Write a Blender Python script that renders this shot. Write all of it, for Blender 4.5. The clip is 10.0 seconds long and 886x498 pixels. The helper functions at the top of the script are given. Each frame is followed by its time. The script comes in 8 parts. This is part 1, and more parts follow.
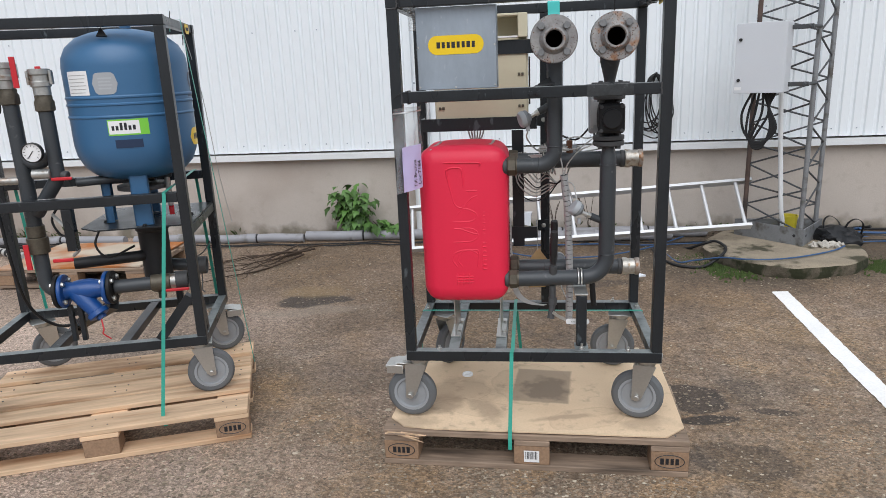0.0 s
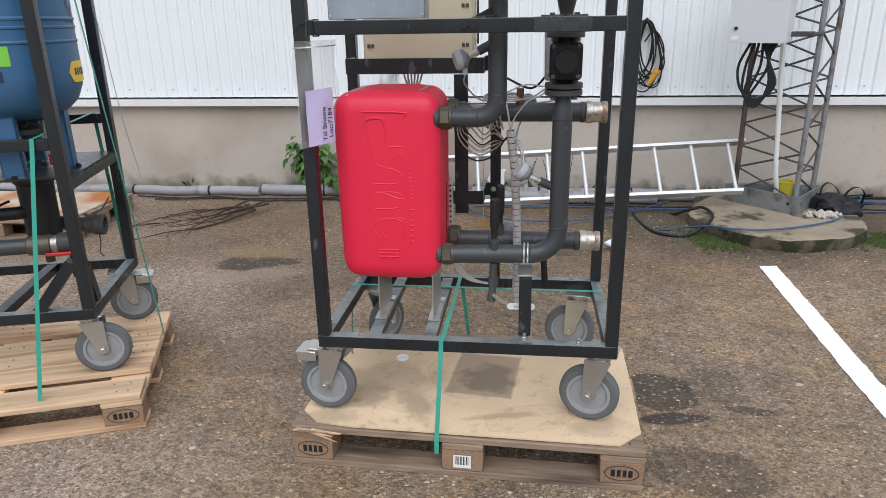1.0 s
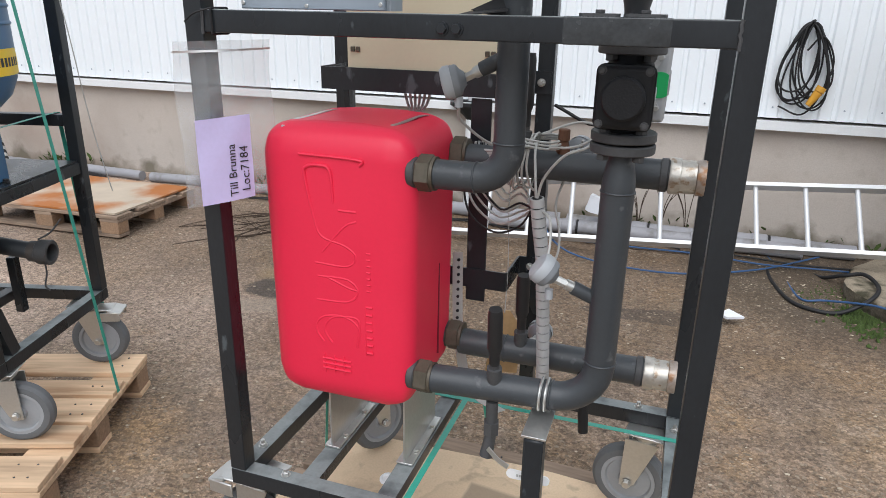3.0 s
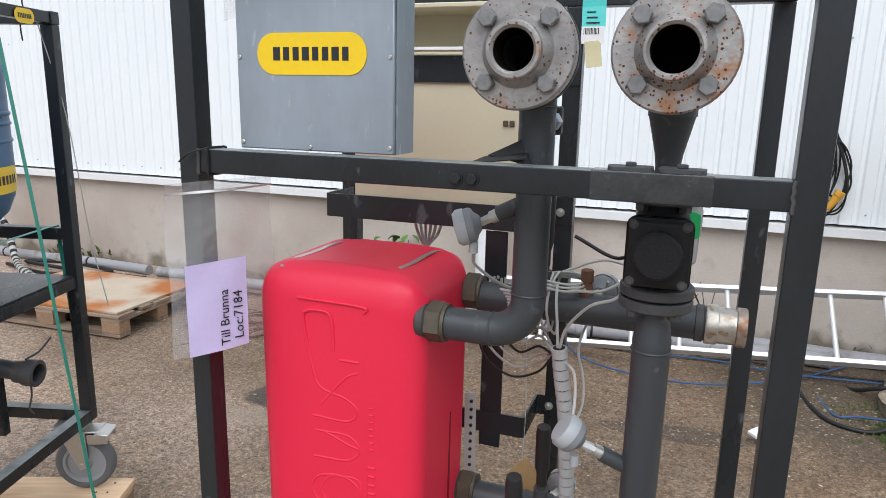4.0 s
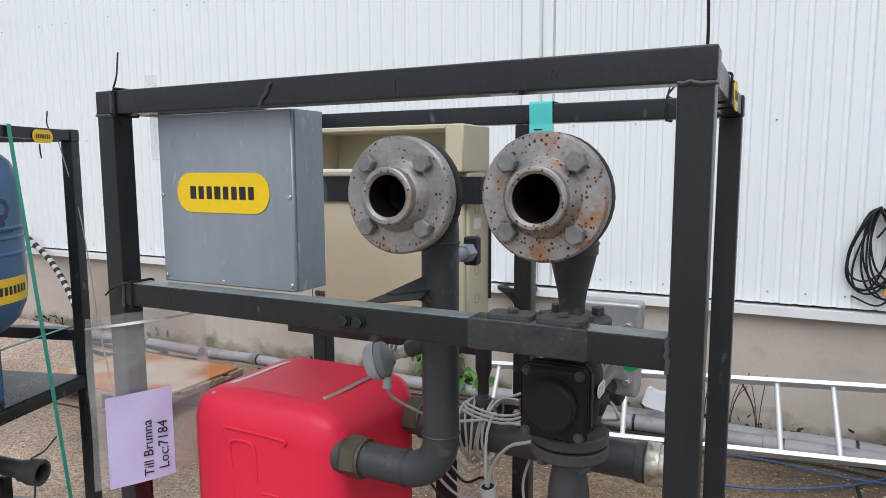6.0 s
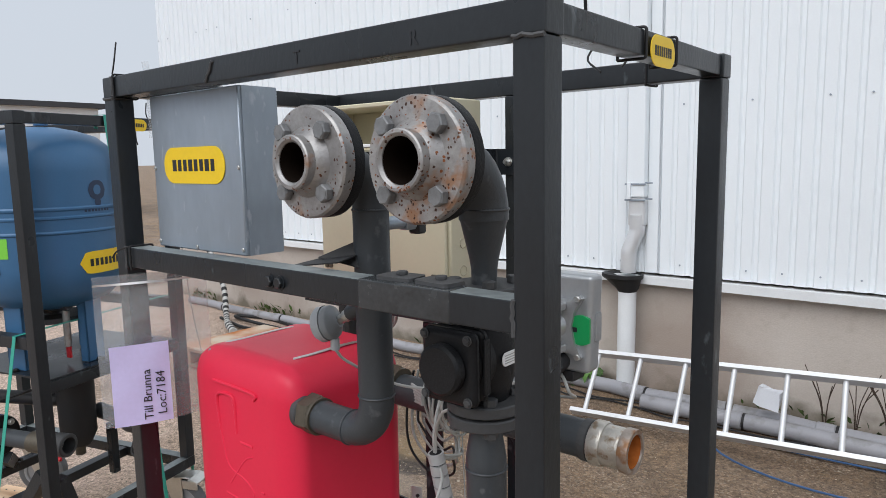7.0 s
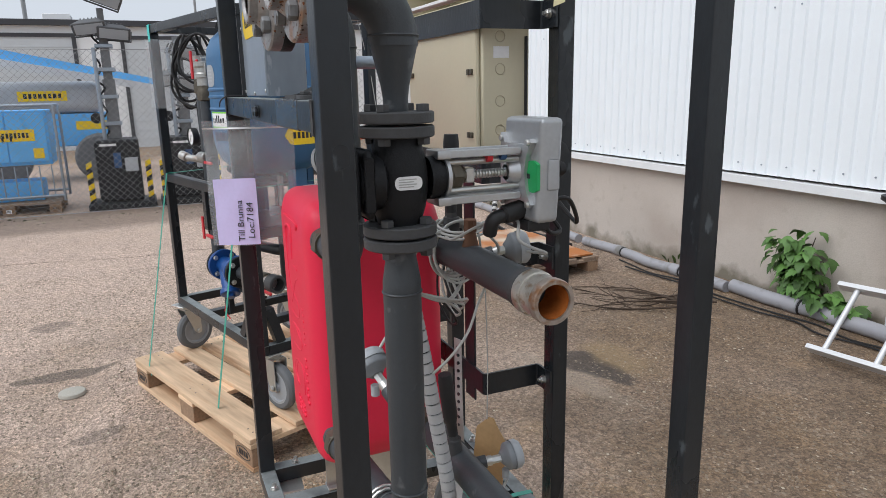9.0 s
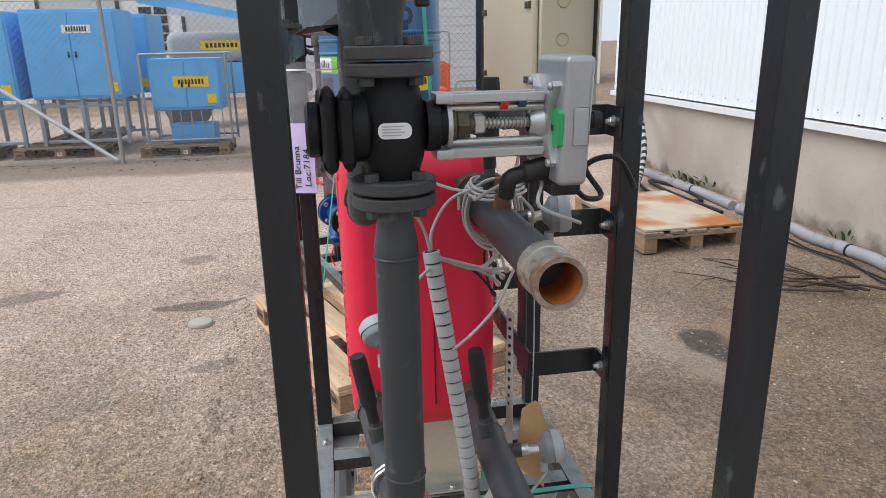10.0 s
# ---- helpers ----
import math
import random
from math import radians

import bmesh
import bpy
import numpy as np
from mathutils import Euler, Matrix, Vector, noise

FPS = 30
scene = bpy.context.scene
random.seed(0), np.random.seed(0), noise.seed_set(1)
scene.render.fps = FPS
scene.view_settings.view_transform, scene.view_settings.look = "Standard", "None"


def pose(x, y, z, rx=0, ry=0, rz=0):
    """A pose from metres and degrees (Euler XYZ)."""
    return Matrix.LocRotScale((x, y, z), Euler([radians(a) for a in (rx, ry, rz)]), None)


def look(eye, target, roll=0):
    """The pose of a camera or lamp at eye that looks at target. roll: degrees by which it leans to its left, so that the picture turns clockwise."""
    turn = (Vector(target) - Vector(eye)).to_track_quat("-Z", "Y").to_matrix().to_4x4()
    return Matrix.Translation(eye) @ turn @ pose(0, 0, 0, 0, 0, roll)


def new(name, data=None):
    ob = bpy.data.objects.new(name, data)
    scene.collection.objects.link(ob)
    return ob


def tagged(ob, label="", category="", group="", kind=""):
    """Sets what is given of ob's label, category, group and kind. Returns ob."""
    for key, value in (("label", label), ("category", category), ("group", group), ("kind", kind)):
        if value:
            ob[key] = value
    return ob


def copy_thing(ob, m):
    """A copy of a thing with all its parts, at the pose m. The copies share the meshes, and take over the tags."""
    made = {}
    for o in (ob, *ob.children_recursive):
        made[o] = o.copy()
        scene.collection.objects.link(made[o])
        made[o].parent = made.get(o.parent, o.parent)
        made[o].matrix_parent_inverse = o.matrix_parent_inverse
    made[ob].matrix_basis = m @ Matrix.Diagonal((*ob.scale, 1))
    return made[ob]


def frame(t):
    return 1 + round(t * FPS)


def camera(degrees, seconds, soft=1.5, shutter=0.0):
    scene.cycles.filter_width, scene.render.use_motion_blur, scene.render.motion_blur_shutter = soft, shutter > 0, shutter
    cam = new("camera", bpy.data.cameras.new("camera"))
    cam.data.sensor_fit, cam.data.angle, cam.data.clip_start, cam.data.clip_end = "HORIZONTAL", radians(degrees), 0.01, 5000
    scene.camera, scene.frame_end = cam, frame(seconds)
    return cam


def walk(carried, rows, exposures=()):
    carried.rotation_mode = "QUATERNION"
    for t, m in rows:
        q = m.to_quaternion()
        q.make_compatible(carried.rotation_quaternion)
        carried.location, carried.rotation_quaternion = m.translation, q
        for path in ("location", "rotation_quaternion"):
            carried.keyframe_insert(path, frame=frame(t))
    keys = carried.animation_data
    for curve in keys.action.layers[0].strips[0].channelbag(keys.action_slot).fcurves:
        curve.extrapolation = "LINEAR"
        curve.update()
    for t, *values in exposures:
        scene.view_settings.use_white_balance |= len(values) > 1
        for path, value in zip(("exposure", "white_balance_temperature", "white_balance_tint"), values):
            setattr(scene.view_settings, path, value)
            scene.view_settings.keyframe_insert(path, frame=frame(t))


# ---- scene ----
cam = camera(66.3, 10.0, soft=0.7)
PATH = [
    (0, (0.491, -2.487, 1.555), (0.241, -0.568, 1.048), -2.5),
    (0.5, (0.597, -2.299, 1.524), (0.369, -0.395, 0.955), -2.0),
    (1, (0.69, -2.015, 1.485), (0.45, -0.136, 0.844), -1.0),
    (1.5, (0.748, -1.803, 1.421), (0.454, 0.048, 0.722), -0.1),
    (2, (0.858, -1.547, 1.421), (0.475, 0.275, 0.69), 0.6),
    (2.2, (0.888, -1.465, 1.433), (0.468, 0.346, 0.697), 0.8),
    (3.3, (0.881, -1.004, 1.517), (0.238, 0.786, 0.899), 1.0),
    (3.5, (0.865, -0.979, 1.531), (0.218, 0.823, 0.954), 1.0),
    (4, (0.828, -0.95, 1.582), (0.169, 0.887, 1.144), 1.2),
    (4.5, (0.819, -0.921, 1.66), (0.154, 0.936, 1.333), 1.2),
    (5, (0.812, -0.898, 1.702), (0.126, 0.962, 1.437), 0.9),
    (5.5, (0.871, -0.869, 1.707), (0.127, 0.972, 1.468), 0.4),
    (6, (1.062, -0.803, 1.685), (0.183, 0.977, 1.447), -0.2),
    (6.2, (1.159, -0.764, 1.677), (0.202, 0.976, 1.432), -0.5),
    (7.3, (1.415, -0.597, 1.637), (0.051, 0.839, 1.361), -1.1),
    (7.5, (1.444, -0.576, 1.631), (0.012, 0.79, 1.34), -1.1),
    (7.8, (1.493, -0.528, 1.626), (-0.031, 0.725, 1.301), -1.2),
    (8, (1.548, -0.491, 1.605), (-0.031, 0.689, 1.266), -1.2),
    (8.5, (1.739, -0.364, 1.565), (0.04, 0.614, 1.168), -1.2),
    (9, (1.785, -0.188, 1.499), (-0.003, 0.579, 1.037), -1.2),
    (9.5, (1.737, -0.005, 1.484), (-0.115, 0.535, 0.954), -1.4),
    (10, (1.707, 0.078, 1.468), (-0.181, 0.392, 0.886), -1.1),
]
walk(cam, [(t, look(eye, target, roll)) for t, eye, target, roll in PATH],
     exposures=[(0, 0.5), (2.0, 0.68), (3.4, 0.73), (4.0, 0.76), (4.6, 0.69), (5.5, 0.53), (7.5, 0.53), (9.0, 0.6), (10.0, 0.76)])

# ---- light ----
world = bpy.data.worlds.new("overcast_sky")
scene.world = world
world.use_nodes = True
wn = world.node_tree.nodes
sky = wn.new("ShaderNodeTexSky")
sky.sky_type, sky.sun_disc = "NISHITA", False
sky.sun_elevation, sky.sun_rotation = radians(52), radians(200)
sky.air_density, sky.dust_density, sky.ozone_density = 1.0, 4.0, 0.6
veil = wn.new("ShaderNodeMixRGB")
veil.inputs["Fac"].default_value = 0.93
veil.inputs["Color2"].default_value = (7.3, 7.95, 8.9, 1)
world.node_tree.links.new(sky.outputs["Color"], veil.inputs["Color1"])
world.node_tree.links.new(veil.outputs["Color"], wn["Background"].inputs["Color"])
wn["Background"].inputs["Strength"].default_value = 0.062

sun_data = bpy.data.lights.new("sun", "SUN")
sun_data.energy, sun_data.angle, sun_data.color = 1.6, radians(60), (0.98, 0.98, 1.0)
sun = new("sun", sun_data)
sun.matrix_world = look((0, 0, 20), (-2.5, 16, 0))


# ---- materials ----
def mat(name, colour, rough=0.6, metal=0.0, vary=0.08, scale=6.0, fine=0.05, fine_scale=120.0, bump=0.0, bump_scale=150.0, rough_vary=0.1,
        second=None, second_at=0.62, second_soft=0.08, second_scale=8.0, island=0.0, stretch=None):
    """A principled surface, varied at two sizes, with an optional second colour in patches (wear, rust, dirt)."""
    m = bpy.data.materials.new(name)
    m.use_nodes = True
    nt = m.node_tree
    n, l = nt.nodes, nt.links
    b = n["Principled BSDF"]
    co = n.new("ShaderNodeTexCoord").outputs["Object"]
    if stretch:
        mp = n.new("ShaderNodeMapping")
        mp.inputs["Scale"].default_value = stretch
        l.new(co, mp.inputs["Vector"])
        co = mp.outputs[0]

    def noise_at(s, detail=4.0):
        q = n.new("ShaderNodeTexNoise")
        q.inputs["Scale"].default_value, q.inputs["Detail"].default_value = s, detail
        l.new(co, q.inputs["Vector"])
        return q.outputs["Fac"]

    def maths(op, a, bb):
        q = n.new("ShaderNodeMath")
        q.operation = op
        for k, v in ((0, a), (1, bb)):
            if isinstance(v, (int, float)):
                q.inputs[k].default_value = v
            else:
                l.new(v, q.inputs[k])
        return q.outputs[0]

    big, small = noise_at(scale), noise_at(fine_scale)
    k = maths("ADD", maths("MULTIPLY", maths("SUBTRACT", big, 0.5), 2.2 * vary), maths("MULTIPLY", maths("SUBTRACT", small, 0.5), 2.2 * fine))
    if island:
        info = n.new("ShaderNodeObjectInfo")
        k = maths("ADD", k, maths("MULTIPLY", maths("SUBTRACT", info.outputs["Random"], 0.5), island))
    k = maths("ADD", k, 1.0)
    mul = n.new("ShaderNodeMixRGB")
    mul.blend_type = "MULTIPLY"
    mul.inputs["Fac"].default_value = 1.0
    mul.inputs["Color1"].default_value = (*colour, 1)
    comb = n.new("ShaderNodeCombineXYZ")
    for i in range(3):
        l.new(k, comb.inputs[i])
    l.new(comb.outputs[0], mul.inputs["Color2"])
    col = mul.outputs["Color"]
    if second:
        patch = noise_at(second_scale, 6.0)
        ramp = n.new("ShaderNodeMapRange")
        ramp.inputs["From Min"].default_value, ramp.inputs["From Max"].default_value = second_at - second_soft, second_at + second_soft
        l.new(patch, ramp.inputs["Value"])
        mx = n.new("ShaderNodeMixRGB")
        l.new(ramp.outputs[0], mx.inputs["Fac"])
        l.new(col, mx.inputs["Color1"])
        mx.inputs["Color2"].default_value = (*second, 1)
        col = mx.outputs["Color"]
    l.new(col, b.inputs["Base Color"])
    b.inputs["Metallic"].default_value = metal
    l.new(maths("ADD", maths("MULTIPLY", maths("SUBTRACT", big, 0.5), 2 * rough_vary), rough), b.inputs["Roughness"])
    if bump:
        bp = n.new("ShaderNodeBump")
        bp.inputs["Strength"].default_value, bp.inputs["Distance"].default_value = 0.6, bump
        l.new(noise_at(bump_scale, 5.0), bp.inputs["Height"])
        l.new(bp.outputs["Normal"], b.inputs["Normal"])
    return m


M = {
    "frame_paint": mat("dark_grey_enamel", (0.0175, 0.0205, 0.0238), 0.3, vary=0.35, scale=5, fine=0.2, bump=0.0006, rough_vary=0.2, second=(0.075, 0.088, 0.096), second_at=0.685, second_soft=0.03, second_scale=24, stretch=(1, 1, 0.45)),
    # worn enamel under dust, with a reflected-sky sheen mixed into its pale colour
    "dusty_sheen_paint": mat("dusty_sheen_worn_grey_enamel", (0.19, 0.215, 0.215), 0.4, vary=0.25, fine=0.2, scale=9, second=(0.07, 0.08, 0.085), second_at=0.6, second_soft=0.12, second_scale=16),
    "pipe_paint": mat("grey_pipe_primer", (0.043, 0.049, 0.055), 0.46, vary=0.2, fine=0.1, bump=0.0006, bump_scale=220, second=(0.14, 0.145, 0.15), second_at=0.72, second_scale=30),
    "cast_black": mat("black_cast_iron_paint", (0.012, 0.0125, 0.014), 0.48, vary=0.2, fine=0.15, bump=0.0012, bump_scale=260),
    "cast_grey": mat("dark_grey_cast_iron", (0.055, 0.056, 0.058), 0.6, vary=0.2, fine=0.2, bump=0.001, bump_scale=240, second=(0.1, 0.075, 0.055), second_at=0.7),
    "red": mat("red_foam_jacket", (0.76, 0.017, 0.06), 0.48, vary=0.04, fine=0.03, bump=0.0002, bump_scale=300),
    "red_paint": mat("red_lever_coating", (0.55, 0.02, 0.03), 0.4),
    "galv": mat("galvanised_sheet", (0.33, 0.38, 0.435), 0.37, metal=0.55, vary=0.3, scale=3.6, fine=0.1, fine_scale=60, rough_vary=0.2, bump=0.0004, bump_scale=40, second=(0.46, 0.5, 0.55), second_at=0.66, second_soft=0.03, second_scale=50, stretch=(1, 1, 0.4)),
    "zinc": mat("zinc_plated_steel", (0.55, 0.55, 0.53), 0.35, metal=0.85, vary=0.15, fine=0.1),
    "steel": mat("dull_machined_steel", (0.46, 0.46, 0.44), 0.42, metal=0.75, vary=0.2, fine=0.2, second=(0.22, 0.12, 0.06), second_at=0.64, second_scale=16),
    "rust_in": mat("orange_rusty_bore", (0.36, 0.11, 0.025), 0.9, vary=0.35, scale=40, fine=0.2, bump=0.001),
    # near-black colour carries the shade deep inside the open flange bores
    "bore_dark": mat("shaded_bore_black", (0.012, 0.008, 0.006), 0.9, vary=0.35, scale=40, fine=0.2),
    "brass": mat("tarnished_brass", (0.1, 0.086, 0.064), 0.5, metal=0.4, vary=0.3, fine=0.2, scale=30),
    "wood": mat("weathered_pallet_wood", (0.275, 0.2, 0.145), 0.85, vary=0.55, scale=9, fine=0.45, fine_scale=70, bump=0.003, bump_scale=60, island=0.35, second=(0.1, 0.072, 0.052), second_at=0.62, second_scale=14, stretch=(0.12, 1, 1)),
    "wood_new": mat("fresh_pale_pallet_wood", (0.64, 0.45, 0.29), 0.8, vary=0.5, scale=8, fine=0.35, fine_scale=50, bump=0.0015, bump_scale=60, island=0.45, second=(0.36, 0.2, 0.105), second_at=0.61, second_scale=13, stretch=(0.1, 1, 1)),
    "block": mat("pressed_chip_block", (0.29, 0.185, 0.115), 0.9, vary=0.2, scale=20, fine=0.35, fine_scale=90, bump=0.002, island=0.25),
    "rubber": mat("grey_rubber_tyre", (0.12, 0.126, 0.132), 0.75, vary=0.15, fine=0.08),
    "hub": mat("grey_plastic_wheel_core", (0.29, 0.305, 0.32), 0.6, vary=0.12),
    "strap": mat("green_polyester_strapping", (0.035, 0.33, 0.25), 0.4, vary=0.1, fine=0.15),
    "blue_tank": mat("blue_tank_enamel", (0.042, 0.135, 0.27), 0.4, vary=0.06, fine=0.03, bump=0.0004),
    "blue_valve": mat("bright_blue_epoxy", (0.008, 0.062, 0.235), 0.35, vary=0.1, bump=0.0006),
    "yellow": mat("yellow_label_film", (0.85, 0.58, 0.01), 0.4, vary=0.03),
    "ink": mat("black_print", (0.015, 0.016, 0.02), 0.5),
    "white": mat("white_paper", (0.8, 0.8, 0.8), 0.7, vary=0.03),
    "lilac": mat("lilac_printed_sheet", (0.62, 0.56, 0.85), 0.6, vary=0.05, scale=4),
    "lime": mat("lime_green_label", (0.2, 0.6, 0.06), 0.4),
    "beige": mat("beige_cabinet_plastic", (0.58, 0.53, 0.385), 0.5, vary=0.06, fine=0.03),
    "beige_dark": mat("shaded_beige_plastic", (0.42, 0.37, 0.26), 0.5, vary=0.06),
    "sensor": mat("light_grey_sensor_plastic", (0.36, 0.38, 0.4), 0.5, vary=0.08),
    "alu": mat("cast_aluminium", (0.5, 0.51, 0.52), 0.38, metal=0.75, vary=0.12, fine=0.1, bump=0.0005),
    "act_cover": mat("silver_grey_plastic_cover", (0.4, 0.415, 0.43), 0.34, metal=0.5, vary=0.06, fine=0.08),
    "green": mat("green_plastic_knob", (0.01, 0.34, 0.1), 0.35),
    "black": mat("black_plastic", (0.014, 0.014, 0.015), 0.55, vary=0.15),
    "cable_grey": mat("light_grey_cable", (0.42, 0.42, 0.4), 0.5, vary=0.12),
    "cable_black": mat("black_cable", (0.017, 0.017, 0.018), 0.5),
    "cable_blue": mat("blue_hose", (0.03, 0.085, 0.2), 0.55, vary=0.2),
    "conduit": mat("grey_spiral_conduit", (0.42, 0.42, 0.42), 0.5, vary=0.1),
    "teal": mat("turquoise_inspection_tag", (0.07, 0.55, 0.52), 0.5),
    "grime": mat("dark_mossy_damp_plaster", (0.15, 0.13, 0.1), 0.95, vary=0.5, scale=9, fine=0.3, bump=0.004, bump_scale=50),
    "sheet": mat("white_coated_sheet_metal", (0.79, 0.835, 0.865), 0.4, vary=0.035, scale=0.8, fine=0.02),
    "trim": mat("white_metal_trim", (0.72, 0.74, 0.75), 0.45, vary=0.08, fine=0.06),
    "pipe_pvc": mat("grey_plastic_pipe", (0.3, 0.3, 0.32), 0.55, vary=0.15, scale=3, second=(0.17, 0.165, 0.155), second_at=0.62),
    "alu_ladder": mat("weathered_aluminium_ladder", (0.62, 0.63, 0.64), 0.45, metal=0.35, vary=0.1),
    "mast": mat("grey_galvanised_mast_tube", (0.075, 0.08, 0.085), 0.55, metal=0.3, vary=0.25, scale=9, second=(0.09, 0.07, 0.055), second_at=0.65),
    "ebox": mat("light_grey_powder_coat", (0.62, 0.645, 0.68), 0.4, vary=0.02, fine=0.02),
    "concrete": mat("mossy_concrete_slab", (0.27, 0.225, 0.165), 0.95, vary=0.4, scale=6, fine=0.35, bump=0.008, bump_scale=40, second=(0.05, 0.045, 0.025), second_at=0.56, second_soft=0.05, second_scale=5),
    "concrete_edge": mat("darker_mossy_concrete_side", (0.12, 0.1, 0.072), 0.95, vary=0.5, scale=14, fine=0.45, bump=0.012, bump_scale=45, second=(0.03, 0.033, 0.014), second_at=0.53, second_soft=0.06, second_scale=9),
    "trough": mat("weathered_galvanised_trough", (0.24, 0.25, 0.26), 0.5, metal=0.35, vary=0.3, scale=8, fine=0.2, second=(0.11, 0.1, 0.09), second_at=0.6, second_scale=12),
    "rusty_tube": mat("rusty_mast_tube", (0.095, 0.062, 0.05), 0.7, vary=0.4, scale=10, fine=0.2, second=(0.05, 0.04, 0.036), second_at=0.55),
    "paint_line": mat("white_road_paint", (0.84, 0.83, 0.81), 0.75, vary=0.1, fine=0.12, fine_scale=80, bump=0.002, bump_scale=120),
    "moss": mat("green_moss", (0.048, 0.078, 0.016), 0.95, vary=0.4, scale=30, fine=0.3, bump=0.006),
    "leaf": mat("green_leaf", (0.075, 0.165, 0.035), 0.55, vary=0.22, scale=30, fine=0.15, fine_scale=300, bump=0.001, bump_scale=200, island=0.9),
    "twig": mat("dry_brown_twig", (0.055, 0.036, 0.024), 0.9, vary=0.3),
    "white_box": mat("white_polystyrene_piece", (0.72, 0.74, 0.78), 0.7, vary=0.08),
    "cabinet_blue": mat("sky_blue_container_paint", (0.12, 0.44, 0.84), 0.5, vary=0.12, scale=3, second=(0.08, 0.31, 0.6), second_at=0.68),
    "machine_black": mat("black_machine_cover", (0.02, 0.021, 0.023), 0.5, vary=0.3),
    "machine_grey": mat("grey_machine_paint", (0.42, 0.44, 0.46), 0.5, vary=0.15),
    "far_wall": mat("pale_cladding", (0.84, 0.84, 0.83), 0.7, vary=0.05, scale=0.5),
    "far_roof": mat("dark_roof_edge", (0.06, 0.06, 0.065), 0.8),
    "far_door": mat("grey_roller_door", (0.6, 0.62, 0.63), 0.6, vary=0.06),
    "wire": mat("galvanised_fence_wire", (0.32, 0.325, 0.33), 0.5, metal=0.4),
    "orange": mat("orange_machine_paint", (0.62, 0.09, 0.02), 0.5, vary=0.15),
    "rust_plate": mat("rusty_steel_plate", (0.48, 0.4, 0.31), 0.7, vary=0.2, second=(0.38, 0.13, 0.03), second_at=0.51, second_scale=2.2, second_soft=0.09),
    "bucket": mat("yellow_bucket_plastic", (0.5, 0.42, 0.03), 0.5),
    "glass_dark": mat("dark_window", (0.03, 0.035, 0.04), 0.15),
}
M["rust_ring"] = mat("rust_tinged_steel_ring", (0.36, 0.31, 0.27), 0.42, metal=0.55, vary=0.3, scale=40, fine=0.2, bump=0.0008, second=(0.27, 0.14, 0.07), second_at=0.58, second_scale=45, second_soft=0.08)
M["thread"] = mat("worn_union_steel", (0.5, 0.475, 0.43), 0.34, metal=0.7, vary=0.28, scale=40, fine=0.2, bump=0.0008, second=(0.3, 0.22, 0.15), second_at=0.6, second_scale=60, second_soft=0.07)
for key, level in (("frame_paint", 0.4), ("cast_black", 0.25), ("cable_black", 0.3), ("machine_black", 0.25), ("pipe_paint", 0.5)):
    M[key].node_tree.nodes["Principled BSDF"].inputs["Specular IOR Level"].default_value = level
M["bolt_grey"] = mat("weathered_grey_bolt", (0.2, 0.205, 0.21), 0.55, metal=0.35, vary=0.35, scale=40, fine=0.3, bump=0.001)
M["lamp"] = mat("dark_grey_lamp_housing", (0.075, 0.077, 0.08), 0.5, vary=0.3, scale=9)
M["tower"] = mat("dull_grey_tower_steel", (0.16, 0.165, 0.17), 0.5, metal=0.3, vary=0.25, scale=9)
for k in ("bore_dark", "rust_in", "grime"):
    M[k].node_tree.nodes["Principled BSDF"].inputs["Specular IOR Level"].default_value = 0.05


# ---- building helpers ----
LIFT = 0.0      # height of the ground under the things being built


def shade(bm, angle=38):
    bm.normal_update()
    for f in bm.faces:
        f.smooth = True
    for e in bm.edges:
        e.smooth = len(e.link_faces) == 2 and e.calc_face_angle(0) < radians(angle)


def area_normals(bm):
    """Corner normals weighted by face area, so that flat faces stay flat beside their rounded edges."""
    area = {f: f.calc_area() for f in bm.faces}
    out = []
    done = {}
    for f in bm.faces:
        for lp in f.loops:
            key = (f.index, lp.vert.index)
            if key not in done:
                fan, todo = {f}, [f]
                while todo:
                    g = todo.pop()
                    for e in g.edges:
                        if e.smooth and lp.vert in e.verts:
                            for h in e.link_faces:
                                if h not in fan:
                                    fan.add(h)
                                    todo.append(h)
                s = Vector((0, 0, 0))
                for g in fan:
                    s += g.normal * area[g]
                s = s.normalized() if s.length > 1e-12 else f.normal.copy()
                for g in fan:
                    done[(g.index, lp.vert.index)] = s
            out.append(done[key])
    return out


def mesh_of(name, bm, materials):
    shade(bm)
    bm.verts.index_update()
    bm.faces.index_update()
    normals = area_normals(bm) if len(bm.faces) < 20000 else None
    me = bpy.data.meshes.new(name)
    bm.to_mesh(me)
    bm.free()
    if normals:
        me.normals_split_custom_set(normals)
    for m in materials if isinstance(materials, (list, tuple)) else [materials]:
        me.materials.append(m)
    return me


def thing(name, base, label, category, group="", kind="", turn=0.0):
    """An empty at the base of a thing; its parts are drawn in the thing's own plan, from the plan's origin."""
    ob = new(name)
    ob.empty_display_size = 0.1
    ob.matrix_basis = pose(base[0], base[1], base[2] + LIFT, 0, 0, turn)
    return tagged(ob, label, category, group, kind)


def part(name, bm, material, parent, label="", at=None):
    ob = new(name, mesh_of(name, bm, material))
    ob.parent = parent
    if at is not None:
        ob.matrix_basis = at
    if label:
        ob["label"] = label
    return ob


def solo(name, bm, material, label, category, at=None, group="", kind=""):
    ob = new(name, mesh_of(name, bm, material))
    ob.matrix_basis = pose(0, 0, LIFT) @ (at if at is not None else Matrix())
    return tagged(ob, label, category, group, kind)


def B():
    return bmesh.new()


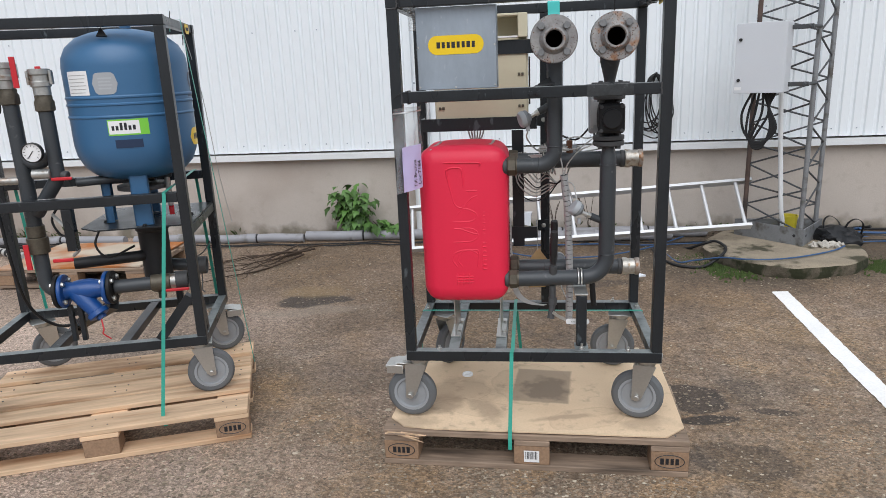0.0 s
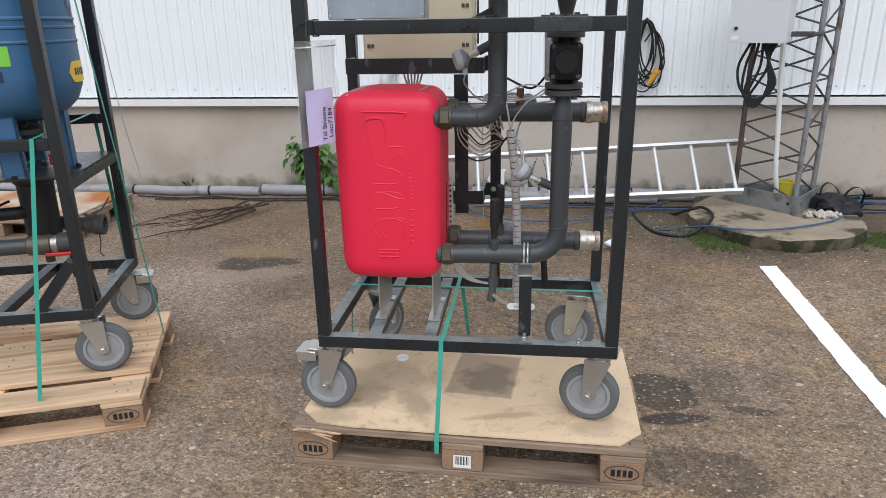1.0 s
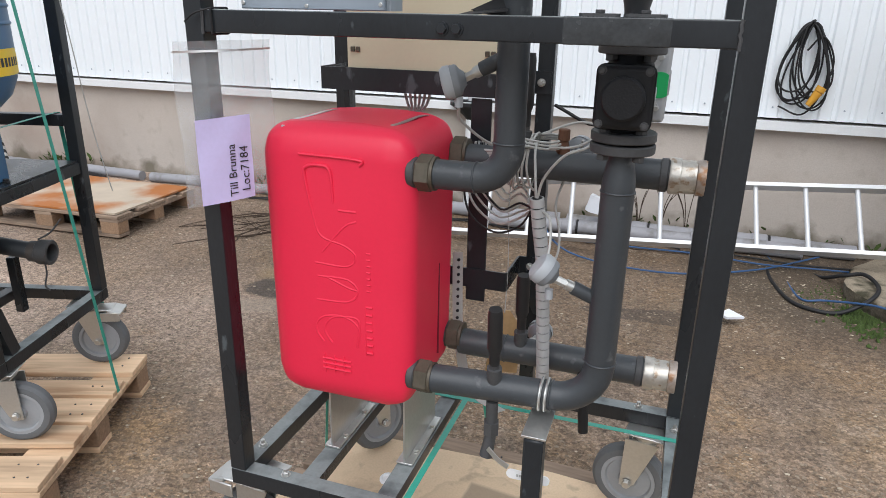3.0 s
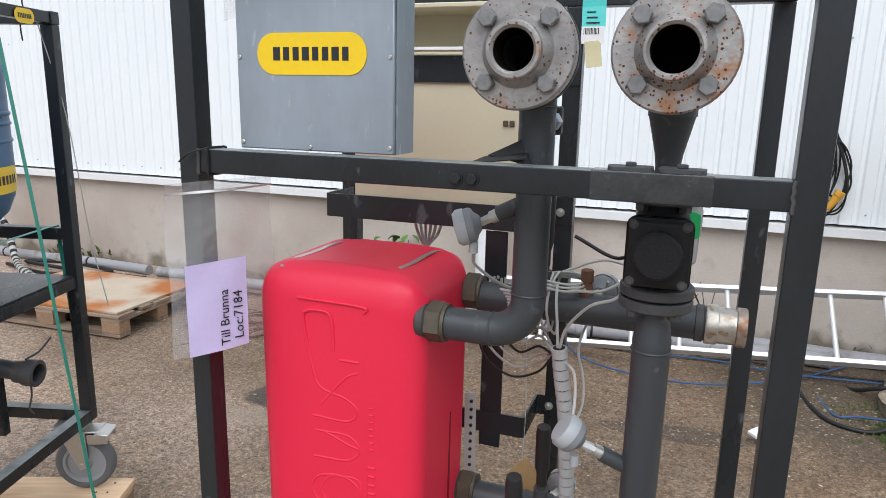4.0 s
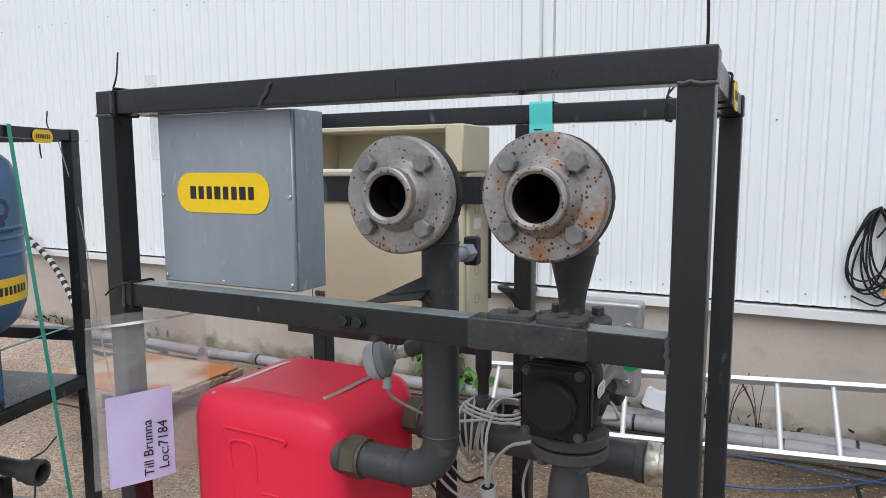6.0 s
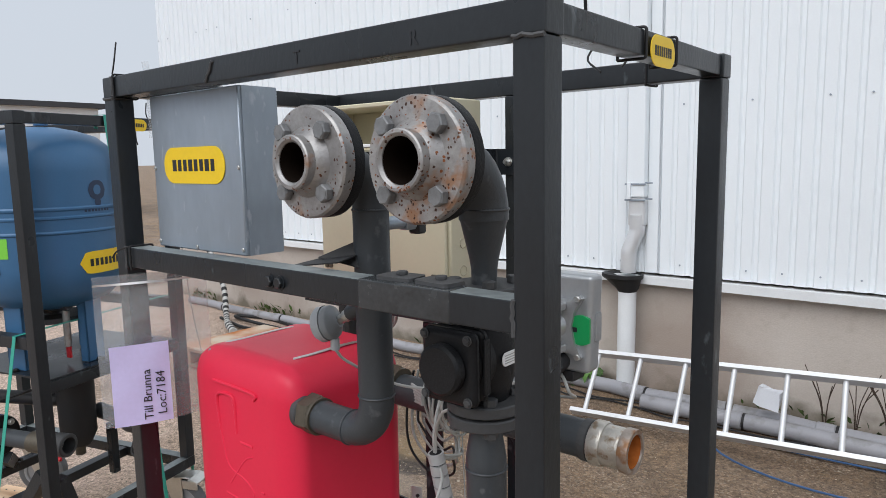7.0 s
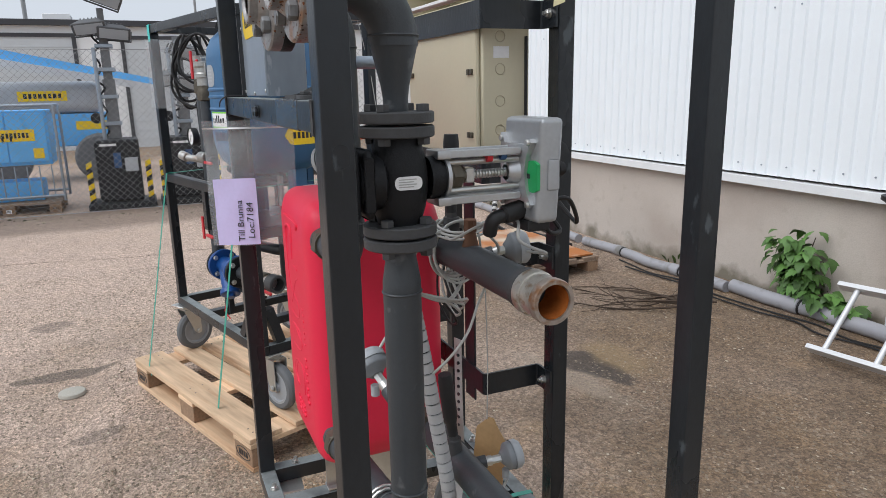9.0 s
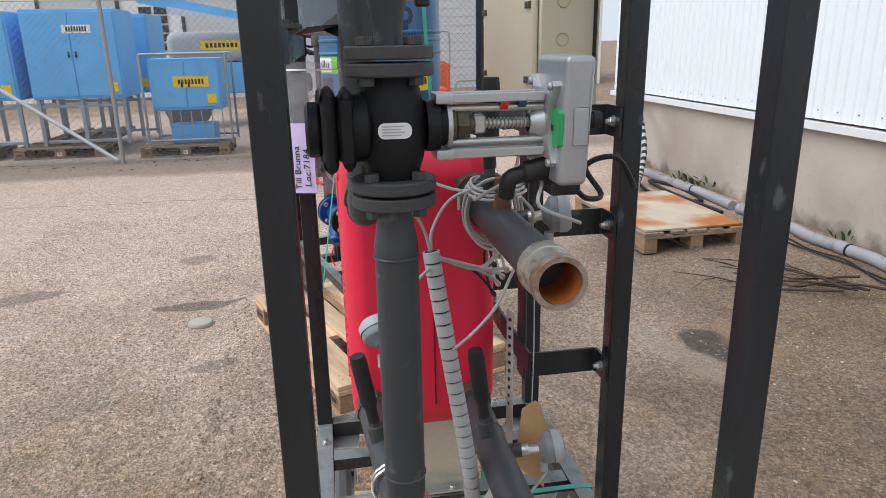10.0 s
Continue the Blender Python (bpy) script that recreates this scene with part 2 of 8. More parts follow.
def box(bm, x0, x1, y0, y1, z0, z1, bev=0.0, seg=1, at=None):
    v = [bm.verts.new((x, y, z)) for x in (x0, x1) for y in (y0, y1) for z in (z0, z1)]
    fs = [bm.faces.new([v[i] for i in q]) for q in ((0, 1, 3, 2), (4, 6, 7, 5), (0, 4, 5, 1), (2, 3, 7, 6), (0, 2, 6, 4), (1, 5, 7, 3))]
    made = list(v)
    if bev:
        es = list({e for f in fs for e in f.edges})
        r = bmesh.ops.bevel(bm, geom=es, offset=bev, segments=seg, affect="EDGES", profile=0.5)
        made = list({w for f in r["faces"] for w in f.verts} | {w for w in v if w.is_valid})
    if at is not None:
        bmesh.ops.transform(bm, matrix=at, verts=[w for w in made if w.is_valid])
    return made


def ring_pts(c, a, b, r, n, ph=0.0):
    return [c + a * (r * math.cos(2 * math.pi * i / n + ph)) + b * (r * math.sin(2 * math.pi * i / n + ph)) for i in range(n)]


def across(d):
    d = d.normalized()
    a = d.orthogonal().normalized()
    if abs(d.z) < 0.9:
        a = d.cross(Vector((0, 0, 1))).normalized()
    return a, d.cross(a).normalized()


def lathe(bm, p, d, profile, n=24, ph=0.0):
    """Profile of (radius, distance along d from p), spun round the axis d."""
    p, d = Vector(p), Vector(d).normalized()
    a, b = across(d)
    rings = []
    for r, s in profile:
        if r < 1e-6:
            rings.append([bm.verts.new(p + d * s)])
        else:
            rings.append([bm.verts.new(q) for q in ring_pts(p + d * s, a, b, r, n, ph)])
    for u, w in zip(rings, rings[1:]):
        for i in range(n):
            j = (i + 1) % n
            if len(u) == 1 and len(w) > 1:
                bm.faces.new((u[0], w[j], w[i]))
            elif len(w) == 1 and len(u) > 1:
                bm.faces.new((u[i], u[j], w[0]))
            elif len(u) > 1:
                bm.faces.new((u[i], u[j], w[j], w[i]))
    bmesh.ops.recalc_face_normals(bm, faces=bm.faces)


def cyl(bm, p0, p1, r, n=20, r1=None, bev=0.0, ph=0.0):
    p0, p1 = Vector(p0), Vector(p1)
    h = (p1 - p0).length
    r1 = r if r1 is None else r1
    if bev:
        prof = [(0, 0), (r - bev, 0), (r, bev), (r1, h - bev), (r1 - bev, h), (0, h)]
    else:
        prof = [(0, 0), (r, 0), (r1, h), (0, h)]
    lathe(bm, p0, p1 - p0, prof, n, ph)


def smooth_path(pts, steps=6):
    pts = [Vector(p) for p in pts]
    if len(pts) < 3:
        return pts
    q = [2 * pts[0] - pts[1]] + pts + [2 * pts[-1] - pts[-2]]
    out = []
    for i in range(1, len(q) - 2):
        p0, p1, p2, p3 = q[i - 1:i + 3]
        for k in range(steps):
            t = k / steps
            out.append(0.5 * (2 * p1 + (p2 - p0) * t + (2 * p0 - 5 * p1 + 4 * p2 - p3) * t * t + (3 * p1 - p0 - 3 * p2 + p3) * t ** 3))
    return out + [pts[-1]]


def bent(pts, radius, steps=7):
    """A polyline with its corners rounded off to arcs of that radius."""
    pts = [Vector(p) for p in pts]
    out = [pts[0]]
    for a, b, c in zip(pts, pts[1:], pts[2:]):
        u, w = (a - b).normalized(), (c - b).normalized()
        half = u.angle(w) / 2
        cut = min(radius / math.tan(half), (a - b).length * 0.95, (c - b).length * 0.95)
        r = cut * math.tan(half)
        o = b + (u + w).normalized() * (r / math.sin(half))
        s, e = b + u * cut - o, b + w * cut - o
        ax = s.cross(e).normalized()
        ang = s.angle(e)
        for k in range(steps + 1):
            out.append(o + Matrix.Rotation(ang * k / steps, 3, ax) @ s)
    return out + [pts[-1]]


def sweep(bm, pts, r, n=14, caps=True, radii=None):
    pts = [Vector(p) for p in pts]
    rings, a = [], None
    for i, p in enumerate(pts):
        d = (pts[min(i + 1, len(pts) - 1)] - pts[max(i - 1, 0)]).normalized()
        if a is None:
            a, _ = across(d)
        a = (a - d * a.dot(d)).normalized()
        b = d.cross(a)
        rings.append([bm.verts.new(q) for q in ring_pts(p, a, b, radii[i] if radii else r, n)])
    for u, w in zip(rings, rings[1:]):
        for i in range(n):
            j = (i + 1) % n
            bm.faces.new((u[i], u[j], w[j], w[i]))
    if caps:
        bm.faces.new(rings[0][::-1])
        bm.faces.new(rings[-1])


def band(bm, pts, width, thick, up=(0, 0, 1)):
    """A flat strip along points; width lies along up, thick across it."""
    pts, up = [Vector(p) for p in pts], Vector(up).normalized()
    rings = []
    for i, p in enumerate(pts):
        d = (pts[min(i + 1, len(pts) - 1)] - pts[max(i - 1, 0)]).normalized()
        s = d.cross(up)
        s = s.normalized() if s.length > 1e-4 else Vector((1, 0, 0))
        w = s.cross(d).normalized()
        rings.append([bm.verts.new(p + w * (width / 2 * i1) + s * (thick / 2 * i2)) for i1, i2 in ((-1, -1), (1, -1), (1, 1), (-1, 1))])
    for u, w in zip(rings, rings[1:]):
        for i in range(4):
            j = (i + 1) % 4
            bm.faces.new((u[i], u[j], w[j], w[i]))
    bm.faces.new(rings[0][::-1])
    bm.faces.new(rings[-1])
    bmesh.ops.recalc_face_normals(bm, faces=bm.faces)


def plate(bm, outline, m, thick):
    """A flat plate: outline in the plane's x and y, thick along its z."""
    lo = [bm.verts.new(m @ Vector((x, y, 0))) for x, y in outline]
    hi = [bm.verts.new(m @ Vector((x, y, thick))) for x, y in outline]
    n = len(outline)
    bm.faces.new(lo[::-1])
    bm.faces.new(hi)
    for i in range(n):
        bm.faces.new((lo[i], lo[(i + 1) % n], hi[(i + 1) % n], hi[i]))
    bmesh.ops.recalc_face_normals(bm, faces=bm.faces)


def pill(w, h, r, n=6):
    out = []
    for cx, cy, a0 in ((w / 2 - r, h / 2 - r, 0), (-w / 2 + r, h / 2 - r, 90), (-w / 2 + r, -h / 2 + r, 180), (w / 2 - r, -h / 2 + r, 270)):
        for k in range(n + 1):
            a = radians(a0 + 90 * k / n)
            out.append((cx + r * math.cos(a), cy + r * math.sin(a)))
    return out


def facing(p, normal, up=(0, 0, 1)):
    """A pose whose z points along normal, y along up."""
    z = Vector(normal).normalized()
    x = Vector(up).cross(z).normalized()
    y = z.cross(x)
    return Matrix.Translation(p) @ Matrix((x, y, z)).transposed().to_4x4()


def letters(bm, text, m, size, depth=0.0006):
    cu = bpy.data.curves.new("writing", "FONT")
    cu.body, cu.size, cu.extrude, cu.resolution_u = text, size, depth, 2
    ob = bpy.data.objects.new("writing", cu)
    scene.collection.objects.link(ob)
    bpy.context.view_layer.update()
    me = bpy.data.meshes.new_from_object(ob.evaluated_get(bpy.context.evaluated_depsgraph_get()))
    tmp = bmesh.new()
    tmp.from_mesh(me)
    bmesh.ops.transform(tmp, matrix=m, verts=tmp.verts)
    tmp.to_mesh(me)
    tmp.free()
    bm.from_mesh(me)
    bpy.data.objects.remove(ob)
    bpy.data.curves.remove(cu)
    bpy.data.meshes.remove(me)


def glyph_bars(bm, m, width, height, count, thick=0.0006):
    """A row of plain upright blocks in place of a mark."""
    step = width / count
    for i in range(count):
        w = step * (0.62 if i % 3 else 0.72)
        c = -width / 2 + step * (i + 0.5)
        box(bm, c - w / 2, c + w / 2, -height / 2, height / 2, 0, thick, at=m)


def hexbolt(bm, p, d, r=0.009, h=0.008, washer=True, tail=0.0):
    p, d = Vector(p), Vector(d).normalized()
    if washer:
        cyl(bm, p, p + d * 0.002, r * 1.25, 14)
    cyl(bm, p + d * (0.002 if washer else 0), p + d * h, r, 6, bev=0.0012)
    if tail:
        cyl(bm, p + d * h, p + d * (h + tail), r * 0.55, 10)


# ---- ground, wall and plinth ----
def ease(v, a, b):
    q = min(max((v - a) / (b - a), 0.0), 1.0)
    return q * q * (3 - 2 * q)


def rise(x, y):
    """The yard climbs a little towards the wall and swells gently under the tank cart."""
    swell = 0.035 * ease(x, -2.9, -2.3) * ease(x, -0.15, -0.6) * ease(y, -0.62, -0.42) * ease(y, 2.6, 1.2)
    return max(swell, 0.036 * min(max(y - 0.8, 0.0), 2.75))


class Weave:
    """Short hand for node trees of the two surfaces that carry stains of their own shape."""

    def __init__(self, name, rough):
        self.m = bpy.data.materials.new(name)
        self.m.use_nodes = True
        self.n, self.l = self.m.node_tree.nodes, self.m.node_tree.links
        self.b = self.n["Principled BSDF"]
        self.b.inputs["Roughness"].default_value = rough
        self.co = self.n.new("ShaderNodeTexCoord").outputs["Object"]

    def tex(self, kind, scale, detail=5.0, vector=None):
        q = self.n.new(kind)
        q.inputs["Scale"].default_value = scale
        if "Detail" in q.inputs:
            q.inputs["Detail"].default_value = 0.0 if kind.endswith("Voronoi") else detail
        self.l.new(vector or self.co, q.inputs["Vector"])
        return q

    def mix(self, fac, a, c, kind="MIX"):
        q = self.n.new("ShaderNodeMixRGB")
        q.blend_type = kind
        for s, v in (("Fac", fac), ("Color1", a), ("Color2", c)):
            if isinstance(v, tuple):
                q.inputs[s].default_value = (*v, 1)
            elif isinstance(v, float):
                q.inputs[s].default_value = v
            else:
                self.l.new(v, q.inputs[s])
        return q.outputs["Color"]

    def ramp(self, v, a, c, lo=0.0, hi=1.0):
        q = self.n.new("ShaderNodeMapRange")
        q.inputs["From Min"].default_value, q.inputs["From Max"].default_value = a, c
        q.inputs["To Min"].default_value, q.inputs["To Max"].default_value = lo, hi
        self.l.new(v, q.inputs["Value"])
        return q.outputs[0]

    def vec(self, op, a, c=None, d=None):
        q = self.n.new("ShaderNodeVectorMath")
        q.operation = op
        for k, v in enumerate((a, c, d)):
            if v is None:
                continue
            if isinstance(v, tuple):
                q.inputs[k].default_value = v
            else:
                self.l.new(v, q.inputs[k])
        return q.outputs["Value"] if op == "LENGTH" else q.outputs[0]

    def blot(self, warp, x, y, rx, ry, turn=0.0, rough=1.2):
        """Distance from a stain's middle: 1 at its ragged edge."""
        mp = self.n.new("ShaderNodeMapping")
        mp.vector_type = "TEXTURE"
        mp.inputs["Location"].default_value = (x, y, 0)
        mp.inputs["Rotation"].default_value = (0, 0, radians(turn))
        mp.inputs["Scale"].default_value = (rx, ry, 1e6)
        self.l.new(self.co, mp.inputs["Vector"])
        off = self.vec("SUBTRACT", warp, (0.5, 0.5, 0.5))
        return self.vec("LENGTH", self.vec("MULTIPLY_ADD", off, (rough, rough, 0), mp.outputs[0]))


XF = -7.9      # line of the fence across the yard


def ground_material():
    w = Weave("worn_gravelly_asphalt", 0.88)
    mix, ramp, tex = w.mix, w.ramp, w.tex
    jitter = w.vec("MULTIPLY_ADD", tex("ShaderNodeTexNoise", 90.0, 2.0).outputs["Color"], (0.006, 0.006, 0.006), w.co)
    stones = tex("ShaderNodeTexVoronoi", 105.0, vector=jitter)
    grains = tex("ShaderNodeTexVoronoi", 330.0, vector=jitter)
    big = tex("ShaderNodeTexNoise", 0.5, 6.0).outputs["Fac"]
    mid = tex("ShaderNodeTexNoise", 2.4, 8.0).outputs["Fac"]
    patch = tex("ShaderNodeTexNoise", 7.0, 6.0).outputs["Fac"]
    tint = tex("ShaderNodeTexNoise", 1.1, 5.0).outputs["Fac"]
    base = mix(ramp(big, 0.36, 0.64), (0.19, 0.134, 0.09), (0.265, 0.193, 0.134))
    base = mix(ramp(tint, 0.47, 0.68, 0.0, 0.7), base, (0.28, 0.19, 0.1))
    base = mix(ramp(mid, 0.47, 0.68, 0.0, 0.6), base, (0.115, 0.09, 0.07))
    base = mix(ramp(patch, 0.48, 0.7, 0.0, 0.6), base, (0.31, 0.245, 0.19))
    lump = tex("ShaderNodeTexNoise", 26.0, 6.0).outputs["Fac"]
    hue = tex("ShaderNodeTexNoise", 2.9, 7.0).outputs["Color"]
    hues = w.n.new("ShaderNodeSeparateColor")
    w.l.new(hue, hues.inputs[0])
    base = mix(ramp(hues.outputs[0], 0.53, 0.64, 0.0, 0.5), base, (0.32, 0.21, 0.11))
    base = mix(ramp(hues.outputs[1], 0.54, 0.68, 0.0, 0.4), base, (0.2, 0.17, 0.145))
    base = mix(ramp(lump, 0.5, 0.66, 0.0, 0.5), base, (0.1, 0.074, 0.052))
    base = mix(ramp(lump, 0.46, 0.34, 0.0, 0.28), base, (0.29, 0.222, 0.17))
    # trodden pinkish dust on the open yard, dark earth towards the wall
    warp = tex("ShaderNodeTexNoise", 4.0, 6.0).outputs["Color"]
    wide = tex("ShaderNodeTexNoise", 0.9, 6.0).outputs["Color"]
    base = mix(ramp(w.blot(wide, -8.3, -2.0, 7.4, 9.0, 0, 1.0), 1.15, 0.72, 0.0, 0.8), base, (0.5, 0.395, 0.33))
    base = mix(ramp(w.blot(wide, -0.2, 2.75, 4.0, 1.45, 3, 0.9), 1.2, 0.6, 0.0, 0.62), base, (0.12, 0.081, 0.05))
    tone = w.n.new("ShaderNodeSeparateColor")
    w.l.new(stones.outputs["Color"], tone.inputs[0])
    tone2 = w.n.new("ShaderNodeSeparateColor")
    w.l.new(grains.outputs["Color"], tone2.inputs[0])
    base = mix(0.85, base, mix(ramp(tone2.outputs[0], 0.0, 1.0), (0.74, 0.74, 0.74), (1.28, 1.28, 1.28)), "MULTIPLY")
    base = mix(0.9, base, mix(ramp(tone.outputs[0], 0.0, 1.0), (0.6, 0.585, 0.57), (1.46, 1.45, 1.43)), "MULTIPLY")
    base = mix(ramp(stones.outputs["Distance"], 0.5, 0.8, 0.0, 0.18), base, (0.085, 0.063, 0.046))
    # loose pale chips, in drifts
    drift = ramp(mid, 0.62, 0.42, 0.0, 0.6)
    chips = w.n.new("ShaderNodeMath")
    chips.operation = "MULTIPLY"
    w.l.new(ramp(tone.outputs[2], 0.84, 0.9, 0.0, 0.55), chips.inputs[0])
    w.l.new(drift, chips.inputs[1])
    base = mix(chips.outputs[0], base, (0.45, 0.385, 0.3))
    # dark wet soil round the pad by the wall
    base = mix(ramp(w.blot(wide, 2.35, 2.98, 1.3, 0.85, 0, 0.9), 1.15, 0.75, 0.0, 0.7), base, (0.06, 0.047, 0.032))
    # coarser stones
    cob = tex("ShaderNodeTexVoronoi", 58.0, vector=w.vec("MULTIPLY_ADD", tex("ShaderNodeTexNoise", 40.0, 3.0).outputs["Color"], (0.016, 0.016, 0.016), w.co))
    tone3 = w.n.new("ShaderNodeSeparateColor")
    w.l.new(cob.outputs["Color"], tone3.inputs[0])
    base = mix(0.8, base, mix(ramp(tone3.outputs[0], 0.0, 1.0), (0.78, 0.775, 0.77), (1.24, 1.24, 1.235)), "MULTIPLY")
    # damp dark earth along the fence
    base = mix(ramp(w.blot(wide, XF + 0.35, -2.0, 0.75, 9.0, 0, 0.6), 1.15, 0.7, 0.0, 0.6), base, (0.13, 0.098, 0.075))
    # oil and damp stains: x, y, half length, half width, turn, depth
    for x, y, rx, ry, turn, depth in ((-1.0, 1.87, 0.29, 0.12, 8, 0.75), (1.28, 0.56, 0.15, 0.14, 0, 0.75), (1.27, 0.36, 0.16, 0.045, 8, 0.85), (1.31, 0.03, 0.22, 0.14, 0, 0.5),
                                      (1.585, 0.45, 0.1, 0.035, -10, 0.7), (1.5, 0.65, 0.14, 0.15, 0, 0.38), (-2.24, -0.72, 0.07, 0.27, 0, 0.62), (-1.38, -0.52, 0.06, 0.12, 0, 0.4),
                                      (-2.6, -1.86, 0.1, 0.3, 20, 0.45), (0.9, 2.2, 0.35, 0.07, 5, 0.5), (-3.2, -0.9, 0.1, 0.14, 0, 0.4), (-0.45, 0.75, 0.35, 0.22, 30, 0.3), (2.2, -0.6, 0.3, 0.2, 0, 0.25)):
        base = mix(ramp(w.blot(warp, x, y, rx, ry, turn, 1.3), 1.03, 0.9, 0.0, depth), base, (0.035, 0.032, 0.03))
    base = mix(ramp(w.blot(warp, -0.95, 1.68, 0.4, 0.1, 12, 1.5), 1.15, 0.6, 0.0, 0.45), base, (0.33, 0.28, 0.22))
    base = mix(ramp(w.blot(warp, -1.05, 2.05, 0.3, 0.12, 0, 1.5), 1.15, 0.5, 0.0, 0.5), base, (0.27, 0.19, 0.095))
    base = mix(1.0, base, (1.075, 1.055, 1.055), "MULTIPLY")
    w.l.new(base, w.b.inputs["Base Color"])
    prev = None
    for src, dist, st in ((patch, 0.012, 0.5), (cob.outputs["Distance"], 0.008, 0.5), (stones.outputs["Distance"], 0.006, 0.8), (grains.outputs["Distance"], 0.003, 0.5)):
        bp = w.n.new("ShaderNodeBump")
        bp.inputs["Strength"].default_value, bp.inputs["Distance"].default_value = st, dist
        w.l.new(src, bp.inputs["Height"])
        if prev:
            w.l.new(prev, bp.inputs["Normal"])
        prev = bp.outputs["Normal"]
    w.l.new(prev, w.b.inputs["Normal"])
    return w.m


def spotted_steel(name, spots, stain):
    """Bare machined steel, pitted with small dark rust spots and stained orange in places."""
    w = Weave(name, 0.42)
    mix, ramp, tex = w.mix, w.ramp, w.tex
    tone = tex("ShaderNodeTexNoise", 18.0, 5.0).outputs["Fac"]
    fine = tex("ShaderNodeTexNoise", 160.0, 4.0).outputs["Fac"]
    base = mix(ramp(tone, 0.32, 0.68), (0.24, 0.235, 0.235), (0.44, 0.43, 0.42))
    base = mix(ramp(fine, 0.4, 0.7, 0.0, 0.35), base, (0.2, 0.185, 0.175))
    blotch = tex("ShaderNodeTexNoise", 24.0, 6.0).outputs["Fac"]
    base = mix(ramp(blotch, 0.66 - stain, 0.76 - stain, 0.0, 0.75), base, (0.36, 0.16, 0.06))
    warp = w.vec("MULTIPLY_ADD", tex("ShaderNodeTexNoise", 120.0, 3.0).outputs["Color"], (0.006, 0.006, 0.006), w.co)
    cells = tex("ShaderNodeTexVoronoi", 190.0, vector=warp)
    pick = w.n.new("ShaderNodeSeparateColor")
    w.l.new(cells.outputs["Color"], pick.inputs[0])
    drift = tex("ShaderNodeTexNoise", 13.0, 3.0).outputs["Fac"]
    gate = w.n.new("ShaderNodeMath")
    gate.operation = "MULTIPLY"
    w.l.new(ramp(cells.outputs["Distance"], 0.42, 0.3), gate.inputs[0])
    add = w.n.new("ShaderNodeMath")
    add.operation = "ADD"
    w.l.new(pick.outputs[0], add.inputs[0])
    w.l.new(drift, add.inputs[1])
    w.l.new(ramp(add.outputs[0], 1.3 - spots, 1.36 - spots), gate.inputs[1])
    rust = mix(ramp(pick.outputs[1], 0.3, 0.8), (0.07, 0.035, 0.025), (0.27, 0.09, 0.03))
    base = mix(gate.outputs[0], base, rust)
    w.l.new(base, w.b.inputs["Base Color"])
    w.b.inputs["Metallic"].default_value = 0.55
    bp = w.n.new("ShaderNodeBump")
    bp.inputs["Strength"].default_value, bp.inputs["Distance"].default_value = 0.5, 0.0012
    w.l.new(fine, bp.inputs["Height"])
    w.l.new(bp.outputs["Normal"], w.b.inputs["Normal"])
    return w.m


M["steel_rust"] = spotted_steel("bare_steel_with_rust_spots", 0.24, 0.13)
M["steel_rust_less"] = spotted_steel("bare_steel_with_few_rust_spots", 0.0, 0.03)


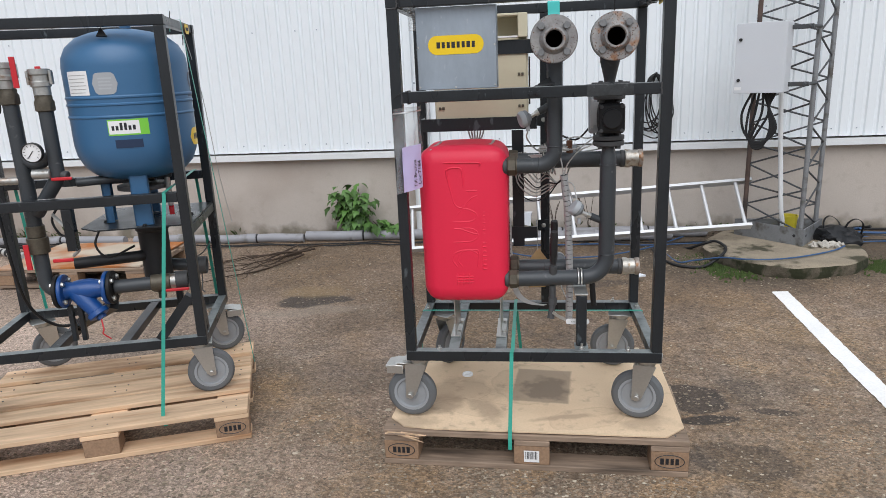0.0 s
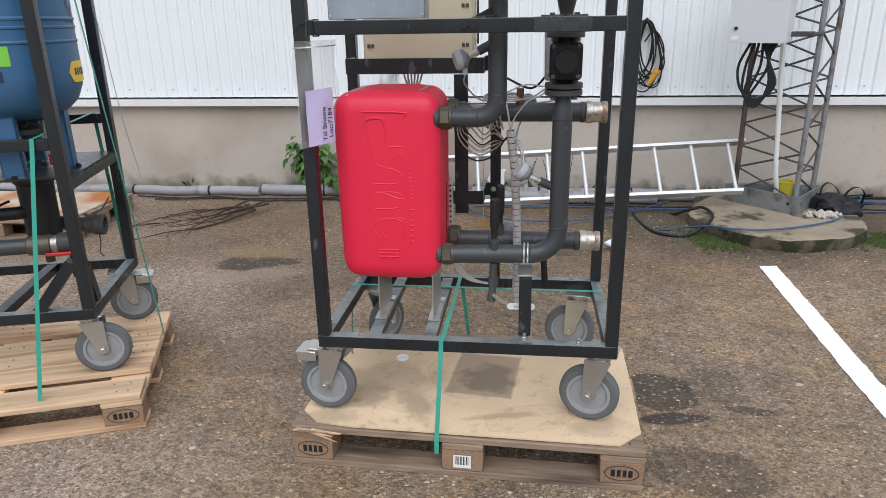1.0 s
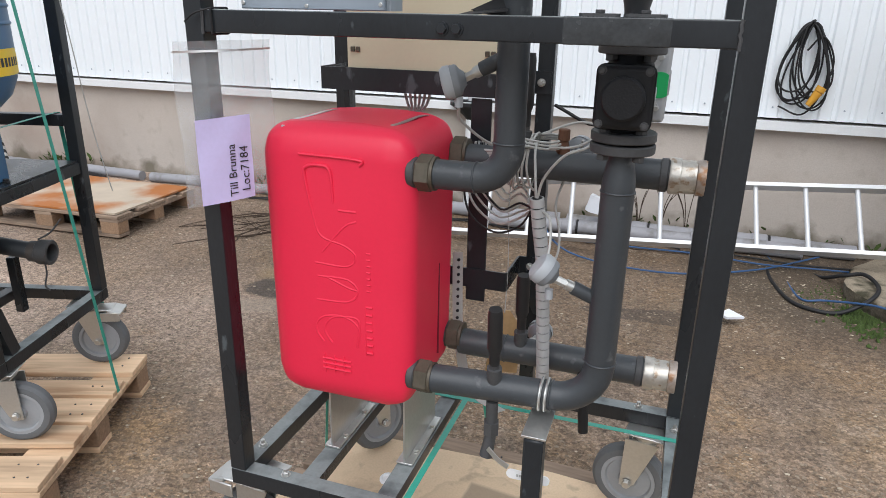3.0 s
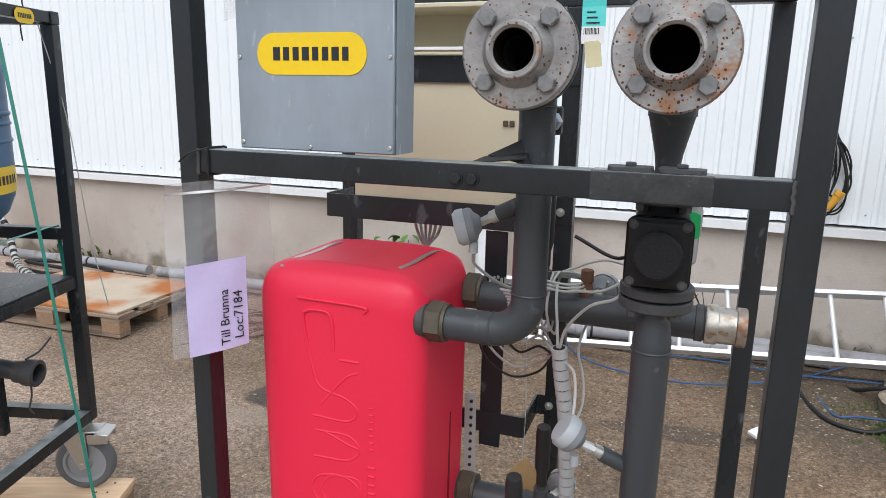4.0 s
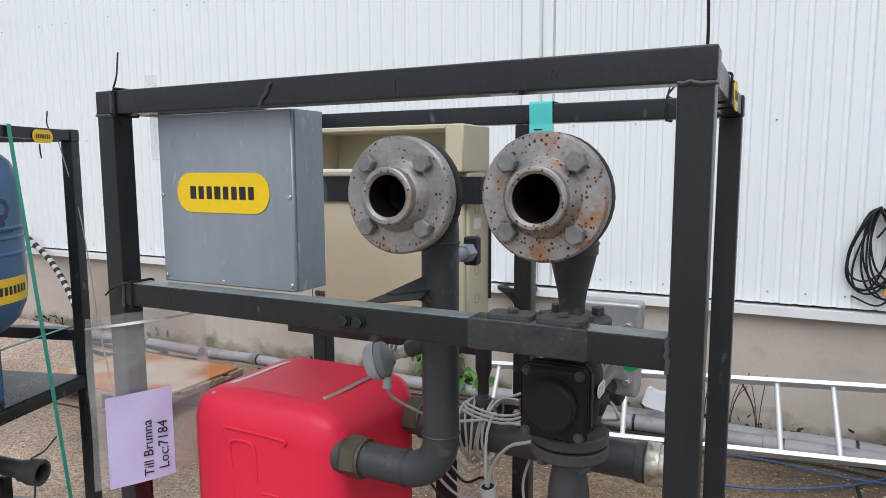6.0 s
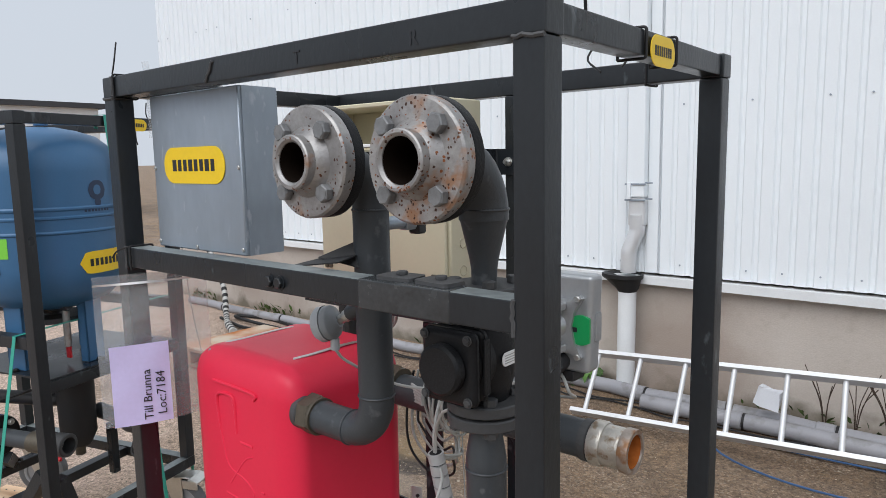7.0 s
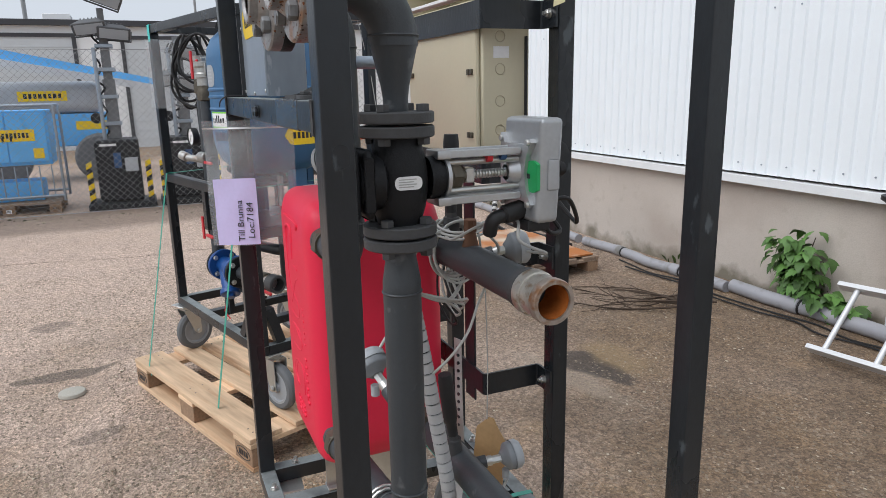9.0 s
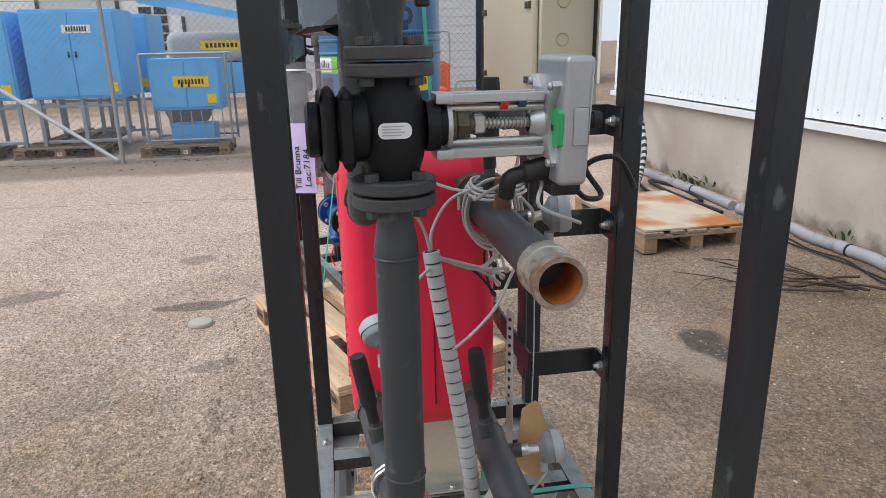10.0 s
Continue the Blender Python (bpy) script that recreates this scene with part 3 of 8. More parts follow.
def card_material():
    w = Weave("damp_stained_cardboard", 0.85)
    mix, ramp, tex = w.mix, w.ramp, w.tex
    soft = tex("ShaderNodeTexNoise", 3.0, 5.0).outputs["Fac"]
    fibre = tex("ShaderNodeTexNoise", 160.0, 4.0).outputs["Fac"]
    base = mix(ramp(soft, 0.35, 0.7), (0.77, 0.59, 0.4), (0.67, 0.5, 0.335))
    base = mix(ramp(fibre, 0.4, 0.65, 0.0, 0.15), base, (0.36, 0.26, 0.165))
    warp = tex("ShaderNodeTexNoise", 14.0, 5.0).outputs["Color"]
    fold = tex("ShaderNodeTexNoise", 5.0, 3.0).outputs["Fac"]
    # damp square with a darker rim and a soaked middle
    d = w.n.new("ShaderNodeMapping")
    d.vector_type = "TEXTURE"
    d.inputs["Location"].default_value = (0.545, 0.35, 0)
    d.inputs["Rotation"].default_value = (0, 0, radians(-6))
    d.inputs["Scale"].default_value = (0.125, 0.165, 1e6)
    w.l.new(w.co, d.inputs["Vector"])
    q = w.vec("ABSOLUTE", w.vec("MULTIPLY_ADD", w.vec("SUBTRACT", warp, (0.5, 0.5, 0.5)), (0.07, 0.07, 0), d.outputs[0]))
    sp = w.n.new("ShaderNodeSeparateXYZ")
    w.l.new(q, sp.inputs[0])
    mx = w.n.new("ShaderNodeMath")
    mx.operation = "MAXIMUM"
    w.l.new(sp.outputs[0], mx.inputs[0])
    w.l.new(sp.outputs[1], mx.inputs[1])
    base = mix(ramp(mx.outputs[0], 1.03, 0.95, 0.0, 0.62), base, (0.2, 0.155, 0.12))
    base = mix(ramp(w.blot(warp, 0.56, 0.32, 0.1, 0.12, -10, 1.8), 1.1, 0.7, 0.0, 0.55), base, (0.085, 0.068, 0.055))
    for x, y, rx, ry, turn, depth in ((0.08, 0.16, 0.13, 0.09, 15, 0.45), (0.22, 0.3, 0.2, 0.12, 0, 0.3), (0.31, 0.1, 0.05, 0.12, 30, 0.4), (0.65, 0.06, 0.16, 0.02, 12, 0.4), (0.93, 0.03, 0.12, 0.06, 0, 0.35), (0.02, -0.0, 0.1, 0.05, 0, 0.35)):
        base = mix(ramp(w.blot(warp, x, y, rx, ry, turn, 2.0), 1.2, 0.6, 0.0, depth), base, (0.17, 0.12, 0.085))
    # dried rims of old puddles
    slow = tex("ShaderNodeTexNoise", 5.0, 4.0).outputs["Color"]
    for x, y, rx, ry, turn, rag in ((0.5, 0.37, 0.2, 0.2, -9, 0.9), (0.26, 0.13, 0.17, 0.075, -8, 1.5), (0.14, 0.28, 0.15, 0.1, 10, 1.6), (0.72, 0.05, 0.16, 0.09, 20, 1.4)):
        ring = w.blot(slow, x, y, rx, ry, turn, rag)
        base = mix(ramp(ring, 1.0, 0.9, 0.0, 0.1), base, (0.3, 0.21, 0.14))
        base = mix(mix(ramp(ring, 1.0, 0.975), (0.0, 0.0, 0.0), mix(ramp(ring, 0.9, 0.97), (0.0, 0.0, 0.0), (0.2, 0.2, 0.2))), base, (0.26, 0.18, 0.12))
    scuff = tex("ShaderNodeTexNoise", 22.0, 8.0).outputs["Fac"]
    base = mix(ramp(scuff, 0.58, 0.72, 0.0, 0.4), base, (0.25, 0.185, 0.13))
    w.l.new(base, w.b.inputs["Base Color"])
    bp = w.n.new("ShaderNodeBump")
    bp.inputs["Strength"].default_value, bp.inputs["Distance"].default_value = 0.5, 0.01
    w.l.new(fold, bp.inputs["Height"])
    w.l.new(bp.outputs["Normal"], w.b.inputs["Normal"])
    return w.m


def plinth_material():
    w = Weave("beige_rendered_plinth", 0.9)
    mix, ramp, tex = w.mix, w.ramp, w.tex
    soft = tex("ShaderNodeTexNoise", 1.1, 6.0).outputs["Fac"]
    blot = tex("ShaderNodeTexNoise", 0.55, 5.0).outputs["Fac"]
    fine = tex("ShaderNodeTexNoise", 130.0, 4.0).outputs["Fac"]
    mid = tex("ShaderNodeTexNoise", 11.0, 8.0).outputs["Fac"]
    base = mix(ramp(soft, 0.35, 0.68), (0.53, 0.475, 0.425), (0.45, 0.4, 0.355))
    base = mix(ramp(blot, 0.52, 0.68, 0.0, 0.75), base, (0.34, 0.27, 0.225))
    base = mix(ramp(fine, 0.35, 0.7, 0.0, 0.2), base, (0.3, 0.26, 0.22))
    base = mix(ramp(mid, 0.58, 0.75, 0.0, 0.3), base, (0.31, 0.26, 0.21))
    # damp brown run beside the downpipe and ragged splash moss
    warp = tex("ShaderNodeTexNoise", 3.0, 6.0).outputs["Color"]
    sp = w.n.new("ShaderNodeSeparateXYZ")
    w.l.new(w.vec("MULTIPLY_ADD", w.vec("SUBTRACT", tex("ShaderNodeTexNoise", 6.0, 10.0).outputs["Color"], (0.5, 0.5, 0.5)), (0.0, 0.0, 0.42), w.co), sp.inputs[0])
    run = w.n.new("ShaderNodeMapping")
    run.vector_type = "TEXTURE"
    run.inputs["Location"].default_value, run.inputs["Scale"].default_value = (-0.1, 0, 0.25), (0.55, 1e6, 0.75)
    w.l.new(w.co, run.inputs["Vector"])
    near = w.vec("LENGTH", w.vec("MULTIPLY_ADD", w.vec("SUBTRACT", warp, (0.5, 0.5, 0.5)), (1.1, 0, 1.1), run.outputs[0]))
    base = mix(ramp(near, 1.1, 0.35, 0.0, 0.6), base, (0.25, 0.185, 0.145))
    base = mix(ramp(sp.outputs[2], 0.22, 0.1, 0.0, 0.85), base, (0.135, 0.12, 0.085))
    w.l.new(base, w.b.inputs["Base Color"])
    bp = w.n.new("ShaderNodeBump")
    bp.inputs["Strength"].default_value, bp.inputs["Distance"].default_value = 0.5, 0.003
    w.l.new(fine, bp.inputs["Height"])
    w.l.new(bp.outputs["Normal"], w.b.inputs["Normal"])
    return w.m


YW, XW, ZF = 3.58, -6.25, 0.86      # wall face, its free corner, underside of the cladding
bm = B()
xs = [-900, -20] + [-3.2 + 0.1 * k for k in range(36)] + [20, 900]
ys = [-900, -20] + [-0.7 + 0.1 * k for k in range(44)] + [20, 900]
rows = [[bm.verts.new((x, y, rise(x, y))) for x in xs] for y in ys]
for u, w in zip(rows, rows[1:]):
    for k in range(len(xs) - 1):
        bm.faces.new((u[k], u[k + 1], w[k + 1], w[k]))
solo("ground", bm, ground_material(), "worn brown-grey asphalt yard with gravel and oil stains", "ground", kind="structure")

bm = B()
box(bm, XW + 0.03, 14, YW, YW + 0.3, -0.2, ZF + 0.02)
solo("wall_plinth", bm, plinth_material(), "beige rendered plinth wall with damp stains", "wall", kind="structure")
# cladding: trapezoidal ribs
prof, x, k = [], XW, 0
while x < 14:
    for dx, dy in ((0.0, 0.0), (0.058, 0.0), (0.068, 0.013), (0.088, 0.013)):
        prof.append((x + dx, YW - 0.035 + dy))
    x += 0.098
vs = [(px, py, z) for z in (ZF + 0.035, 7.5) for px, py in prof]
nn = len(prof)
me = bpy.data.meshes.new("wall_cladding")
me.from_pydata(vs, [], [(i, i + 1, nn + i + 1, nn + i) for i in range(nn - 1)])
me.materials.append(M["sheet"])
tagged(new("wall_cladding", me), "white corrugated sheet metal cladding", "wall", kind="structure")
bm = B()
box(bm, XW, XW + 0.02, YW - 0.03, YW + 9, ZF, 7.5)
box(bm, XW + 0.02, 14, YW + 0.28, YW + 0.3, ZF, 7.5)
solo("wall_gable", bm, M["sheet"], "white sheet metal end of the building", "wall", kind="structure")
bm = B()
box(bm, XW - 0.02, 14, YW - 0.07, YW - 0.002, ZF - 0.005, ZF + 0.018, 0.003)
box(bm, XW - 0.02, 14, YW - 0.075, YW - 0.07, ZF - 0.035, ZF + 0.018)
solo("trim_drip", bm, M["trim"], "weathered white drip flashing below the cladding", "trim", kind="structure")
bm = B()
rng = random.Random(4)
x = XW
while x < 8:
    for z, dx in ((ZF + 0.1, 0.03), (1.95, 0.03), (3.05, 0.03)):
        if z < 1 or rng.random() < 0.4:
            cyl(bm, (x + dx, YW - 0.036, z), (x + dx, YW - 0.041, z), 0.0055, 8)
    x += 0.098 * (2 if x < 5 else 4)
solo("cladding_screws", bm, M["galv"], "small grey cladding screws in rows", "screws", kind="stuff")


# ---- pallets ----
def pallet(base, turn, wood, label, marked=True, tall=1.0, splinter=False):
    """A 1.2 x 0.8 m four-way pallet; its plan's origin is the front left corner."""
    t = thing("pallet", base, label, "pallet", turn=turn)
    t.matrix_basis = t.matrix_basis @ Matrix.Diagonal((1, 1, tall, 1))
    rng = random.Random(int(abs(base[0] * 100)))
    W, D = 1.2, 0.8

    def board(x0, x1, y0, y1, z0, z1, name):
        b = B()
        j = lambda s: rng.uniform(-s, s)
        box(b, x0 + j(0.004), x1 + j(0.004), y0, y1, z0, z1, 0.0025)
        for v in b.verts:
            v.co.z += 0.0025 * math.sin(v.co.x * 5 + y0 * 9) * (1 if z0 > 0.1 else 0)
        part(name, b, wood, t, at=pose(0, 0, j(0.0015), j(0.25), 0, j(0.15)))
    for y, w in ((0, 0.145), (0.2, 0.1), (0.3275, 0.145), (0.5, 0.1), (0.655, 0.145)):
        board(0, W, y, y + w, 0.122, 0.144, "deck_board")
    for x in (0, 0.5275, 1.055):
        board(x, x + 0.145, 0, D, 0.1, 0.1215, "cross_board")
    for y, w in ((0, 0.1), (0.35, 0.1), (0.7, 0.1)):
        board(0, W, y, y + w, 0, 0.022, "base_board")
    for x in (0, 0.5275, 1.055):
        for y, w in ((0, 0.1), (0.35, 0.1), (0.7, 0.1)):
            b = B()
            box(b, x + 0.002, x + 0.143, y + 0.002, y + w - 0.002, 0.0225, 0.0995, 0.003)
            blk = part("block", b, M["block"], t)
            if marked and y == 0 and x != 0.5275:
                b = B()
                f = facing((x + 0.072, 0.0015, 0.061), (0, -1, 0))
                pts = [(0.055 * math.cos(a), 0.026 * math.sin(a)) for a in [2 * math.pi * k / 28 for k in range(29)]]
                sweep(b, [f @ Vector((px, py, 0)) for px, py in pts], 0.0016, 5, False)
                glyph_bars(b, f, 0.075, 0.024, 4, 0.001)
                part("brand_mark", b, M["ink"], blk, "dark burnt oval mark")
    # nail heads
    nail = B()
    cyl(nail, (0, 0, 0.1425), (0, 0, 0.1452), 0.0035, 6)
    nail = mesh_of("nail", nail, M["mast"])
    for x in (0.05, 0.1, 0.58, 0.63, 1.1, 1.15):
        for y in (0.04, 0.1, 0.25, 0.37, 0.43, 0.55, 0.7, 0.76):
            ob = new("nail", nail)
            ob.parent = t
            ob.matrix_basis = pose(x + rng.uniform(-0.012, 0.012), y, 0.0006)
    if splinter:
        for k in range(9):
            b = B()
            x0, z0 = 0.002 + 0.009 * k, 0.127 + 0.004 * (k % 3)
            plate(b, [(0, -0.004), (0.07 + 0.012 * (k % 4), -0.003), (0.1 + 0.015 * (k % 3), 0.0), (0.05, 0.004), (0, 0.004)], pose(x0, -0.004 - 0.003 * (k % 2), z0, rng.uniform(-25, 25), rng.uniform(-8, 12), rng.uniform(-14, 8)), 0.004)
            part("splinter", b, M["wood_new"] if k % 3 else wood, t)
    return t


main_pallet = pallet((-0.105, -0.055, 0), -1.9, M["wood"], "old grey-brown wooden pallet with a splintered corner under the cart", tall=1.075, splinter=True)
b = B()
f = facing((0.6, -0.0015, 0.06), (0, -1, 0))
box(b, -0.03, 0.03, -0.024, 0.022, 0, 0.0012, at=f)
part("barcode_label", b, M["white"], main_pallet, "white barcode label")
b = B()
for i in range(9):
    box(b, -0.024 + i * 0.0055, -0.024 + i * 0.0055 + (0.0035 if i % 2 else 0.002), -0.012, 0.018, 0.0014, 0.0018, at=f)
part("bars", b, M["ink"], main_pallet)
side_pallet = pallet((-1.846, -0.366, 0.035), 20.5, M["wood_new"], "pale new wooden pallet under the expansion tank cart")


# ---- cart frame and casters ----
FW, FD, Z0, Z1 = 0.995, 0.625, 0.434, 1.817
TB = 0.04
ZR = Z0 + 0.042      # top of the base rails


def tube_box(parent, name, x0, x1, y0, y1, z0, z1, label="", dusty=False):
    b = B()
    box(b, x0, x1, y0, y1, z0, z1, 0.0032, 2)
    ob = part(name, b, M["frame_paint"], parent, label)
    if dusty:       # yard dust plus sky reflection, painted pale on the rails' upward faces
        ob.data.materials.append(M["dusty_sheen_paint"])
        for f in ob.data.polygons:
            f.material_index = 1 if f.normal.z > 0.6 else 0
    return ob


def caster(parent, x, y, zt, zb, turn, brake=False):
    """A swivel caster from the mounting plate at zt down to the ground plane zb."""
    r = 0.102
    at = pose(x, y, 0, 0, 0, turn)
    b = B()
    box(b, -0.055, 0.055, -0.05, 0.05, zt - 0.006, zt - 0.0005, 0.002)
    cyl(b, (0, 0, zt - 0.026), (0, 0, zt - 0.006), 0.037, 20, bev=0.003)
    off = 0.035
    box(b, off - 0.062, 0.036, -0.033, 0.033, zt - 0.034, zt - 0.026, 0.002)
    for s in (-1, 1):
        plate(b, [(-0.036, zt - 0.028), (0.052, zt - 0.028), (off + 0.02, zb + r - 0.012), (off - 0.002, zb + r - 0.016), (off - 0.02, zb + r)],
              Matrix(((1, 0, 0, 0), (0, 0, 1, s * 0.032 - 0.002), (0, 1, 0, 0), (0, 0, 0, 1))), 0.004)
    c = part("caster", b, M["zinc"], parent, "zinc-plated swivel caster with a grey rubber wheel", at=at)
    ax = Vector((off, 0, zb + r))
    b = B()
    lathe(b, ax + Vector((0, -0.022, 0)), (0, 1, 0), [(0.074, 0.002), (0.078, 0), (0.092, 0.002), (0.1015, 0.012), (0.1015, 0.032), (0.092, 0.042), (0.078, 0.044), (0.074, 0.042)], 36)
    part("tyre", b, M["rubber"], c)
    b = B()
    lathe(b, ax + Vector((0, -0.02, 0)), (0, 1, 0), [(0, -0.006), (0.022, -0.006), (0.026, 0.004), (0.06, 0.008), (0.064, 0.0), (0.0745, 0.0), (0.0745, 0.04), (0.064, 0.04), (0.06, 0.032), (0.026, 0.036), (0.022, 0.046), (0, 0.046)], 36)
    part("wheel_core", b, M["hub"], c)
    b = B()
    hexbolt(b, ax + Vector((0, -0.037, 0)), (0, -1, 0), 0.011, 0.009)
    part("axle_bolt", b, M["zinc"], c)
    b = B()
    hexbolt(b, ax + Vector((0, 0.037, 0)), (0, 1, 0), 0.011, 0.012)
    part("axle_nut", b, M["zinc"], c)
    if brake:
        b = B()
        box(b, 0.03, 0.1, -0.036, 0.036, zt - 0.03, zt - 0.022, 0.003)
        box(b, 0.085, 0.135, -0.042, 0.042, zt - 0.038, zt - 0.026, 0.005, 2, at=Matrix.Translation((0.1, 0, zt - 0.03)) @ Matrix.Rotation(radians(14), 4, "Y") @ Matrix.Translation((-0.1, 0, 0.03 - zt)))
        for s in (-1, 1):
            box(b, 0.06, 0.128, s * 0.04 - 0.003, s * 0.04 + 0.003, zt - 0.068, zt - 0.032, 0.002)
        part("brake_pedal", b, M["zinc"], c)


def cart_frame(t, zt=Z1):
    for x in (0, FW - TB):
        for y in (0, FD - TB):
            tube_box(t, "post", x, x + TB, y, y + TB, ZR, zt - TB)
    for y in (0, FD - TB):
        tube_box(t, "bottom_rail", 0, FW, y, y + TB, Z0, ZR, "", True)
        tube_box(t, "top_rail", -0.002, FW + 0.002, y, y + TB, zt - TB, zt)
    for x in (0, FW - TB):
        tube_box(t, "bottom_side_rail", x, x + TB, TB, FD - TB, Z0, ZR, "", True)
        tube_box(t, "top_side_rail", x + 0.003, x + TB - 0.003, TB, FD - TB, zt - TB + 0.003, zt - 0.002)


cart = thing("equipment_cart", (0, 0, 0), "dark grey welded steel tube cart frame on four casters", "cart")
cart_frame(cart)
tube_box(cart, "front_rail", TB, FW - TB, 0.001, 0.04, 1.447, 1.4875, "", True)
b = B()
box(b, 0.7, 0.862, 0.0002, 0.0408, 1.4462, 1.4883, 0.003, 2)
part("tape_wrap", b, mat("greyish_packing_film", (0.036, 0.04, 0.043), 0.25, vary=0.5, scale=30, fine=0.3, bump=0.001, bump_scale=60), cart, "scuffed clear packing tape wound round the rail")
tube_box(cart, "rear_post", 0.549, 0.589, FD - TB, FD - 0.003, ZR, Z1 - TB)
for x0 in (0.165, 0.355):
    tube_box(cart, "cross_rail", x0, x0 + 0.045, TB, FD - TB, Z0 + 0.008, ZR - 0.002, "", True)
ZP = 0.1665
caster(cart, 0.04, 0.06, Z0, ZP, 176, True)
caster(cart, 0.953, 0.065, Z0, ZP, 166)
caster(cart, 0.09, FD - 0.06, Z0, ZP, 60)
caster(cart, 0.915, FD - 0.05, Z0, ZP, 172)
for x, y in ((0.133, 0.022), (0.871, 0.018), (0.022, 0.5), (0.881, FD - 0.02), (0.978, 0.52), (0.13, FD - 0.02), (0.978, 0.09), (0.022, 0.1)):
    bm = B()
    hexbolt(bm, (x, y, ZR), (0, 0, 1), 0.009, 0.009, tail=0.008)
    part("caster_bolt", bm, M["zinc"], cart)

# ---- cardboard sheet ----
CARD = card_material()
bm = B()
out = [(-0.085, 0.035), (-0.02, -0.035), (0.12, -0.052), (0.4, -0.066), (0.75, -0.073), (1.012, -0.074), (1.09, 0.0), (1.1, 0.3), (1.105, 0.62), (0.62, 0.66), (0.0, 0.64), (-0.07, 0.3)]
plate(bm, out, pose(0, 0, 0.1565), 0.006)
bmesh.ops.inset_region(bm, faces=[f for f in bm.faces if len(f.verts) > 6 and f.normal.z > 0.5], thickness=0.05)
for v in bm.verts:      # front edge bowed up a little
    if v.co.y < 0.05:
        v.co.z += 0.006 * math.sin(3 * v.co.x) ** 2
solo("cardboard_sheet", bm, CARD, "brown cardboard sheet with dark damp stains, laid on the pallet", "cardboard")


# ---- heat exchanger in its red jacket ----
RX0, RX1, RY0, RY1, RZ0, RZ1 = 0.066, 0.416, 0.095, 0.412, 0.646, 1.273
hx = thing("heat_exchanger", (0, 0, 0), "plate heat exchanger in a bright red moulded foam jacket", "heat exchanger")
bm = B()
box(bm, RX0, RX1, RY0, RY1, RZ0, RZ1, 0.066, 8)
bmesh.ops.subdivide_edges(bm, edges=[e for e in bm.edges if e.calc_length() > 0.2], cuts=3, use_grid_fill=True)
for v in bm.verts:       # pulled in a little towards the foot, soft belly
    k = (v.co.z - RZ0) / (RZ1 - RZ0)
    d = v.co.y - RY0      # the front edges turn more tightly than the corners of the outline
    if d < 0.16:
        v.co.y = RY0 + (d * 0.65 if d < 0.066 else 0.043 + (d - 0.066) * 0.117 / 0.094)
    v.co.x = 0.241 + (v.co.x - 0.241) * (0.965 + 0.035 * k)
    if v.co.y < 0.2 and RZ0 + 0.07 < v.co.z < RZ1 - 0.07 and RX0 + 0.07 < v.co.x < RX1 - 0.07:
        v.co.y -= 0.004
    if v.co.z > RZ1 - 0.001 and RX0 + 0.07 < v.co.x < RX1 - 0.07:
        v.co.z += 0.005
jacket = part("jacket", bm, M["red"], hx)
# moulded relief on the front: a long wavy ridge and short bars, lying on its side
bm = B()
fy = RY0 - 0.0015


def relief(pts, r=0.0036, steps=5):
    sweep(bm, smooth_path([(0.25 + (x - 0.235) * 1.15, fy, z) for x, z in pts], steps), r, 8)


for dx in (0.0, 0.018):
    s = 1 if dx == 0 else 0.7
    relief([(0.2 + dx, 0.8), (0.185 + dx, 0.83), (0.2 + dx, 0.86), (0.245, 0.868), (0.275, 0.845 + dx), (0.27, 0.8)])
    relief([(0.19 + dx, 0.9), (0.255, 0.905), (0.275, 0.93), (0.255, 0.955 - dx), (0.195 + dx, 0.955)])
relief([(0.19, 0.985), (0.255, 0.985), (0.272, 1.01), (0.25, 1.03), (0.205, 1.045), (0.19, 1.085), (0.175, 1.17), (0.18, 1.19), (0.205, 1.195), (0.225, 1.185), (0.23, 1.12)])
relief([(0.205, 1.01), (0.25, 1.07), (0.275, 1.085)])
relief([(0.24, 1.105), (0.275, 1.105)], steps=1)
relief([(0.165, 1.215), (0.28, 1.212), (0.283, 1.2)], 0.003)
for i in range(7):
    relief([(0.29, 0.79 + i * 0.018), (0.302, 0.79 + i * 0.018)], 0.0028, 1)
for i in range(7):
    relief([(0.292, 0.935 + i * 0.014), (0.3, 0.935 + i * 0.014)], 0.0022, 1)
sweep(bm, [(0.311, fy, 0.785), (0.311, fy, 0.9)], 0.002, 6)
for i in range(3):
    relief([(0.195, 0.735 + 0.012 * i), (0.255, 0.735 + 0.012 * i)], 0.0028, 1)
    relief([(0.2 + 0.02 * i, 0.725), (0.2 + 0.02 * i, 0.77)], 0.0022, 1)
part("moulded_relief", bm, M["red"], jacket)
# seam at the side and retaining straps over the top
bm = B()
box(bm, RX1 - 0.006, RX1 - 0.0015, 0.27, 0.273, 0.72, 0.95)
part("seam", bm, mat("dark_red_seam", (0.16, 0.004, 0.014), 0.7), jacket)
for x in (0.128, 0.343):
    bm = B()
    band(bm, smooth_path([(x, 0.125, RZ1 - 0.018), (x + 0.001, 0.15, RZ1 - 0.002), (x + 0.01, 0.2, RZ1 + 0.001), (x + 0.014, 0.31, RZ1 + 0.0015), (x + 0.015, 0.38, RZ1 - 0.012)], 4), 0.011, 0.0015, (1, 0, 0))
    box(bm, x - 0.012, x + 0.012, 0.118, 0.136, RZ1 - 0.022, RZ1 - 0.008, 0.002)
    part("strap_clip", bm, M["zinc"], hx, "narrow steel retaining band with a clip")
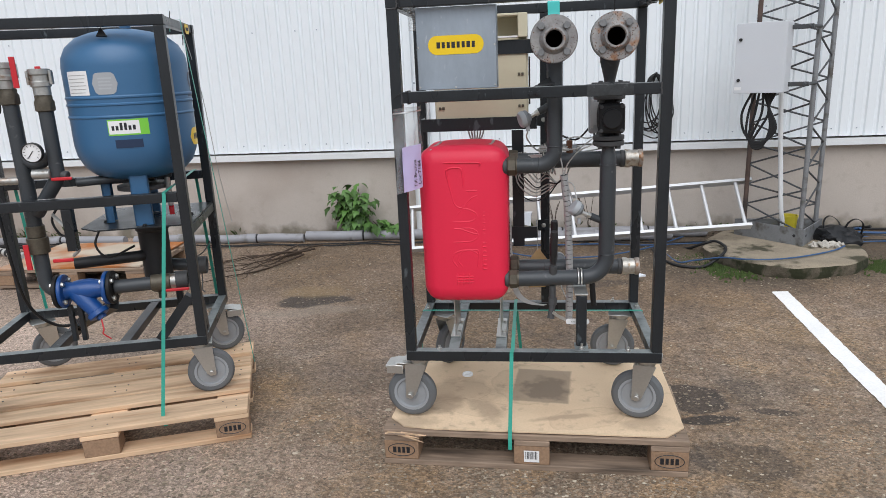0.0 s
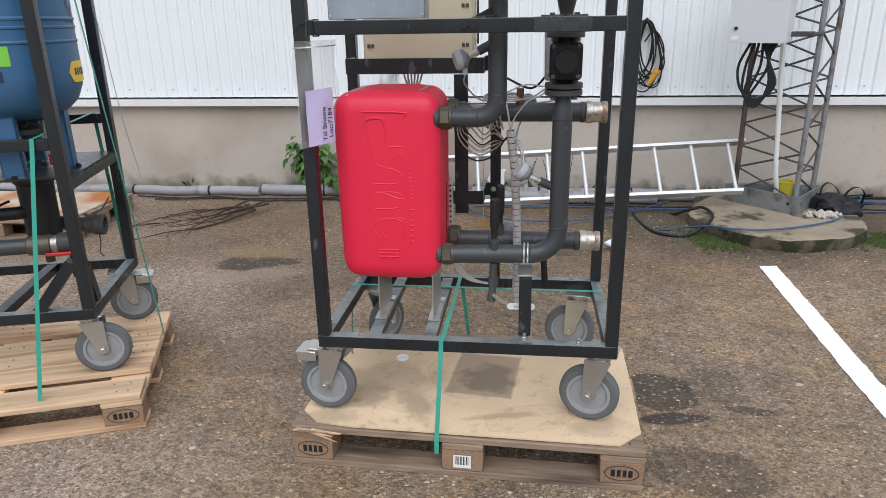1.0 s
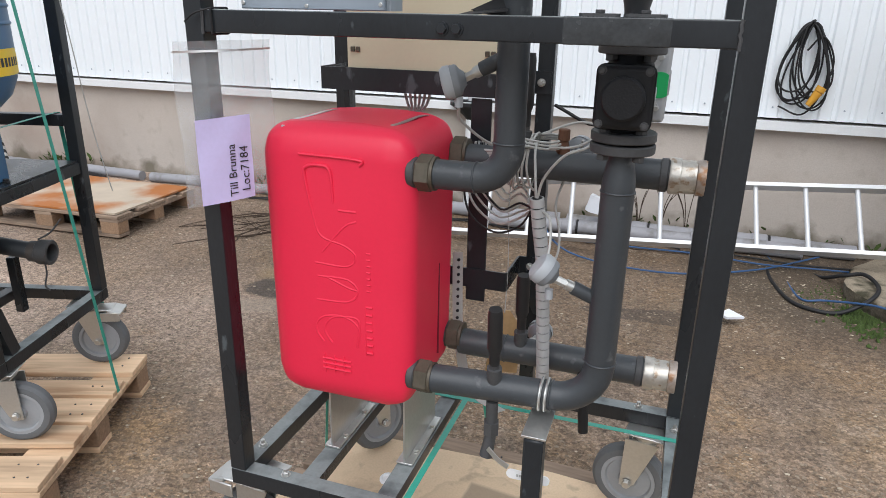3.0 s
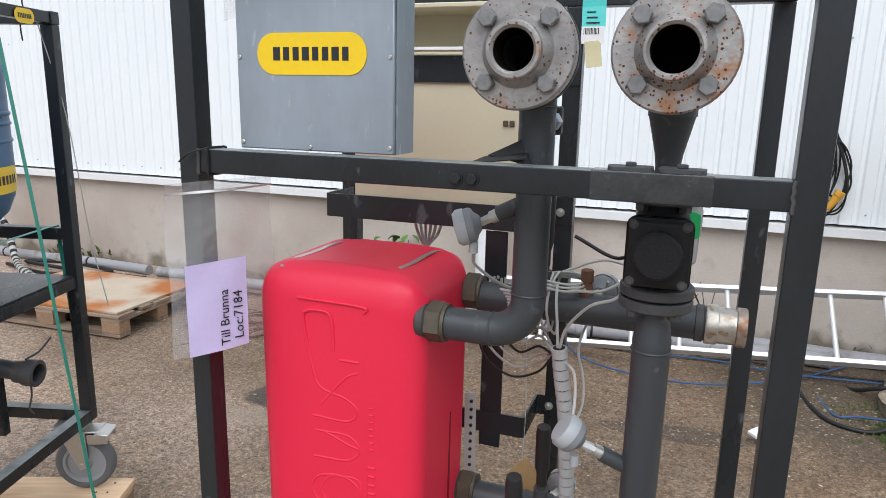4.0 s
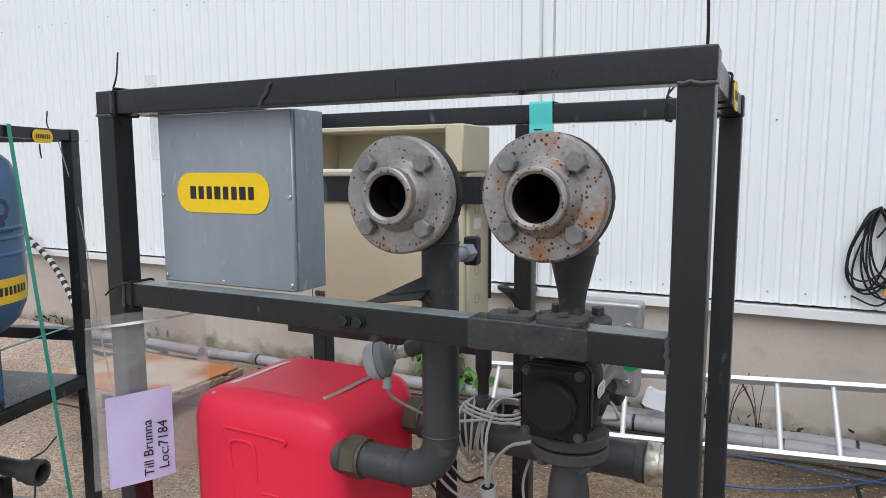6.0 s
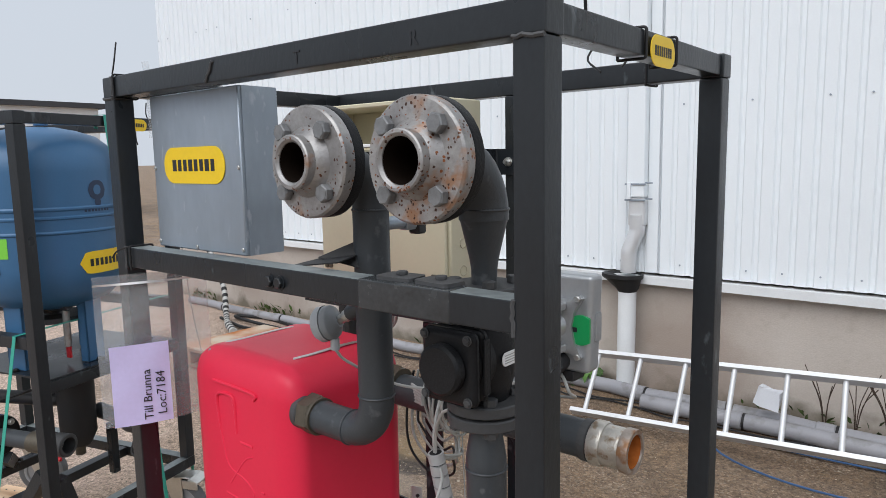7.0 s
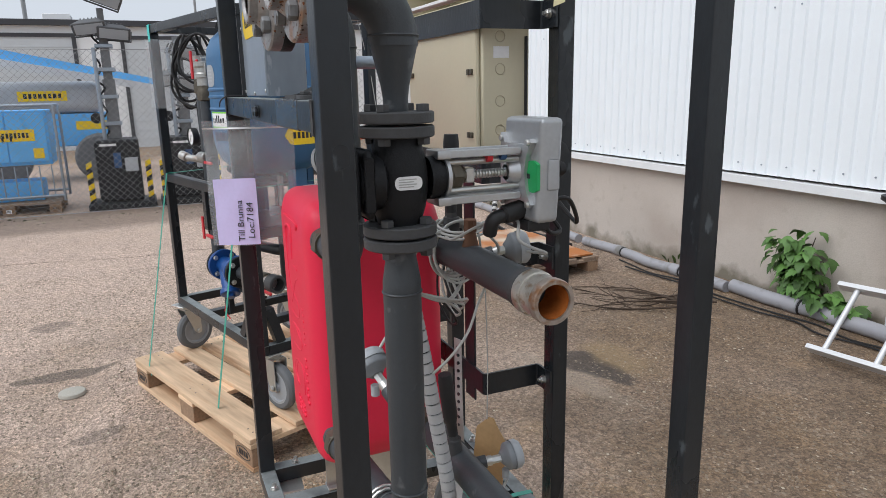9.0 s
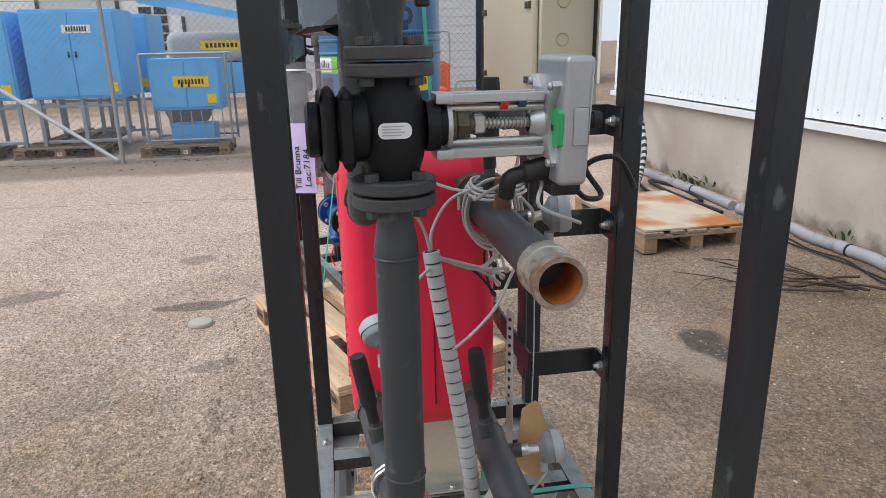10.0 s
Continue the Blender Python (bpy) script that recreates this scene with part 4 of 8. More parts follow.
for y in (0.135, 0.35):
    for z in (1.19, 0.735):
        bm = B()
        cyl(bm, (RX1 - 0.02, y, z), (RX1 - 0.002, y, z), 0.032, 28, bev=0.003)
        part("port_collar", bm, M["cast_grey"], hx)
        bm = B()
        cyl(bm, (RX1 - 0.002, y, z), (RX1 + 0.03, y, z), 0.037, 6, bev=0.003, ph=0.3)
        cyl(bm, (RX1 + 0.03, y, z), (RX1 + 0.036, y, z), 0.034, 20)
        part("union_nut", bm, M["brass"], hx, "large hexagonal union nut")
# feet under the jacket
for x in (0.185, 0.375):
    bm = B()
    box(bm, x - 0.002, x + 0.002, 0.15, 0.36, ZR + 0.006, 0.68)
    box(bm, x - 0.02, x + 0.02, 0.15, 0.36, ZR + 0.0005, ZR + 0.006, 0.001)
    hexbolt(bm, (x + 0.012, 0.2, ZR + 0.006), (0, 0, 1), 0.007, 0.008)
    hexbolt(bm, (x + 0.012, 0.31, ZR + 0.006), (0, 0, 1), 0.007, 0.008)
    part("foot_bracket", bm, M["zinc"], hx, "bent galvanised foot bracket")


# ---- pipework ----
def pipe_run(parent, name, pts, r=0.03, radius=0.055, label="", material="pipe_paint", n=22, caps=True):
    b = B()
    sweep(b, bent(pts, radius, 8), r, n, caps)
    return part(name, b, M[material], parent, label)


def weld(parent, p, d, r):
    b = B()
    p, d = Vector(p), Vector(d).normalized()
    a, c = across(d)
    ring = ring_pts(p, a, c, r, 26)
    sweep(b, ring + [ring[0]], 0.0022, 6, False)
    part("weld_bead", b, M["pipe_paint"], parent)


def flange(parent, c, d, r, r_bore, hub, thick, mats, bolts, rb, offset=45.0, neck=0.03):
    """A round steel flange facing d, with a raised hub, a bore and hexagonal bolts."""
    c, d = Vector(c), Vector(d).normalized()
    b = B()
    lathe(b, c, d, [(r_bore, 0.0), (r, 0), (r, 0.003), (r, thick - 0.003), (r - 0.003, thick), (hub + 0.012, thick), (hub + 0.004, thick + neck * 0.35), (hub, thick + neck * 0.5), (hub, thick + neck - 0.002),
                    (hub - 0.002, thick + neck), (r_bore + 0.004, thick + neck), (r_bore, thick + neck - 0.004), (r_bore, 0.0)], 48)
    fl = part("flange", b, M[mats], parent)
    # bore wall and blind end, with the inner shade painted on
    b = B()
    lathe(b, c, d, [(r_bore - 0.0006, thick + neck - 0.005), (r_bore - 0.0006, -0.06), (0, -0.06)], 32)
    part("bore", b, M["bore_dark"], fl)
    a, q = across(d)
    for k in range(bolts):
        an = radians(offset + 360 * k / bolts)
        p = c + a * (rb * math.cos(an)) + q * (rb * math.sin(an))
        b = B()
        cyl(b, p + d * thick, p + d * (thick + 0.013), 0.0135, 6, bev=0.0016, ph=0.4 * k)
        cyl(b, p + d * (thick + 0.011), p + d * (thick + 0.0135), 0.0105, 16)
        part("flange_bolt", b, M["bolt_grey"], fl)
    return fl


PX1, PY1 = 0.594, 0.135       # front riser
PX2, PY2 = 0.797, 0.163       # riser under the control valve
PYB, ZU, ZL = 0.35, 1.18, 0.722
riser = thing("supply_pipe", (PX1, PY1, Z0), "grey steel pipe bent up from the exchanger to an open flange", "pipe")
riser.matrix_basis = pose(0, 0, 0)
pipe_run(riser, "pipe", [(RX1 + 0.03, PY1, 1.19), (PX1, PY1, 1.19), (PX1, PY1, 1.647), (PX1 - 0.006, 0.04, 1.647)], 0.0295, 0.062, caps=False)
weld(riser, (PX1, PY1, 1.262), (0, 0, 1), 0.0295)
weld(riser, (PX1 - 0.062, PY1, 1.19), (1, 0, 0), 0.0295)
weld(riser, (PX1, PY1, 1.57), (0, 0, 1), 0.0295)
flange(riser, (PX1 - 0.007, 0.034, 1.647), (0, -1, 0), 0.0825, 0.029, 0.0395, 0.02, "steel_rust_less", 4, 0.0625)
bm = B()
lathe(bm, (PX1 - 0.007, 0.035, 1.647), (0, 1, 0), [(0.031, 0), (0.081, 0), (0.083, 0.003), (0.083, 0.018), (0.08, 0.02), (0.04, 0.022), (0.031, 0.04)], 40)
part("back_flange", bm, M["cast_black"], riser, "black counter flange")
# drain tap behind the riser
bm = B()
cyl(bm, (PX1 + 0.005, PY1 + 0.02, 1.545), (PX1 + 0.008, PY1 + 0.065, 1.545), 0.011, 12)
cyl(bm, (PX1 + 0.008, PY1 + 0.065, 1.545), (PX1 + 0.01, PY1 + 0.09, 1.545), 0.016, 6, bev=0.002)
part("drain_tap", bm, M["galv"], riser)
bm = B()
box(bm, PX1 - 0.002, PX1 + 0.022, PY1 + 0.09, PY1 + 0.112, 1.522, 1.57, 0.003)
part("tap_handle", bm, M["black"], riser)

valve_line = thing("control_valve", (0, 0, 0), "black cast iron control valve with a silver electric actuator", "valve")
pipe_run(valve_line, "elbow", [(PX2, 0.04, 1.647), (PX2, PY2, 1.647), (PX2, PY2, 1.56)], 0.0365, 0.08, caps=False)
bm = B()
lathe(bm, (PX2, PY2, 1.575), (0, 0, -1), [(0.0365, 0), (0.0355, 0.012), (0.0215, 0.072), (0.019, 0.09), (0.019, 0.111)], 28)
part("reducer", bm, M["pipe_paint"], valve_line)
weld(valve_line, (PX2, PY2, 1.575), (0, 0, 1), 0.0365)
flange(valve_line, (PX2, 0.034, 1.647), (0, -1, 0), 0.0825, 0.0305, 0.04, 0.02, "steel_rust", 4, 0.0625)
bm = B()
lathe(bm, (PX2, 0.035, 1.647), (0, 1, 0), [(0.036, 0), (0.081, 0), (0.083, 0.003), (0.083, 0.018), (0.08, 0.02), (0.05, 0.022), (0.042, 0.04)], 40)
part("back_flange", bm, M["cast_black"], valve_line, "black counter flange")


def pair(zc, up):
    for s, mt in ((0.002, "cast_grey"), (-0.019, "cast_grey")):
        b = B()
        lathe(b, (PX2, PY2, zc + s), (0, 0, 1), [(0.0, 0), (0.056, 0), (0.058, 0.002), (0.058, 0.015), (0.056, 0.017), (0, 0.017)], 36)
        fl = part("valve_flange", b, M[mt], valve_line)
    for k in range(4):
        a = radians(45 + 90 * k)
        p = Vector((PX2 + 0.044 * math.cos(a), PY2 + 0.044 * math.sin(a), zc))
        b = B()
        cyl(b, p + Vector((0, 0, 0.019)), p + Vector((0, 0, 0.03)), 0.0105, 6, bev=0.001)
        part("stud_nut", b, M["cast_grey"], valve_line)
        b = B()
        cyl(b, p + Vector((0, 0, -0.03)), p + Vector((0, 0, -0.019)), 0.0105, 6, bev=0.001)
        part("stud_nut", b, M["cast_grey"], valve_line)


pair(1.276, 1)
pair(1.447, -1)
bm = B()
lathe(bm, (PX2, PY2, 1.29), (0, 0, 1), [(0.034, 0), (0.036, 0.012), (0.042, 0.032), (0.0455, 0.055), (0.0455, 0.085), (0.042, 0.11), (0.037, 0.13), (0.035, 0.142)], 28)
body = part("valve_body", bm, M["cast_black"], valve_line, "black cast iron valve body")
bm = B()
cyl(bm, (PX2, PY2 - 0.03, 1.362), (PX2, PY2 - 0.072, 1.362), 0.044, 24, bev=0.003)
box(bm, PX2 - 0.048, PX2 + 0.048, PY2 - 0.092, PY2 - 0.072, 1.308, 1.416, 0.012, 3)
box(bm, PX2 - 0.046, PX2 + 0.046, PY2 - 0.068, PY2 - 0.05, 1.31, 1.414, 0.012, 3)
cyl(bm, (PX2, PY2 - 0.092, 1.362), (PX2, PY2 - 0.112, 1.362), 0.036, 28, bev=0.004)
cover = part("valve_cover", bm, M["cast_black"], body)
for sx in (-1, 1):
    for sz in (-1, 1):
        bm = B()
        hexbolt(bm, (PX2 + sx * 0.0375, PY2 - 0.092, 1.362 + sz * 0.0435), (0, -1, 0), 0.0058, 0.005)
        part("cover_bolt", bm, M["cast_grey"], valve_line)
bm = B()
plate(bm, pill(0.043, 0.02, 0.0085), facing((PX2 + 0.0452, PY2, 1.362), (1, 0, 0)), 0.0016)
part("rating_plate", bm, M["white"], body, "small white rating plate")
bm = B()
for i in range(4):
    box(bm, -0.016, 0.012 - 0.004 * (i % 2), 0.005 - i * 0.0037, 0.0065 - i * 0.0037, 0.0017, 0.0021, at=facing((PX2 + 0.0452, PY2, 1.362), (1, 0, 0)))
part("print", bm, M["cable_grey"], body)
bm = B()
box(bm, PX2 + 0.045, PX2 + 0.0478, PY2 - 0.068, PY2 - 0.052, 1.322, 1.403, 0.002)
part("cast_mark", bm, M["cast_black"], body)
# actuator: neck, two rods, spindle, cover
bm = B()
lathe(bm, (PX2, PY2 + 0.045, 1.362), (0, 1, 0), [(0.034, 0), (0.034, 0.018), (0.028, 0.02), (0.028, 0.03), (0, 0.03)], 24)
part("bonnet", bm, M["cast_black"], valve_line)
bm = B()
cyl(bm, (PX2, PY2 + 0.072, 1.362), (PX2, PY2 + 0.078, 1.362), 0.033, 24)
part("clamp_ring", bm, M["alu"], valve_line)
bm = B()
cyl(bm, (PX2, PY2 + 0.078, 1.362), (PX2, PY2 + 0.086, 1.362), 0.024, 20, bev=0.002)
cyl(bm, (PX2, PY2 + 0.086, 1.362), (PX2, PY2 + 0.105, 1.362), 0.0205, 6, bev=0.002)
cyl(bm, (PX2, PY2 + 0.098, 1.362), (PX2, PY2 + 0.112, 1.362), 0.013, 12)
part("gland_nut", bm, M["brass"], valve_line)
bm = B()
for i in range(13):
    lathe(bm, (PX2, PY2 + 0.125 + i * 0.0055, 1.362), (0, 1, 0), [(0.004, 0), (0.0075, 0.002), (0.0075, 0.0035), (0.004, 0.0055)], 12)
cyl(bm, (PX2, PY2 + 0.1, 1.362), (PX2, PY2 + 0.2, 1.362), 0.005, 10)
box(bm, PX2 - 0.012, PX2 + 0.012, PY2 + 0.11, PY2 + 0.126, 1.35, 1.374, 0.002)
part("spindle", bm, M["zinc"], valve_line)
AY = 0.381      # near face of the actuator housing
for z, q in ((1.398, 1), (1.325, -1)):
    bm = B()
    box(bm, PX2 - 0.022, PX2 + 0.022, PY2 + 0.058, AY - 0.012, z - 0.0028, z + 0.0028, 0.0015)
    for dx in (-0.021, 0.021):
        box(bm, PX2 + dx - 0.002, PX2 + dx + 0.002, PY2 + 0.062, AY - 0.014, z - 0.006, z + 0.006, 0.0012)
    box(bm, PX2 - 0.026, PX2 + 0.026, PY2 + 0.056, PY2 + 0.08, z - 0.007, z + 0.007, 0.003, 2)
    part("yoke_arm", bm, M["alu"], valve_line, "cast aluminium yoke arm")
    bm = B()
    cyl(bm, (PX2 + 0.008, PY2 + 0.07, z - 0.014 * q), (PX2 + 0.008, AY - 0.01, z - 0.014 * q), 0.0055, 12)
    part("guide_rod", bm, M["zinc"], valve_line)
# flared casting that carries the housing
bm = B()
plate(bm, [(-0.05, -0.062), (-0.036, -0.046), (0.03, -0.046), (0.045, -0.056), (0.05, -0.05), (0.036, -0.028), (0.03, 0.0), (0.036, 0.028), (0.05, 0.05), (0.045, 0.056), (0.03, 0.046), (-0.036, 0.046), (-0.05, 0.062)],
      Matrix(((1, 0, 0, PX2), (0, 0, 1, AY - 0.012), (0, 1, 0, 1.3615), (0, 0, 0, 1))), 0.0115)
lathe(bm, (PX2, AY - 0.03, 1.3615), (0, 1, 0), [(0.013, 0), (0.017, 0.004), (0.022, 0.018)], 20)
part("actuator_base", bm, M["alu"], valve_line, "flared cast aluminium base")
for dx, dz in ((0.043, 0.05), (0.043, -0.05), (-0.043, 0.053), (-0.043, -0.053)):
    bm = B()
    cyl(bm, (PX2 + dx, AY - 0.012, 1.3615 + dz), (PX2 + dx, AY - 0.017, 1.3615 + dz), 0.0055, 10, bev=0.001)
    part("base_screw", bm, M["zinc"], valve_line)
bm = B()
box(bm, PX2 - 0.058, PX2 + 0.064, AY, AY + 0.042, 1.281, 1.45, 0.009, 3)
for v in bm.verts:      # the housing narrows to its foot
    k = (1.45 - v.co.z) / 0.17
    v.co.y -= 0.006 * k
    v.co.x = PX2 + (v.co.x - PX2) * (1 - 0.06 * k)
act = part("actuator_cover", bm, M["act_cover"], valve_line, "silver-grey actuator housing")
bm = B()
box(bm, PX2 + 0.061, PX2 + 0.0645, AY + 0.012, AY + 0.034, 1.335, 1.385, 0.003, 2)
part("cover_panel", bm, M["act_cover"], act)
bm = B()
plate(bm, [(0.026 * math.cos(a), 0.026 * math.sin(a)) for a in [radians(52 + 256 * k / 20) for k in range(21)]], facing((PX2 + 0.045, AY - 0.0005, 1.357), (0, -1, 0)), 0.006)
part("hand_knob", bm, M["green"], act, "green manual override knob")
bm = B()
box(bm, -0.026, -0.006, -0.004, 0.004, 0.0055, 0.0066, at=facing((PX2 + 0.045, AY - 0.0005, 1.357), (0, -1, 0)))
part("knob_slot", bm, M["ink"], act)
bm = B()
cyl(bm, (PX2 + 0.03, AY + 0.04, 1.365), (PX2 + 0.03, AY + 0.062, 1.365), 0.011, 14)
cyl(bm, (PX2 + 0.03, AY + 0.05, 1.365), (PX2 + 0.03, AY + 0.058, 1.365), 0.0125, 14)
part("cable_gland", bm, M["black"], act)
bm = B()
cyl(bm, (PX2 + 0.01, AY - 0.04, 1.292), (PX2 + 0.01, AY - 0.002, 1.3), 0.016, 16, bev=0.003)
sweep(bm, smooth_path([(PX2 + 0.01, AY - 0.038, 1.292), (PX2 + 0.01, AY - 0.058, 1.285), (PX2, AY - 0.06, 1.26)], 4), 0.012, 10)
part("motor_gland", bm, M["black"], act, "black cable gland under the housing")
for z, mt in ((1.39, "red_paint"), (1.392, "cable_blue")):
    bm = B()
    yy = PY2 + (0.145 if mt == "red_paint" else 0.17)
    cyl(bm, (PX2 + 0.012, yy, z), (PX2 + 0.012, yy + 0.01, z), 0.009, 10)
    part("travel_marker", bm, M[mt], valve_line)
# riser below the valve and the bend to the exchanger
bm = B()
lathe(bm, (PX2, PY2, 1.26), (0, 0, -1), [(0.023, 0), (0.023, 0.01), (0.0245, 0.02), (0.031, 0.06), (0.031, 0.075)], 24)
part("lower_reducer", bm, M["pipe_paint"], valve_line)
pipe_run(valve_line, "lower_bend", [(PX2, PY2, 1.19), (PX2, PY2, 0.735), (RX1 + 0.03, PY2 - 0.028, 0.735)], 0.031, 0.085)
weld(valve_line, (PX2, PY2, 1.183), (0, 0, 1), 0.031)
weld(valve_line, (PX2, PY2, 0.83), (0, 0, 1), 0.031)
weld(valve_line, (PX2 - 0.09, PY2 - 0.006, 0.735), (1, 0, 0), 0.031)
bm = B()
for dx in (-0.006, 0.006):
    sweep(bm, [(0.693 + dx, PY2 + 0.036 * math.cos(a) - 0.012, 0.735 + 0.036 * math.sin(a)) for a in [radians(-30 + 24 * k) for k in range(11)]], 0.0035, 8)
box(bm, 0.668, 0.718, 0.048, PY2 + 0.05, 0.692, 0.698, 0.001)
part("u_clamp", bm, M["zinc"], valve_line)
bm = B()
box(bm, 0.674, 0.714, 0.045, 0.085, ZR + 0.0065, 0.691, 0.004)
stand = part("pipe_stand", bm, M["frame_paint"], valve_line)
bm = B()
box(bm, 0.668, 0.72, 0.004, 0.088, ZR + 0.0005, ZR + 0.006, 0.001)
part("foot_plate", bm, M["dusty_sheen_paint"], stand)
bm = B()
hexbolt(bm, (0.694, 0.024, ZR + 0.006), (0, 0, 1), 0.009, 0.01, tail=0.012)
part("foot_bolt", bm, M["zinc"], stand)

# ---- rear pipes with threaded ends ----
for z, nm in ((ZU, "upper"), (ZL, "lower")):
    rp = thing("connection_pipe", (0, 0, 0), f"grey steel {nm} connection pipe with an open threaded end", "pipe")
    x_end = 0.885
    pipe_run(rp, "pipe", [(RX1 + 0.03, PYB, z), (x_end, PYB, z)], 0.032)
    bm = B()
    lathe(bm, (x_end - 0.002, PYB, z), (1, 0, 0), [(0.03, 0), (0.036, 0.0), (0.0375, 0.003), (0.0375, 0.018), (0.036, 0.022), (0.034, 0.0225)], 28)
    lathe(bm, (x_end + 0.02, PYB, z), (1, 0, 0), [(0.0335, 0), (0.0342, 0.0015), (0.0342, 0.026), (0.033, 0.028), (0.033, 0.031)], 36)
    en = part("threaded_end", bm, M["thread"], rp, "bare steel union nut and pipe end")
    bm = B()
    lathe(bm, (x_end + 0.02, PYB, z), (1, 0, 0), [(0.033, 0.0305), (0.0362, 0.032), (0.0366, 0.035), (0.0366, 0.046), (0.0355, 0.0485), (0.0285, 0.0485), (0.0275, 0.044), (0.0275, -0.02)], 36)
    part("end_ring", bm, M["rust_ring"], en, "rust-tinged end ring")
    bm = B()
    lathe(bm, (x_end, PYB, z), (1, 0, 0), [(0.027, 0.066), (0.027, -0.05), (0, -0.05)], 28)
    part("bore", bm, M["rust_in"], en)
    bm = B()
    lathe(bm, (x_end - 0.02, PYB, z), (1, 0, 0), [(0.032, 0), (0.035, 0.001), (0.035, 0.014), (0.032, 0.016)], 28)
    part("pipe_band", bm, M["cast_grey"], rp)
    weld(rp, (0.56, PYB, z), (1, 0, 0), 0.032)
    if nm == "upper":
        bm = B()
        cyl(bm, (0.662, PYB, z + 0.028), (0.662, PYB, z + 0.055), 0.016, 14, r1=0.01)
        cyl(bm, (0.662, PYB, z + 0.055), (0.662, PYB, z + 0.08), 0.0125, 8, bev=0.002)
        part("plug", bm, mat("rusty_brown_plug", (0.12, 0.055, 0.03), 0.8, vary=0.3), rp, "rusty threaded plug")

# ---- mounting bars behind the exchanger ----
for z0, z1, x0 in ((1.612, 1.667, 0.035), (1.303, 1.357, 0.035), (0.828, 0.878, 0.035), (1.115, 1.165, 0.44)):
    bm = B()
    zc = (z0 + z1) / 2
    run = [(0.586, FD - 0.0435, zc), (0.53, FD - 0.0435, zc), (0.53, 0.444, zc), (x0, 0.444, zc)]
    if x0 < 0.1:
        run.append((x0, FD - 0.046, zc))
    band(bm, bent(run, 0.007, 3), z1 - z0, 0.005)
    bar = part("mounting_bar", bm, M["frame_paint"], cart, "bent flat steel mounting bar")
    bm = B()
    hexbolt(bm, (0.562, FD - 0.0462, zc), (0, -1, 0), 0.008, 0.009, tail=0.006)
    part("bar_bolt", bm, M["zinc"], bar)
bm = B()
box(bm, 0.425, 0.475, 0.447, 0.452, 0.79, 1.3, 0.0015)
part("back_strip", bm, M["frame_paint"], cart)
for x in (0.505, 0.53):
    bm = B()
    hexbolt(bm, (x, 0.0005, 1.465), (0, -1, 0), 0.009, 0.008)
    part("rail_bolt", bm, M["frame_paint"], cart)
# flat clamp plates on the front rail
for x, tw in ((0.7515, 4), (0.82, -6)):
    bm = B()
    plate(bm, pill(0.062, 0.042, 0.01), pose(x, 0.033, 1.488, 0, 0, tw), 0.005)
    cp = part("clamp_plate", bm, M["cast_grey"], cart, "dusty grey clamp plate with a bolt")
    bm = B()
    cyl(bm, (x, 0.036, 1.493), (x, 0.036, 1.4985), 0.008, 6, bev=0.001)
    part("plate_bolt", bm, M["cast_grey"], cp)
bm = B()
plate(bm, [(-0.05, -0.012), (0.035, -0.02), (0.04, 0.045)], pose(0.573, 0.105, 1.498, 68, 8, 28), 0.003)
plate(bm, [(-0.05, 0), (0.04, 0), (0.05, 0.06), (-0.02, 0.05)], pose(0.56, 0.045, 1.4885, 4, -6, 20), 0.002)
part("tape_scrap", bm, M["black"], cart, "torn black tape scrap")
# pen marks and weld seams on the top rail
bm = B()
letters(bm, "R", facing((0.806, -0.0008, 1.785), (0, -1, 0)), 0.026, 0.0002)
part("pen_mark", bm, M["ink"], cart, "hand-drawn black letter")
bm = B()
letters(bm, "T", facing((0.586, -0.0008, 1.785), (0, -1, 0)), 0.026, 0.0002)
part("pen_mark", bm, M["ink"], cart, "hand-drawn black letter")
for p0, p1 in (((0.04, -0.001, 1.778), (0.04, -0.001, 1.816)), ((0.36, -0.001, 1.779), (0.385, -0.001, 1.81)), ((0.955, -0.0005, 1.777), (0.995, -0.0005, 1.776)), ((0.0, -0.0005, 1.776), (0.04, -0.0005, 1.775)), ((0.041, -0.0005, 1.445), (0.041, -0.0005, 1.489)), ((0.955, -0.0005, 1.445), (0.955, -0.0005, 1.489))):
    bm = B()
    rng = random.Random(int(p0[0] * 1000))
    sweep(bm, [Vector(p0).lerp(Vector(p1), k / 6) + Vector((rng.uniform(-1, 1), 0, rng.uniform(-1, 1))) * 0.0015 for k in range(7)], 0.003, 6)
    part("weld_seam", bm, M["cast_grey"], cart)


def pill_sign(parent, p, normal, w, h, name="name_sign", count=8):
    f = facing(p, normal)
    b = B()
    plate(b, pill(w, h, h * 0.48, 8), f, 0.0012)
    s = part(name, b, M["yellow"], parent, "yellow rounded company sign with dark marks")
    wide, high = w * 0.72, h * 0.32
    step = wide / count
    for i in range(count):
        half = step * (0.31 if i % 3 else 0.36)
        c = step * (i + 0.5) - wide / 2
        b = B()
        box(b, c - half, c + half, -high / 2, high / 2, 0, 0.0005, at=f @ pose(0, 0, 0.0012))
        part("dark_mark", b, M["ink"], s)


pill_sign(cart, (0.9975, 0.313, 1.789), (1, 0, 0), 0.085, 0.042)


